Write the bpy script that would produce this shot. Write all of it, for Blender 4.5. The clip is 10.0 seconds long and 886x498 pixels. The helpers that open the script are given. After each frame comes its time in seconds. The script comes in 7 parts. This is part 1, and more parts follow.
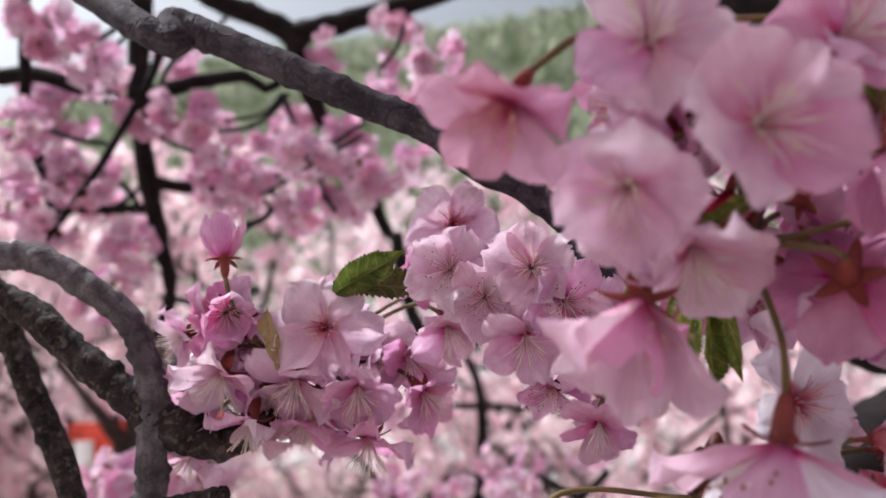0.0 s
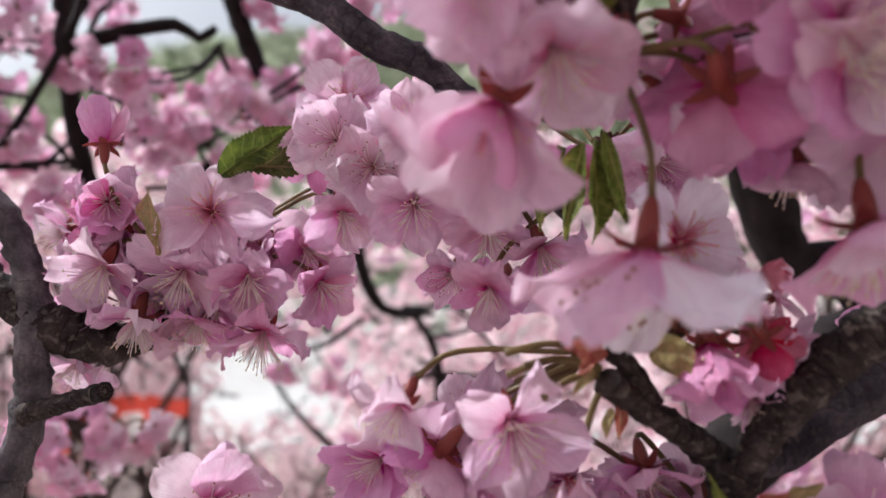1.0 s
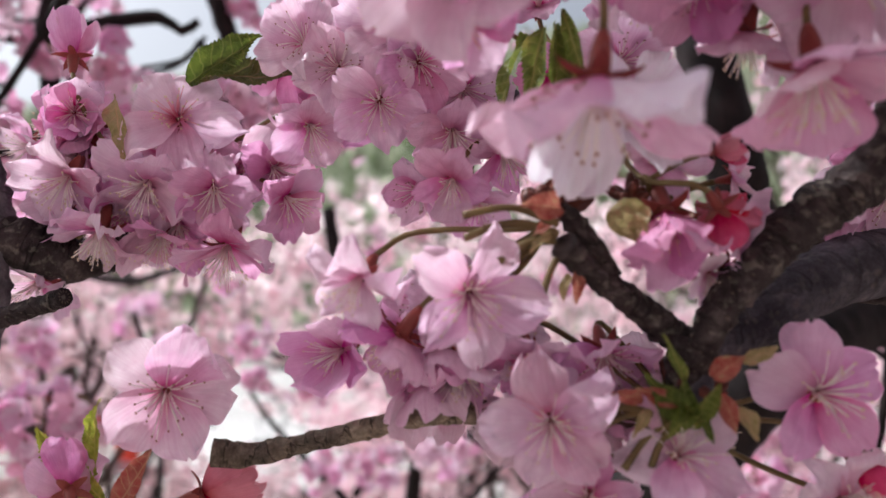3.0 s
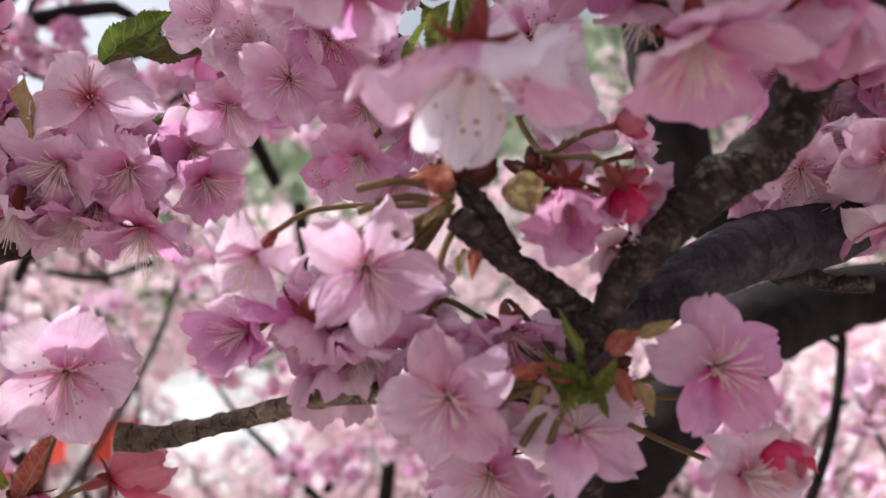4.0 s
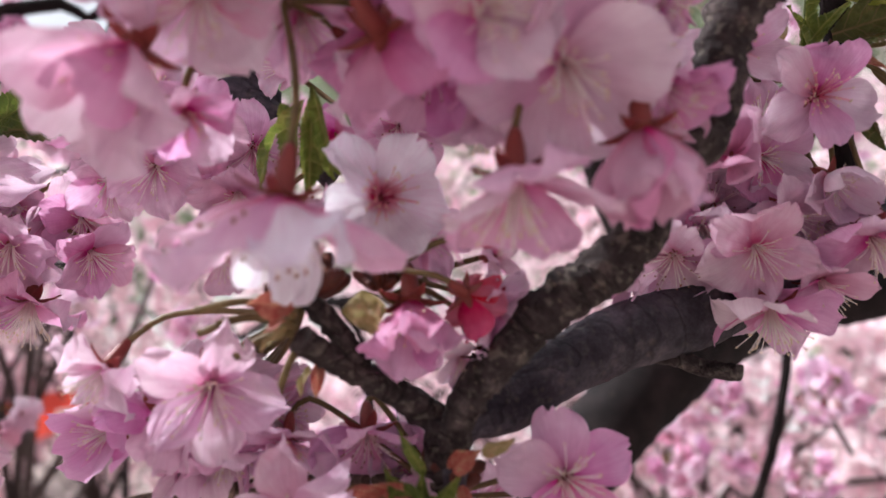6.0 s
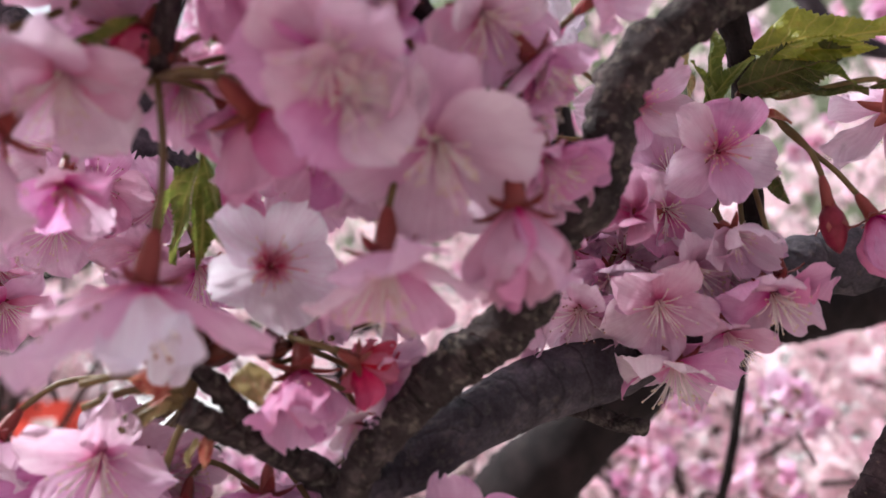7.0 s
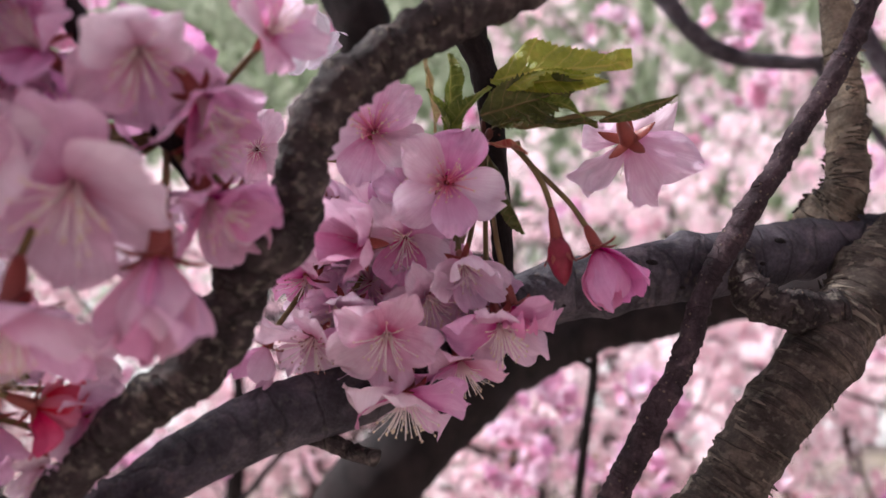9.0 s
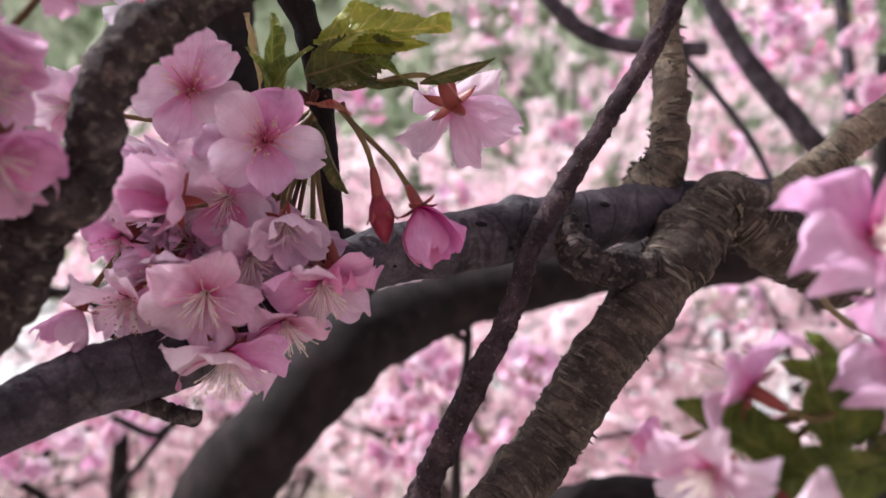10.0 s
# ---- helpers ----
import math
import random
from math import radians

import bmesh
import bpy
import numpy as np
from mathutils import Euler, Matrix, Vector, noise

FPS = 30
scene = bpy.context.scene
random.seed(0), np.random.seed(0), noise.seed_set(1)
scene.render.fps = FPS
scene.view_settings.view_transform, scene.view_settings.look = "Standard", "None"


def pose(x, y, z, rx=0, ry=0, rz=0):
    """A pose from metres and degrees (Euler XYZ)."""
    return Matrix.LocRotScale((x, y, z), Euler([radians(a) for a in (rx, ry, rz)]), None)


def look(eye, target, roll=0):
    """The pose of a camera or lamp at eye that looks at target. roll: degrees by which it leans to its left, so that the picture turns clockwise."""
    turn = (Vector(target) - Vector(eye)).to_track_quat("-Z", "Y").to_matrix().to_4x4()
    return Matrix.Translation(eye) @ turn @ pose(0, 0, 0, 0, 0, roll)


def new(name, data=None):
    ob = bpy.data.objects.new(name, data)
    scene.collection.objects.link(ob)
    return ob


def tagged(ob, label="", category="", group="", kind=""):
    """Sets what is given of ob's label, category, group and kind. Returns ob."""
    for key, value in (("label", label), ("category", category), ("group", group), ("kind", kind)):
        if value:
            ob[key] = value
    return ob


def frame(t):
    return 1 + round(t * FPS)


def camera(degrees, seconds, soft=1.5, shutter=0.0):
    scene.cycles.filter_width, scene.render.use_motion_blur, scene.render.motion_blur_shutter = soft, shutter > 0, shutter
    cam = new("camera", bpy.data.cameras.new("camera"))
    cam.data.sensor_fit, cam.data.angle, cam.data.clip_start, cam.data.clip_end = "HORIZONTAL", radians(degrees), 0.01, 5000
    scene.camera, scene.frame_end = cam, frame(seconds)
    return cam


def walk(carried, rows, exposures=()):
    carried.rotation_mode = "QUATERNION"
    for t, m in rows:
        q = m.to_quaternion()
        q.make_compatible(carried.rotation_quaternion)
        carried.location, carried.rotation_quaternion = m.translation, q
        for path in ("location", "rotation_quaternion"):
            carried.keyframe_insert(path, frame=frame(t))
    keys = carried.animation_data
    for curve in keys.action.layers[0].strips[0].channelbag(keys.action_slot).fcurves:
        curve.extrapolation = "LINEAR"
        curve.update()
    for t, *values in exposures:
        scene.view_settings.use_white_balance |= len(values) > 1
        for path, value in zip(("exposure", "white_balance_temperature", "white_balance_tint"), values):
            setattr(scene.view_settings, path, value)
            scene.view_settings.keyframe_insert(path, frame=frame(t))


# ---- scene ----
# ---- camera ----
cam = camera(62, 10.0, soft=1.5)
cam.data.dof.use_dof = True
cam.data.dof.focus_distance = 0.212
cam.data.dof.aperture_fstop = 9.5
walk(cam, [
    (0, look((-0.0513, -0.0279, 1.655), (-0.2587, 0.95024, 1.67057), 1.09)),
    (0.5, look((-0.0347, -0.017, 1.6489), (-0.23478, 0.96266, 1.63707), 0.25)),
    (1, look((-0.0307, -0.0122, 1.6213), (-0.19727, 0.97382, 1.62348), 0.03)),
    (1.5, look((-0.0327, -0.0092, 1.6123), (-0.21171, 0.97461, 1.60733), -0.53)),
    (2, look((-0.0284, -0.0114, 1.6104), (-0.20891, 0.97211, 1.62048), -0.57)),
    (3.5, look((-0.0221, -0.0095, 1.5754), (-0.15011, 0.98028, 1.63826), 0.93)),
    (4, look((-0.0062, -0.0053, 1.5783), (-0.13038, 0.9856, 1.63106), 0.51)),
    (4.5, look((0.024, -0.0026, 1.5937), (-0.11901, 0.98654, 1.62736), 0.25)),
    (5, look((0.0236, -0.004, 1.6029), (-0.12357, 0.98499, 1.61832), -0.03)),
    (6.5, look((0.0323, 0.0007, 1.6194), (-0.07213, 0.99524, 1.61414), -0.22)),
    (7, look((0.047, 0.0018, 1.6276), (-0.05326, 0.99679, 1.62314), -0.47)),
    (7.5, look((0.0625, 0.004, 1.6314), (-0.02778, 0.99978, 1.61431), -0.41)),
    (8, look((0.0853, 0.0071, 1.6342), (0.01065, 1.00414, 1.61341), -0.37)),
    (8.5, look((0.0938, 0.0079, 1.6378), (0.02955, 1.00547, 1.61052), -0.21)),
    (9, look((0.0988, 0.0078, 1.6396), (0.08946, 1.00738, 1.61065), 0.02)),
    (9.5, look((0.1082, 0.0054, 1.6361), (0.13788, 1.00464, 1.6123), -0.01)),
    (10, look((0.1205, 0.0033, 1.6322), (0.23832, 0.9952, 1.58568), -0.14)),
], exposures=[(0, -0.07, 5950, 10.5), (4, 0.09, 5950, 11), (10, 0.27, 5950, 14)])


# ---- world and light ----
SUN_FROM = Vector((-0.66, 0.20, 0.70)).normalized()
elev = math.asin(SUN_FROM.z)
azim = math.atan2(SUN_FROM.x, SUN_FROM.y)

world = bpy.data.worlds.new("world")
scene.world = world
world.use_nodes = True
wn = world.node_tree.nodes
sky = wn.new("ShaderNodeTexSky")
sky.sky_type = "NISHITA"
sky.sun_disc = False
sky.sun_elevation = elev
sky.sun_rotation = azim
sky.dust_density = 7.0
wn["Background"].inputs["Strength"].default_value = 0.085
haze = wn.new("ShaderNodeHueSaturation")
haze.inputs["Saturation"].default_value = 0.3
haze.inputs["Value"].default_value = 1.6
world.node_tree.links.new(sky.outputs["Color"], haze.inputs["Color"])
world.node_tree.links.new(haze.outputs["Color"], wn["Background"].inputs["Color"])

sun_data = bpy.data.lights.new("sun", "SUN")
sun_data.energy = 5.0
sun_data.angle = radians(0.5)
sun_data.color = (1.0, 0.96, 0.90)
sun = new("sun", sun_data)
sun.matrix_world = look(SUN_FROM * 30, (0, 0, 0))


# ---- materials ----
def material(name):
    m = bpy.data.materials.new(name)
    m.use_nodes = True
    t = m.node_tree
    t.nodes.clear()
    return m, t


def node(t, kind, **values):
    n = t.nodes.new(kind)
    for key, value in values.items():
        n.inputs[key.replace("_", " ")].default_value = value
    return n


def ramp(t, source, stops):
    n = t.nodes.new("ShaderNodeValToRGB")
    e = n.color_ramp.elements
    while len(e) < len(stops):
        e.new(0.5)
    for item, (at, col) in zip(e, stops):
        item.position = at
        item.color = (*col, 1)
    t.links.new(source, n.inputs["Fac"])
    return n.outputs["Color"]


def mixed(t, a, b, fac, mode="MIX"):
    n = t.nodes.new("ShaderNodeMix")
    n.data_type = "RGBA"
    n.blend_type = mode
    for sock, v in ((n.inputs[6], a), (n.inputs[7], b), (n.inputs[0], fac)):
        if isinstance(v, bpy.types.NodeSocket):
            t.links.new(v, sock)
        elif isinstance(v, (int, float)):
            sock.default_value = v
        else:
            sock.default_value = (*v, 1)
    return n.outputs[2]


def sheer(t, colour, through_colour, share, rough=0.55, bump=None):
    """A thin leaf-like surface: glossy paint in front, light coming through from behind."""
    p = node(t, "ShaderNodeBsdfPrincipled", Roughness=rough)
    p.inputs["Specular IOR Level"].default_value = 0.3
    tr = t.nodes.new("ShaderNodeBsdfTranslucent")
    mx = t.nodes.new("ShaderNodeMixShader")
    mx.inputs[0].default_value = share
    out = t.nodes.new("ShaderNodeOutputMaterial")
    t.links.new(colour, p.inputs["Base Color"])
    t.links.new(through_colour, tr.inputs["Color"])
    t.links.new(p.outputs[0], mx.inputs[1])
    t.links.new(tr.outputs[0], mx.inputs[2])
    t.links.new(mx.outputs[0], out.inputs[0])
    if bump is not None:
        t.links.new(bump, p.inputs["Normal"])
        t.links.new(bump, tr.inputs["Normal"])


def petal_material(name, base, middle, rim, share=0.42, lilac=0.474):
    """Petal: deep at the claw, paler to the rim, with fine veins fanning out."""
    m, t = material(name)
    tc = t.nodes.new("ShaderNodeTexCoord")
    sep = t.nodes.new("ShaderNodeSeparateXYZ")
    t.links.new(tc.outputs["Object"], sep.inputs[0])
    info = t.nodes.new("ShaderNodeObjectInfo")
    # fan angle for the veins
    div = t.nodes.new("ShaderNodeMath")
    div.operation = "DIVIDE"
    add = t.nodes.new("ShaderNodeMath")
    add.inputs[1].default_value = 0.25
    t.links.new(sep.outputs["Y"], add.inputs[0])
    t.links.new(sep.outputs["X"], div.inputs[0])
    t.links.new(add.outputs[0], div.inputs[1])
    comb = t.nodes.new("ShaderNodeCombineXYZ")
    sc = t.nodes.new("ShaderNodeMath")
    sc.operation = "MULTIPLY"
    sc.inputs[1].default_value = 34
    t.links.new(div.outputs[0], sc.inputs[0])
    t.links.new(sc.outputs[0], comb.inputs["X"])
    sy = t.nodes.new("ShaderNodeMath")
    sy.operation = "MULTIPLY"
    sy.inputs[1].default_value = 1.6
    t.links.new(sep.outputs["Y"], sy.inputs[0])
    t.links.new(sy.outputs[0], comb.inputs["Y"])
    t.links.new(info.outputs["Random"], comb.inputs["Z"])
    veins = node(t, "ShaderNodeTexNoise", Scale=1.0, Detail=2.0)
    t.links.new(comb.outputs[0], veins.inputs["Vector"])
    blot = node(t, "ShaderNodeTexNoise", Scale=3.5, Detail=3.0)
    t.links.new(tc.outputs["Object"], blot.inputs["Vector"])
    # length, shifted a little by blotches
    sh = t.nodes.new("ShaderNodeMath")
    sh.operation = "MULTIPLY_ADD"
    sh.inputs[1].default_value = 0.35
    t.links.new(blot.outputs["Fac"], sh.inputs[0])
    t.links.new(sep.outputs["Y"], sh.inputs[2])
    col = ramp(t, sh.outputs[0], [(0.24, base), (0.43, middle), (0.86, rim)])
    vc = ramp(t, veins.outputs["Fac"], [(0.36, (0.84, 0.68, 0.78)), (0.60, (1, 1, 1))])
    col = mixed(t, col, vc, 0.38, "MULTIPLY")
    patch = ramp(t, blot.outputs["Fac"], [(0.32, (0.90, 0.78, 0.86)), (0.62, (1, 1, 1))])
    col = mixed(t, col, patch, 0.5, "MULTIPLY")
    hue = node(t, "ShaderNodeHueSaturation")
    t.links.new(col, hue.inputs["Color"])
    rng = t.nodes.new("ShaderNodeMapRange")
    rng.inputs["To Min"].default_value = 0.66
    rng.inputs["To Max"].default_value = 1.34
    t.links.new(info.outputs["Random"], rng.inputs["Value"])
    t.links.new(rng.outputs[0], hue.inputs["Saturation"])
    other = t.nodes.new("ShaderNodeMath")
    other.operation = "MULTIPLY"
    other.inputs[1].default_value = 17.3
    t.links.new(info.outputs["Random"], other.inputs[0])
    part_of = t.nodes.new("ShaderNodeMath")
    part_of.operation = "FRACT"
    t.links.new(other.outputs[0], part_of.inputs[0])
    lean = t.nodes.new("ShaderNodeMapRange")
    lean.inputs["To Min"].default_value = lilac
    lean.inputs["To Max"].default_value = 0.515
    t.links.new(part_of.outputs[0], lean.inputs["Value"])
    t.links.new(lean.outputs[0], hue.inputs["Hue"])
    crease = node(t, "ShaderNodeTexNoise", Scale=5.0, Detail=4.0)
    t.links.new(tc.outputs["Object"], crease.inputs["Vector"])
    bump = node(t, "ShaderNodeBump", Strength=0.16, Distance=0.03)
    t.links.new(mixed(t, veins.outputs["Color"], crease.outputs["Color"], 0.72), bump.inputs["Height"])
    sheer(t, hue.outputs[0], hue.outputs[0], share, 0.5, bump.outputs[0])
    return m


PETAL = {
    "pale": petal_material("petal_pale", (0.77, 0.31, 0.49), (0.81, 0.52, 0.67), (0.88, 0.71, 0.81)),
    "pink": petal_material("petal_pink", (0.71, 0.19, 0.39), (0.76, 0.37, 0.57), (0.84, 0.56, 0.73)),
    "deep": petal_material("petal_deep", (0.60, 0.08, 0.24), (0.74, 0.30, 0.49), (0.80, 0.45, 0.64)),
    # the bluish white holds skylight on the petals in its colour
    "white": petal_material("petal_skylit_white", (0.72, 0.09, 0.24), (0.90, 0.86, 0.92), (0.91, 0.91, 0.97)),
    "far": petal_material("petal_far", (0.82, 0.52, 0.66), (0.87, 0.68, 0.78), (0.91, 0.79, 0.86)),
    "red": petal_material("petal_red", (0.46, 0.018, 0.05), (0.64, 0.10, 0.17), (0.77, 0.25, 0.36), lilac=0.495),
}


def plain_sheer(name, dark, light, share, scale=60.0, rough=0.5, island=False):
    m, t = material(name)
    tc = t.nodes.new("ShaderNodeTexCoord")
    n = node(t, "ShaderNodeTexNoise", Scale=scale, Detail=4.0)
    t.links.new(tc.outputs["Object"], n.inputs["Vector"])
    fac = n.outputs["Fac"]
    if island:
        g = t.nodes.new("ShaderNodeNewGeometry")
        fac = g.outputs["Random Per Island"]
        c = ramp(t, fac, [(0.05, dark), (0.9, light)])
    else:
        c = ramp(t, fac, [(0.3, dark), (0.7, light)])
    sheer(t, c, c, share, rough)
    return m


def filament_material(name, foot, tip):
    m, t = material(name)
    tc = t.nodes.new("ShaderNodeTexCoord")
    sep = t.nodes.new("ShaderNodeSeparateXYZ")
    t.links.new(tc.outputs["Object"], sep.inputs[0])
    c = ramp(t, sep.outputs["Z"], [(0.04, foot), (0.32, tip)])
    sheer(t, c, c, 0.35, 0.5)
    return m


CALYX = plain_sheer("calyx_skin", (0.20, 0.035, 0.035), (0.32, 0.085, 0.06), 0.12, 160, 0.4)
PEDICEL = plain_sheer("pedicel_skin", (0.13, 0.085, 0.038), (0.24, 0.18, 0.07), 0.2, 120, 0.45)
FILAMENT = filament_material("filament_skin", (0.87, 0.62, 0.64), (0.94, 0.89, 0.84))
FILAMENT_RED = filament_material("filament_red_skin", (0.74, 0.12, 0.26), (0.84, 0.42, 0.50))
ANTHER = plain_sheer("anther_skin", (0.70, 0.55, 0.36), (0.84, 0.75, 0.56), 0.1, 300)
ANTHER_DARK = plain_sheer("anther_dark_skin", (0.26, 0.10, 0.07), (0.46, 0.22, 0.14), 0.05, 300)
BUD_RED = plain_sheer("bud_skin", (0.17, 0.012, 0.024), (0.32, 0.035, 0.07), 0.12, 220, 0.4)
SCALE = plain_sheer("bud_scale_skin", (0.05, 0.015, 0.01), (0.16, 0.045, 0.03), 0.05, 250)
# pink blossom whose light end is whitened to paint in sunlit highlights
FAR_PETAL = plain_sheer("far_petal", (0.90, 0.66, 0.72), (0.95, 0.89, 0.88), 0.5, 1, 0.6, island=True)
FAR_DEEP = plain_sheer("far_petal_deep", (0.82, 0.52, 0.62), (0.92, 0.75, 0.79), 0.45, 1, 0.6, island=True)
GRASS = plain_sheer("grass_blades", (0.30, 0.36, 0.22), (0.62, 0.64, 0.50), 0.5, 1, 0.6, island=True)
BUSH = plain_sheer("bush_leaves", (0.07, 0.14, 0.05), (0.22, 0.33, 0.11), 0.45, 1, 0.5, island=True)


def leaf_material(name, dark, light, edge, share):
    m, t = material(name)
    tc = t.nodes.new("ShaderNodeTexCoord")
    sep = t.nodes.new("ShaderNodeSeparateXYZ")
    t.links.new(tc.outputs["Object"], sep.inputs[0])
    ab = t.nodes.new("ShaderNodeMath")
    ab.operation = "ABSOLUTE"
    t.links.new(sep.outputs["X"], ab.inputs[0])
    comb = t.nodes.new("ShaderNodeMath")
    comb.operation = "MULTIPLY_ADD"
    comb.inputs[1].default_value = -0.8
    t.links.new(ab.outputs[0], comb.inputs[0])
    t.links.new(sep.outputs["Y"], comb.inputs[2])
    wv = t.nodes.new("ShaderNodeMath")
    wv.operation = "SINE"
    ws = t.nodes.new("ShaderNodeMath")
    ws.operation = "MULTIPLY"
    ws.inputs[1].default_value = 50
    n = node(t, "ShaderNodeTexNoise", Scale=4.0, Detail=5.0)
    t.links.new(tc.outputs["Object"], n.inputs["Vector"])
    stray = t.nodes.new("ShaderNodeMath")
    stray.operation = "MULTIPLY_ADD"
    stray.inputs[1].default_value = 0.16
    t.links.new(n.outputs["Fac"], stray.inputs[0])
    t.links.new(comb.outputs[0], stray.inputs[2])
    t.links.new(stray.outputs[0], ws.inputs[0])
    t.links.new(ws.outputs[0], wv.inputs[0])
    col = ramp(t, n.outputs["Fac"], [(0.35, dark), (0.58, light), (0.75, edge)])
    mid = ramp(t, ab.outputs[0], [(0.0, (1, 1, 1)), (0.018, (0, 0, 0))])
    rib = ramp(t, wv.outputs[0], [(0.80, (0, 0, 0)), (1.0, (0.5, 0.5, 0.5))])
    lines = mixed(t, mid, rib, 1.0, "LIGHTEN")
    col = mixed(t, col, tuple(min(1, v * 1.5 + 0.05) for v in edge), mixed(t, (0, 0, 0), lines, 0.45))
    crease = node(t, "ShaderNodeTexNoise", Scale=14.0, Detail=4.0)
    t.links.new(tc.outputs["Object"], crease.inputs["Vector"])
    bump = node(t, "ShaderNodeBump", Strength=0.35, Distance=0.03)
    bump.invert = True
    t.links.new(mixed(t, crease.outputs["Color"], lines, 0.35), bump.inputs["Height"])
    sheer(t, col, col, share, 0.38, bump.outputs[0])
    return m


LEAF = leaf_material("young_leaf", (0.10, 0.145, 0.022), (0.21, 0.26, 0.05), (0.34, 0.31, 0.08), 0.42)
LEAF_GREEN = leaf_material("green_leaf", (0.06, 0.09, 0.015), (0.12, 0.16, 0.025), (0.22, 0.22, 0.05), 0.4)
LEAF_DARK = leaf_material("bronze_leaf", (0.06, 0.07, 0.02), (0.11, 0.12, 0.03), (0.20, 0.11, 0.05), 0.3)
LEAF_GOLD = leaf_material("gold_leaf", (0.23, 0.28, 0.03), (0.38, 0.41, 0.06), (0.46, 0.34, 0.07), 0.5)
BRACT = leaf_material("tan_bract", (0.30, 0.27, 0.09), (0.46, 0.38, 0.19), (0.50, 0.27, 0.15), 0.45)
BRACT_RED = leaf_material("coral_bract", (0.37, 0.06, 0.05), (0.46, 0.17, 0.12), (0.42, 0.34, 0.16), 0.4)


def bark_material(name, dark, mid, light, ring_scale, moss=0.0, dots=0.35, cracks=0.5):
    """Cherry bark: rings and lenticels run round the branch, v is metres along it, u once round."""
    m, t = material(name)
    uv = t.nodes.new("ShaderNodeUVMap")
    uv.uv_map = "along"
    tc = t.nodes.new("ShaderNodeTexCoord")
    mp = node(t, "ShaderNodeMapping")
    mp.inputs["Scale"].default_value = (7.0, ring_scale * 0.5, 1)
    t.links.new(uv.outputs[0], mp.inputs[0])
    rings = node(t, "ShaderNodeTexNoise", Scale=1.0, Detail=5.0, Roughness=0.6)
    t.links.new(mp.outputs[0], rings.inputs["Vector"])
    fine = node(t, "ShaderNodeTexNoise", Scale=900.0, Detail=5.0, Roughness=0.65)
    t.links.new(tc.outputs["Object"], fine.inputs["Vector"])
    broad = node(t, "ShaderNodeTexNoise", Scale=70.0, Detail=4.0)
    t.links.new(tc.outputs["Object"], broad.inputs["Vector"])
    mp2 = node(t, "ShaderNodeMapping")
    mp2.inputs["Scale"].default_value = (9.0, ring_scale * 1.1, 1)
    t.links.new(uv.outputs[0], mp2.inputs[0])
    lent = node(t, "ShaderNodeTexVoronoi", Scale=1.0)
    t.links.new(mp2.outputs[0], lent.inputs["Vector"])
    col = ramp(t, rings.outputs["Fac"], [(0.28, dark), (0.50, mid), (0.76, light)])
    col = mixed(t, col, mid, 0.35)
    col = mixed(t, col, ramp(t, broad.outputs["Fac"], [(0.35, (0.38, 0.35, 0.35)), (0.65, (1.25, 1.2, 1.15))]), 0.9, "MULTIPLY")
    col = mixed(t, col, ramp(t, fine.outputs["Fac"], [(0.35, (0.55, 0.5, 0.5)), (0.7, (1.3, 1.3, 1.3))]), 0.6, "MULTIPLY")
    spots = ramp(t, lent.outputs["Distance"], [(0.10, (1, 1, 1)), (0.2, (0, 0, 0))])
    col = mixed(t, col, (0.30, 0.23, 0.16), mixed(t, (0, 0, 0), spots, dots))
    mp3 = node(t, "ShaderNodeMapping")
    mp3.inputs["Scale"].default_value = (1.2, ring_scale * 0.28, 1)
    t.links.new(uv.outputs[0], mp3.inputs[0])
    split = node(t, "ShaderNodeTexNoise", Scale=1.0, Detail=3.0, Roughness=0.5)
    t.links.new(mp3.outputs[0], split.inputs["Vector"])
    line = ramp(t, split.outputs["Fac"], [(0.46, (1, 1, 1)), (0.485, (0.25, 0.23, 0.22)), (0.50, (1.25, 1.22, 1.18)), (0.56, (1, 1, 1))])
    col = mixed(t, col, line, cracks, "MULTIPLY")
    if moss:
        mo = ramp(t, node_noise(t, tc, 330.0), [(0.56, (0, 0, 0)), (0.66, (1, 1, 1))])
        col = mixed(t, col, (0.31, 0.28, 0.22), mixed(t, (0, 0, 0), mo, moss))
    p = node(t, "ShaderNodeBsdfPrincipled", Roughness=0.8)
    p.inputs["Specular IOR Level"].default_value = 0.2
    t.links.new(col, p.inputs["Base Color"])
    h = mixed(t, rings.outputs["Color"], fine.outputs["Color"], 0.4)
    h = mixed(t, h, spots, 0.5 * dots, "ADD")
    h = mixed(t, h, line, cracks, "MULTIPLY")
    bump = node(t, "ShaderNodeBump", Strength=1.0, Distance=0.0019)
    t.links.new(h, bump.inputs["Height"])
    t.links.new(bump.outputs[0], p.inputs["Normal"])
    out = t.nodes.new("ShaderNodeOutputMaterial")
    t.links.new(p.outputs[0], out.inputs[0])
    return m


def node_noise(t, tc, scale):
    n = node(t, "ShaderNodeTexNoise", Scale=scale, Detail=5.0)
    t.links.new(tc.outputs["Object"], n.inputs["Vector"])
    return n.outputs["Fac"]


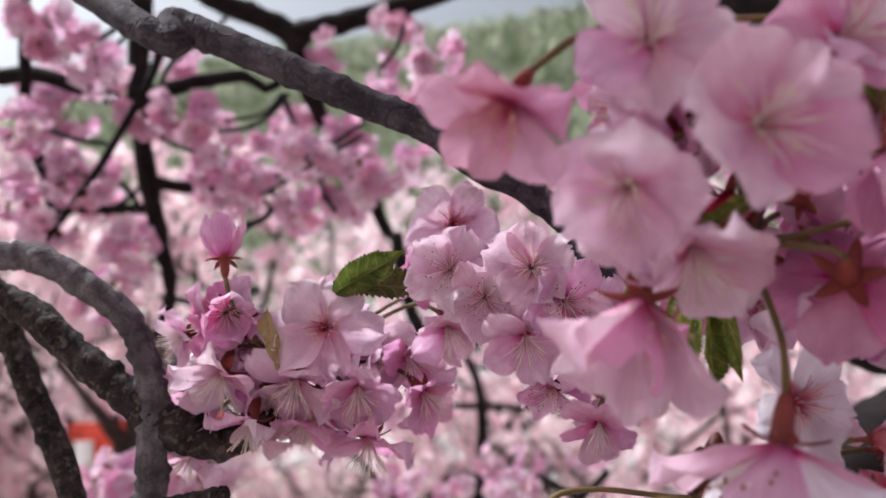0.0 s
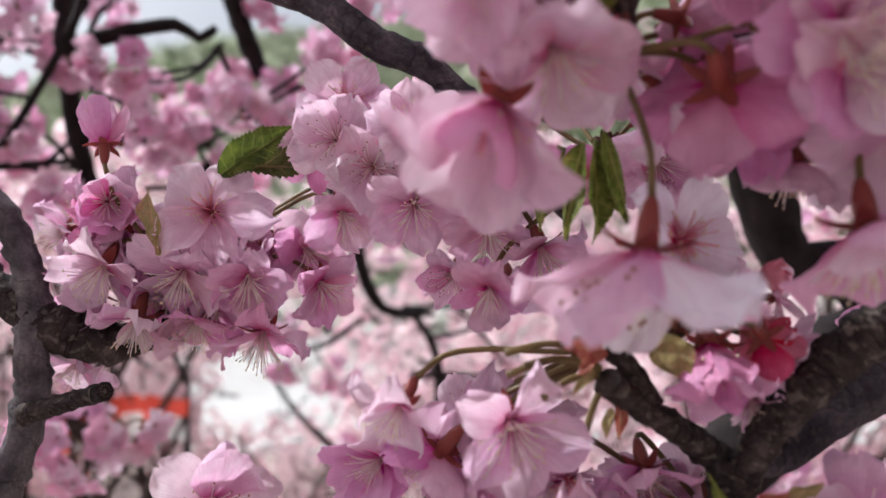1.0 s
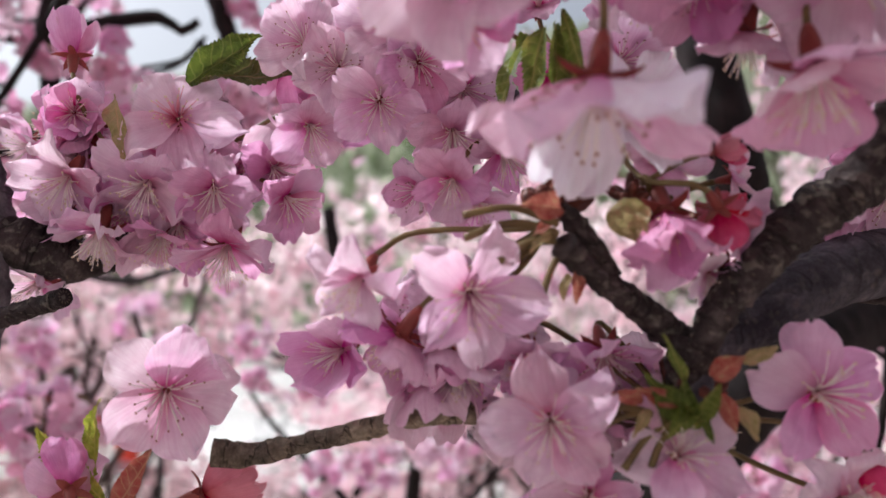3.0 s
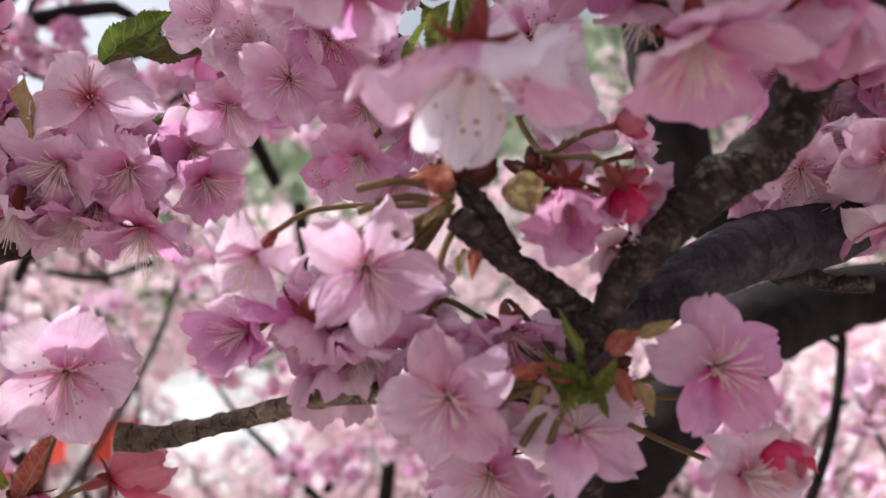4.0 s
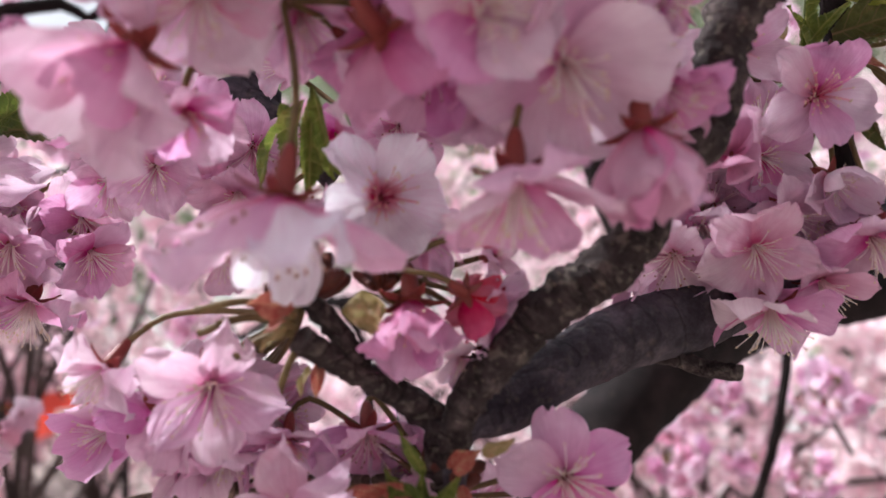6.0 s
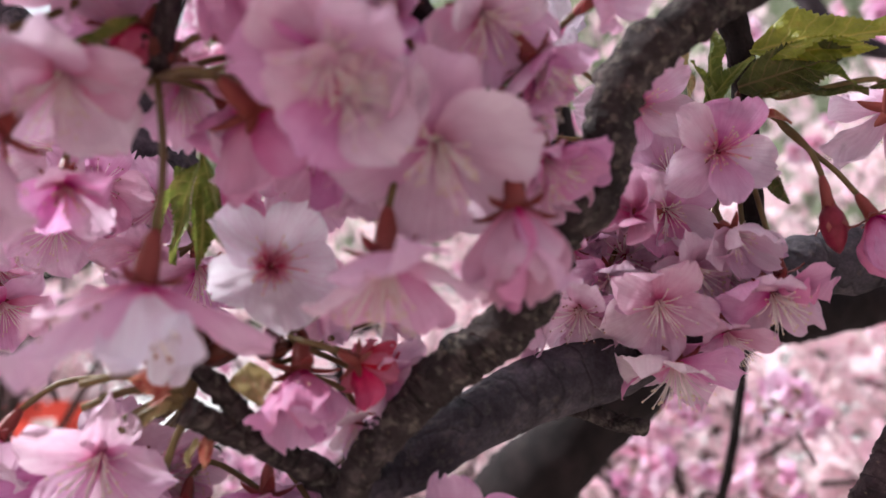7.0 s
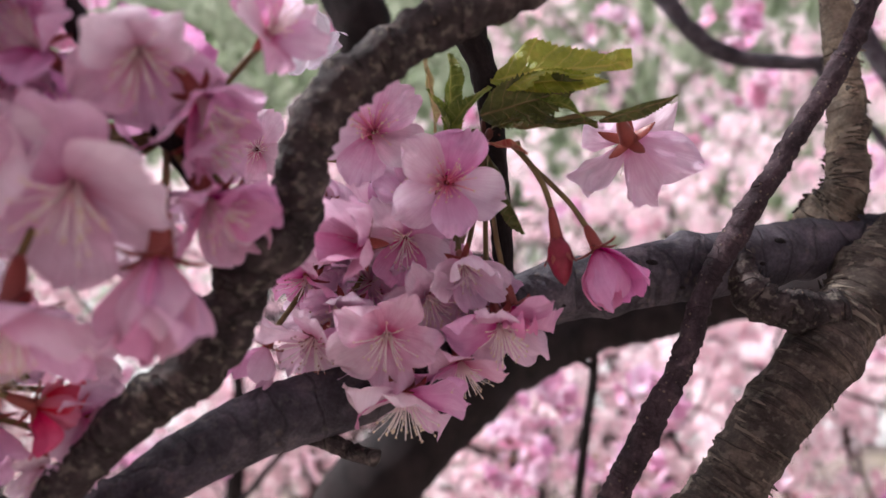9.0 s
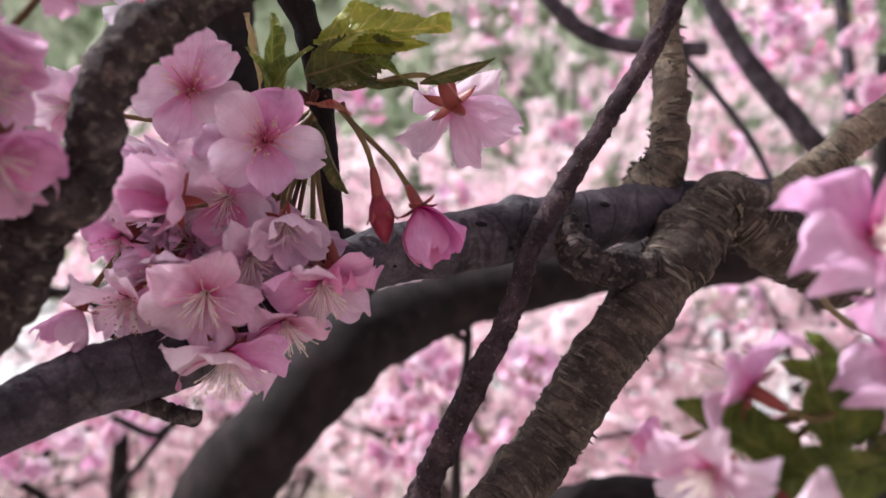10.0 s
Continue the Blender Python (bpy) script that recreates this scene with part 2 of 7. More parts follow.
BARK = bark_material("twig_bark", (0.012, 0.008, 0.008), (0.050, 0.040, 0.040), (0.18, 0.155, 0.148), 420, 0.30, 0.26, 0.7)
BARK_PLUM = bark_material("plum_bark", (0.016, 0.010, 0.013), (0.050, 0.034, 0.041), (0.13, 0.098, 0.105), 380, 0.0, 0.35, 0.4)
# ringed bark, lightened so that its colour carries the sun on these branches
BARK_RING_SUNLIT = bark_material("ringed_bark_sunlit", (0.06, 0.047, 0.034), (0.21, 0.18, 0.135), (0.42, 0.37, 0.29), 560, 0.10, 0.2, 0.8)
BARK_GREY = bark_material("grey_bark", (0.024, 0.022, 0.030), (0.074, 0.070, 0.085), (0.19, 0.18, 0.205), 170, 0.10, 0.12, 0.5)
# grey bark made paler, with the left twig's skylight put into the colour
BARK_GREY_SKYLIT = bark_material("grey_bark_skylit", (0.05, 0.046, 0.054), (0.145, 0.14, 0.155), (0.30, 0.29, 0.315), 260, 0.08, 0.2, 0.35)
# dark bark taken down to near black, so shade on the limbs is in the colour
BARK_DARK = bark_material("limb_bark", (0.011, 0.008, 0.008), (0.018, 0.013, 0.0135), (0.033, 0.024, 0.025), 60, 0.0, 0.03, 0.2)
# lighter copy of the dark bark; sunlight on the far trees is in its colour
BARK_FAR_SUNLIT = bark_material("far_bark_sunlit", (0.045, 0.034, 0.033), (0.085, 0.066, 0.062), (0.15, 0.12, 0.11), 60, 0.0, 0.03, 0.2)
BARK_PALE = bark_material("peeling_bark_skin", (0.030, 0.023, 0.019), (0.080, 0.066, 0.055), (0.21, 0.18, 0.145), 520, 0.22, 0.12, 0.6)
FLAKE = plain_sheer("loose_bark_skin", (0.022, 0.016, 0.012), (0.16, 0.13, 0.098), 0.05, 1, 0.8, island=True)


def ground_material():
    m, t = material("pale_ground")
    tc = t.nodes.new("ShaderNodeTexCoord")
    a = node(t, "ShaderNodeTexNoise", Scale=0.5, Detail=6.0)
    b = node(t, "ShaderNodeTexNoise", Scale=35.0, Detail=6.0)
    t.links.new(tc.outputs["Object"], a.inputs["Vector"])
    t.links.new(tc.outputs["Object"], b.inputs["Vector"])
    c = ramp(t, a.outputs["Fac"], [(0.35, (0.42, 0.40, 0.38)), (0.65, (0.58, 0.57, 0.56))])
    c = mixed(t, c, ramp(t, b.outputs["Fac"], [(0.3, (0.6, 0.58, 0.55)), (0.7, (1.1, 1.1, 1.1))]), 0.6, "MULTIPLY")
    p = node(t, "ShaderNodeBsdfPrincipled", Roughness=0.9)
    t.links.new(c, p.inputs["Base Color"])
    bump = node(t, "ShaderNodeBump", Strength=0.5, Distance=0.02)
    t.links.new(b.outputs["Fac"], bump.inputs["Height"])
    t.links.new(bump.outputs[0], p.inputs["Normal"])
    out = t.nodes.new("ShaderNodeOutputMaterial")
    t.links.new(p.outputs[0], out.inputs[0])
    return m


def soil_material():
    m, t = material("petal_strewn_soil")
    tc = t.nodes.new("ShaderNodeTexCoord")
    a = node(t, "ShaderNodeTexNoise", Scale=0.9, Detail=7.0)
    b = node(t, "ShaderNodeTexNoise", Scale=28.0, Detail=6.0)
    t.links.new(tc.outputs["Object"], a.inputs["Vector"])
    t.links.new(tc.outputs["Object"], b.inputs["Vector"])
    c = ramp(t, a.outputs["Fac"], [(0.35, (0.30, 0.25, 0.21)), (0.5, (0.42, 0.33, 0.31)), (0.68, (0.33, 0.30, 0.20))])
    c = mixed(t, c, ramp(t, b.outputs["Fac"], [(0.3, (0.5, 0.48, 0.45)), (0.7, (1.25, 1.2, 1.2))]), 0.7, "MULTIPLY")
    p = node(t, "ShaderNodeBsdfPrincipled", Roughness=0.95)
    t.links.new(c, p.inputs["Base Color"])
    bump = node(t, "ShaderNodeBump", Strength=0.8, Distance=0.03)
    t.links.new(b.outputs["Fac"], bump.inputs["Height"])
    t.links.new(bump.outputs[0], p.inputs["Normal"])
    out = t.nodes.new("ShaderNodeOutputMaterial")
    t.links.new(p.outputs[0], out.inputs[0])
    return m


def hill_material():
    m, t = material("hill_turf")
    tc = t.nodes.new("ShaderNodeTexCoord")
    a = node(t, "ShaderNodeTexNoise", Scale=0.25, Detail=8.0)
    t.links.new(tc.outputs["Object"], a.inputs["Vector"])
    c = ramp(t, a.outputs["Fac"], [(0.3, (0.10, 0.15, 0.07)), (0.55, (0.24, 0.29, 0.15)), (0.75, (0.38, 0.40, 0.26))])
    p = node(t, "ShaderNodeBsdfPrincipled", Roughness=0.9)
    t.links.new(c, p.inputs["Base Color"])
    out = t.nodes.new("ShaderNodeOutputMaterial")
    t.links.new(p.outputs[0], out.inputs[0])
    return m


def cloth_material(name, col):
    m, t = material(name)
    tc = t.nodes.new("ShaderNodeTexCoord")
    n = node(t, "ShaderNodeTexNoise", Scale=6.0, Detail=5.0)
    t.links.new(tc.outputs["Object"], n.inputs["Vector"])
    c = ramp(t, n.outputs["Fac"], [(0.3, tuple(v * 0.85 for v in col)), (0.7, col)])
    sheer(t, c, c, 0.35, 0.8)
    return m


GROUND = ground_material()
SOIL = soil_material()
TURF = hill_material()
RED_CLOTH = cloth_material("red_cloth", (0.78, 0.11, 0.075))
WHITE_CLOTH = cloth_material("white_cloth", (0.85, 0.85, 0.83))


# ---- builders ----


def thing(name, at, label, category, group="", kind=""):
    ob = new(name)
    ob.empty_display_size = 0.01
    ob.matrix_world = at if isinstance(at, Matrix) else Matrix.Translation(at)
    return tagged(ob, label, category, group, kind)


def part(name, data, mat, parent, label="", m=None):
    """One mesh object under a thing or a part; data is a bmesh or a shared mesh."""
    if isinstance(data, bmesh.types.BMesh):
        me = bpy.data.meshes.new(name)
        data.to_mesh(me)
        data.free()
    else:
        me = data
    if mat is not None and not me.materials:
        me.materials.append(mat)
    ob = new(name, me)
    ob.parent = parent
    if m is not None:
        ob.matrix_basis = m
    return tagged(ob, label)


def smooth(me):
    me.polygons.foreach_set("use_smooth", [True] * len(me.polygons))
    return me


def spline(points, step):
    """Catmull-Rom through (x, y, z, radius) rows, resampled about every step metres."""
    p = [np.array(q, float) for q in points]
    p = [2 * p[0] - p[1]] + p + [2 * p[-1] - p[-2]]
    out = []
    for a, b, c, d in zip(p, p[1:], p[2:], p[3:]):
        n = max(2, int(np.linalg.norm(c[:3] - b[:3]) / step))
        for i in range(n):
            s = i / n
            out.append(0.5 * (2 * b + (c - a) * s + (2 * a - 5 * b + 4 * c - d) * s * s + (3 * b - a - 3 * c + d) * s ** 3))
    out.append(p[-2])
    return out


def tube(points, step=0.004, sides=16, rough=0.06, knots=0.0, ends=(True, True), seed=0):
    """A mesh round a curved centre line, with uneven girth, swollen rings and bud scars."""
    rows = spline(points, step)
    r = random.Random(seed)
    me = bpy.data.meshes.new("tube")
    verts, faces, uvs = [], [], []
    up = Vector((0.3, 0.2, 0.9))
    length = 0.0
    bumps = []
    total = sum((Vector(a[:3]) - Vector(b[:3])).length for a, b in zip(rows, rows[1:]))
    if knots:
        s = 0.0
        while s < total:
            s += r.uniform(0.5, 1.4) * knots
            bumps.append((s, r.uniform(0, 6.28), r.uniform(0.15, 0.45)))
    for i, row in enumerate(rows):
        c = Vector(row[:3])
        a = Vector(rows[max(0, i - 1)][:3])
        b = Vector(rows[min(len(rows) - 1, i + 1)][:3])
        if i:
            length += (c - Vector(rows[i - 1][:3])).length
        d = (b - a).normalized()
        e1 = (up - d * up.dot(d)).normalized()
        e2 = d.cross(e1)
        up = e1
        rad = max(row[3], 0.0002)
        swell = 1 + rough * 1.2 * (noise.noise((length / rad * 0.9, seed * 3.1, 0)))
        for k in range(sides):
            ang = 2 * math.pi * k / sides
            n = e1 * math.cos(ang) + e2 * math.sin(ang)
            q = c + n * rad
            f = swell + rough * 1.5 * noise.noise(q * (1.1 / rad)) + rough * 0.9 * noise.noise(q * (2.9 / rad)) + rough * 0.55 * noise.noise(q * (6.5 / rad))
            f += rough * 0.55 * max(0.0, noise.noise((length / rad * 3.2, seed + 1.1 * math.cos(ang), 1.1 * math.sin(ang))))
            for s, ba, h in bumps:
                if abs(s - length) < rad * 1.3:
                    da = math.cos(ang - ba)
                    if da > 0.3:
                        f += h * math.exp(-((s - length) / (rad * 0.42)) ** 2) * (da - 0.3)
            verts.append(c + n * rad * f)
    n = len(rows)
    lens = [0.0]
    for i in range(1, n):
        lens.append(lens[-1] + float(np.linalg.norm(rows[i][:3] - rows[i - 1][:3])))
    for i in range(n - 1):
        for k in range(sides):
            k2 = (k + 1) % sides
            faces.append((i * sides + k, i * sides + k2, (i + 1) * sides + k2, (i + 1) * sides + k))
            uvs.append(((k / sides, lens[i]), ((k + 1) / sides, lens[i]), ((k + 1) / sides, lens[i + 1]), (k / sides, lens[i + 1])))
    for at, flip, want in ((0, True, ends[0]), (n - 1, False, ends[1])):
        if want:
            c = len(verts)
            verts.append(Vector(rows[at][:3]))
            for k in range(sides):
                k2 = (k + 1) % sides
                tri = (at * sides + k, at * sides + k2, c)
                faces.append(tri[::-1] if flip else tri)
                uvs.append(((0, lens[at]), (0.1, lens[at]), (0.05, lens[at] + 0.002)))
    me.from_pydata([tuple(v) for v in verts], [], faces)
    layer = me.uv_layers.new(name="along")
    layer.data.foreach_set("uv", [v for f in uvs for p in f for v in p])
    return smooth(me)


def branch(name, parent, points, mat, label="", step=0.004, sides=16, rough=0.06, knots=0.0, seed=0):
    top = parent.parent or parent
    base = top.matrix_world.translation
    shift = [(x - base.x, y - base.y, z - base.z, r) for x, y, z, r in points]
    return part(name, tube(shift, step, sides, rough, knots, seed=seed), mat, parent, label)


# -- petals, stamens and calyx are made once in several variants and shared --
def petal_mesh(seed, width, cup, ruffle, curl, bend):
    """One notched petal with a rounded end, base at the origin, reaching along y, its face towards z."""
    r = random.Random(seed)
    nu, nv = 15, 16
    verts, faces = [], []
    ph = [r.uniform(0, 6.28) for _ in range(6)]
    notch = r.uniform(0.04, 0.12)
    side = r.uniform(-0.12, 0.12)
    skew = r.uniform(-0.07, 0.07)
    fold = r.uniform(-0.6, 1.0)
    twist = r.uniform(-0.24, 0.24)
    for j in range(nv):
        v = j / (nv - 1)
        end = max(0.0, v - 0.5) / 0.5
        if v < 0.6:
            w = width * (0.20 + 0.80 * math.sin(v / 0.6 * math.pi * 0.5) ** 1.05)
        else:
            w = width * math.sqrt(1 - ((v - 0.6) / 0.445) ** 2)
        w *= 1 + 0.03 * math.sin(9 * v + ph[5])
        for i in range(nu):
            u = i / (nu - 1) * 2 - 1
            x = u * w * 0.5 + skew * v * v
            y = v - 0.10 * end ** 1.5 * abs(u) ** 2.2 - notch * math.exp(-((u - side) / 0.16) ** 2) * end ** 3
            y += end ** 2 * (0.014 * math.sin(8 * u + ph[3]) + 0.008 * math.sin(15 * u + ph[4]))
            z = cup * u * u * w * 0.5 + bend * v * v - curl * max(0, v - 0.5) ** 2 * 2.4
            z += ruffle * v * v * (0.08 * math.sin(2.6 * u + ph[0] + 2 * v) + 0.09 * math.sin(5.3 * u + ph[1]) * abs(u) + 0.05 * math.sin(6 * v + ph[2] + u))
            z += ruffle * 0.09 * noise.noise((u * 1.6 + seed, v * 2.6, 0.5)) * v + ruffle * 0.045 * noise.noise((u * 4.5, v * 6 + seed, 3.5)) * v
            z += 0.12 * fold * max(0.0, abs(u) - 0.55) * v * (1 if u * fold > 0 else 0.3)
            z += 0.05 * math.exp(-(u / 0.10) ** 2) * (1 - v) * v * 2 + twist * u * w * 0.5 * v
            verts.append((x, y, z))
    for j in range(nv - 1):
        for i in range(nu - 1):
            a = j * nu + i
            faces.append((a, a + 1, a + nu + 1, a + nu))
    me = bpy.data.meshes.new("petal")
    me.from_pydata(verts, [], faces)
    return smooth(me)


SHAPES = {"open": [], "broad": [], "cupped": [], "curled": [], "ruffled": [], "narrow": []}
for kind, c, cu, be, wide, wave in (("open", 0.24, 0.14, 0.12, 0.80, 0.95), ("cupped", 0.70, 0.0, 0.62, 0.84, 0.9), ("curled", 0.25, 0.46, 0.16, 0.76, 1.1),
                                    ("ruffled", 0.40, 0.32, 0.05, 0.74, 1.45), ("narrow", 0.55, 0.22, 0.25, 0.60, 1.1), ("broad", 0.26, 0.10, 0.16, 0.90, 0.75)):
    for tone in PETAL:
        for s in range(7):
            me = petal_mesh(s * 13 + len(kind), wide + 0.06 * (s % 3), c, wave * (0.9 + 0.5 * (s % 4)), cu, be)
            me.materials.append(PETAL[tone])
            SHAPES[kind].append((tone, me))


def rod(bm, a, b, c, r0, r1, sides=4, n=5):
    """A thin bent rod from a by b to c in a bmesh."""
    a, b, c = Vector(a), Vector(b), Vector(c)
    prev = None
    for i in range(n):
        s = i / (n - 1)
        p = a * (1 - s) ** 2 + b * 2 * s * (1 - s) + c * s * s
        d = ((b - a) * (1 - s) + (c - b) * s).normalized()
        e1 = d.orthogonal().normalized()
        e2 = d.cross(e1)
        rad = r0 + (r1 - r0) * s
        ring = [bm.verts.new(p + (e1 * math.cos(k * 6.2832 / sides) + e2 * math.sin(k * 6.2832 / sides)) * rad) for k in range(sides)]
        if prev:
            for k in range(sides):
                bm.faces.new((prev[k], prev[(k + 1) % sides], ring[(k + 1) % sides], ring[k]))
        prev = ring
    bm.faces.new(prev)
    return c


def stamen_meshes(seed, spread, length, count):
    r = random.Random(seed)
    fil, anth = bmesh.new(), bmesh.new()
    for i in range(count):
        az = i * 2.39996 + r.uniform(-0.3, 0.3)
        tilt = spread * r.uniform(0.35, 1.0)
        ln = length * r.uniform(0.7, 1.1)
        d = Vector((math.cos(az) * math.sin(tilt), math.sin(az) * math.sin(tilt), math.cos(tilt)))
        a = Vector((math.cos(az) * 0.05, math.sin(az) * 0.05, 0.0))
        tip = a + d * ln + Vector((r.uniform(-1, 1), r.uniform(-1, 1), r.uniform(-1, 1))) * 0.06
        rod(fil, a, a + Vector((d.x * 0.22, d.y * 0.22, 0.72)) * ln * 0.62, tip, 0.0105, 0.0075)
        bmesh.ops.create_icosphere(anth, subdivisions=1, radius=0.020, matrix=Matrix.Translation(tip) @ Matrix.Diagonal((1, 0.8, 1.2, 1)))
    rod(fil, (0, 0, 0), (0.01, 0, length * 0.5), (0.0, 0.02, length * 1.05), 0.013, 0.010)
    out = []
    for bm, nm in ((fil, "filaments"), (anth, "anthers")):
        me = bpy.data.meshes.new(nm)
        bm.to_mesh(me)
        bm.free()
        out.append(smooth(me))
    return out


STAMENS = []
for s, (sp, ln, ct, fm, am) in enumerate([(0.75, 0.70, 30, FILAMENT, ANTHER), (0.55, 0.76, 28, FILAMENT, ANTHER),
                                          (0.95, 0.62, 28, FILAMENT, ANTHER_DARK), (1.0, 0.46, 44, FILAMENT_RED, ANTHER),
                                          (0.8, 0.52, 38, FILAMENT_RED, ANTHER)]):
    f, a = stamen_meshes(s + 3, sp, ln, ct)
    f.materials.append(fm)
    a.materials.append(am)
    STAMENS.append((f, a))


def lathe(profile, sides=10, wobble=0.0, seed=0):
    r = random.Random(seed)
    bm = bmesh.new()
    prev = None
    for z, rad in profile:
        ring = [bm.verts.new((rad * math.cos(k * 6.2832 / sides) * (1 + wobble * r.uniform(-1, 1)), rad * math.sin(k * 6.2832 / sides) * (1 + wobble * r.uniform(-1, 1)), z)) for k in range(sides)]
        if prev:
            for k in range(sides):
                bm.faces.new((prev[k], prev[(k + 1) % sides], ring[(k + 1) % sides], ring[k]))
        else:
            bm.faces.new(ring[::-1])
        prev = ring
    bm.faces.new(prev)
    me = bpy.data.meshes.new("lathe")
    bm.to_mesh(me)
    bm.free()
    return smooth(me)


CALYX_MESH = lathe([(-0.52, 0.045), (-0.45, 0.075), (-0.30, 0.105), (-0.12, 0.115), (-0.02, 0.13), (0.02, 0.12)], 10)
CALYX_MESH.materials.append(CALYX)


def sepal_mesh():
    verts, faces = [], []
    for j in range(5):
        v = j / 4
        w = 0.085 * (1 - v) ** 0.7 * (1 + 0.6 * v) + 0.004
        for i in range(3):
            u = i - 1
            verts.append((u * w, v * 0.34, 0.03 * u * u - 0.10 * v * v))
    for j in range(4):
        for i in range(2):
            a = j * 3 + i
            faces.append((a, a + 1, a + 4, a + 3))
    me = bpy.data.meshes.new("sepal")
    me.from_pydata(verts, [], faces)
    me.materials.append(CALYX)
    return smooth(me)


SEPAL_MESH = sepal_mesh()
FLOWER_COUNT = [0]


def facing(d, spin=0.0):
    """A turn that brings local z onto d."""
    d = Vector(d).normalized()
    return d.to_track_quat("Z", "Y").to_matrix().to_4x4() @ Matrix.Rotation(spin, 4, "Z")


def stalk(parent, world_to_local, start, start_dir, anchor, r0, r1, mat, name="pedicel", sag=0.2):
    """A thin stalk from the calyx back to its spur."""
    a, c = Vector(start), Vector(anchor)
    dist = (c - a).length
    b1 = a + Vector(start_dir).normalized() * dist * 0.42
    b2 = c + Vector((0, 0, -1)) * dist * sag
    pts = []
    for i in range(6):
        s = i / 5
        p = a * (1 - s) ** 3 + b1 * 3 * s * (1 - s) ** 2 + b2 * 3 * s * s * (1 - s) + c * s ** 3
        q = world_to_local @ p
        pts.append((q.x, q.y, q.z, (r0 + (r1 - r0) * s)))
    return part(name, tube(pts, dist / 14, 7, 0.03), mat, parent)


def blossom(at, face, size, cup=15, tone="pale", anchor=None, shape="open", label="", petals=5, stamens=None, group="", seed=None):
    """One cherry blossom: petals, stamens, calyx with sepals, and its pedicel back to the anchor."""
    FLOWER_COUNT[0] += 1
    k = FLOWER_COUNT[0] if seed is None else seed
    r = random.Random(k * 31 + 5)
    m = Matrix.Translation(at) @ facing(face, r.uniform(0, 6.28))
    words = {"pale": "pale pink", "pink": "clear pink", "deep": "deep pink", "white": "almost white", "red": "crimson", "far": "soft pink"}
    tones = tone.split("/")
    words = words[tones[0]] if len(tones) == 1 else "two-toned pink"
    root = thing("cherry_blossom", m, label or "%s cherry blossom with notched petals on a thin stalk" % words, "blossom", group)
    h = size / 2
    pools = [[me for tn, me in SHAPES[shape] if tn == tone_of] for tone_of in tones]
    for i in range(petals):
        az = math.tau * i / petals + r.uniform(-0.14, 0.14)
        tilt = radians((cup * 0.62 if shape == "cupped" else cup) + r.uniform(-17, 15))
        sc = h * r.uniform(0.94, 1.08)
        pm = Matrix.Rotation(az, 4, "Z") @ Matrix.Translation((0, h * 0.03, h * 0.02 * (i % 2))) @ Matrix.Rotation(tilt, 4, "X") @ Matrix.Rotation(r.uniform(-0.35, 0.35), 4, "Y") @ Matrix.Diagonal((sc * r.uniform(0.92, 1.1), sc, sc, 1))
        part("petal", r.choice(pools[i % len(pools)]), None, root, m=pm)
    s = r.randrange(3) if stamens is None else stamens
    sm = Matrix.Rotation(r.uniform(0, 6), 4, "Z") @ Matrix.Diagonal((h, h, h, 1))
    if s >= 0:
        tagged(part("filaments", STAMENS[s][0], None, root, "fine filaments", sm), kind="stuff")
        tagged(part("anthers", STAMENS[s][1], None, root, "tiny anthers", sm), kind="stuff")
    hc = min(h, 0.0165)
    cal = part("calyx", CALYX_MESH, None, root, "reddish tube-shaped calyx", Matrix.Diagonal((hc * 1.15, hc * 1.15, hc * 1.1, 1)))
    for i in range(5):
        part("sepal", SEPAL_MESH, None, cal, m=Matrix.Rotation(math.tau * (i + 0.5) / 5, 4, "Z") @ Matrix.Translation((0, 0.10, -0.03)) @ Matrix.Rotation(radians(cup * 0.55 - 12), 4, "X"))
    if anchor is not None:
        back = -Vector(face).normalized()
        start = Vector(at) + back * hc * 0.55
        stalk(root, m.inverted(), start, back, anchor, 0.00075, 0.0007, PEDICEL)
    return root


def bud(at, tip, anchor, thick, group=""):
    """A closed crimson bud between its calyx top at and its tip."""
    d = Vector(tip) - Vector(at)
    m = Matrix.Translation(at) @ facing(d, 0.4)
    root = thing("cherry_bud", m, "closed crimson cherry bud hanging on a thin stalk", "bud", group)
    ln = d.length
    part("bud_petals", lathe([(0, 0.4 * thick), (ln * 0.2, 0.85 * thick), (ln * 0.45, thick), (ln * 0.75, 0.72 * thick), (ln * 0.93, 0.3 * thick), (ln, 0.03 * thick)], 12, 0.05, 3), BUD_RED, root)
    s = ln * 1.0
    cal = part("calyx", CALYX_MESH, None, root, m=Matrix.Diagonal((s, s, s * 1.2, 1)))
    for i in range(5):
        part("sepal", SEPAL_MESH, None, cal, m=Matrix.Rotation(math.tau * i / 5, 4, "Z") @ Matrix.Translation((0, 0.11, 0)) @ Matrix.Rotation(radians(72), 4, "X") @ Matrix.Diagonal((1.3, 1.5, 1, 1)))
    start = Vector(at) - d * 0.6
    stalk(root, m.inverted(), start, -d, anchor, 0.0008, 0.00075, PEDICEL, sag=-0.05)
    return root


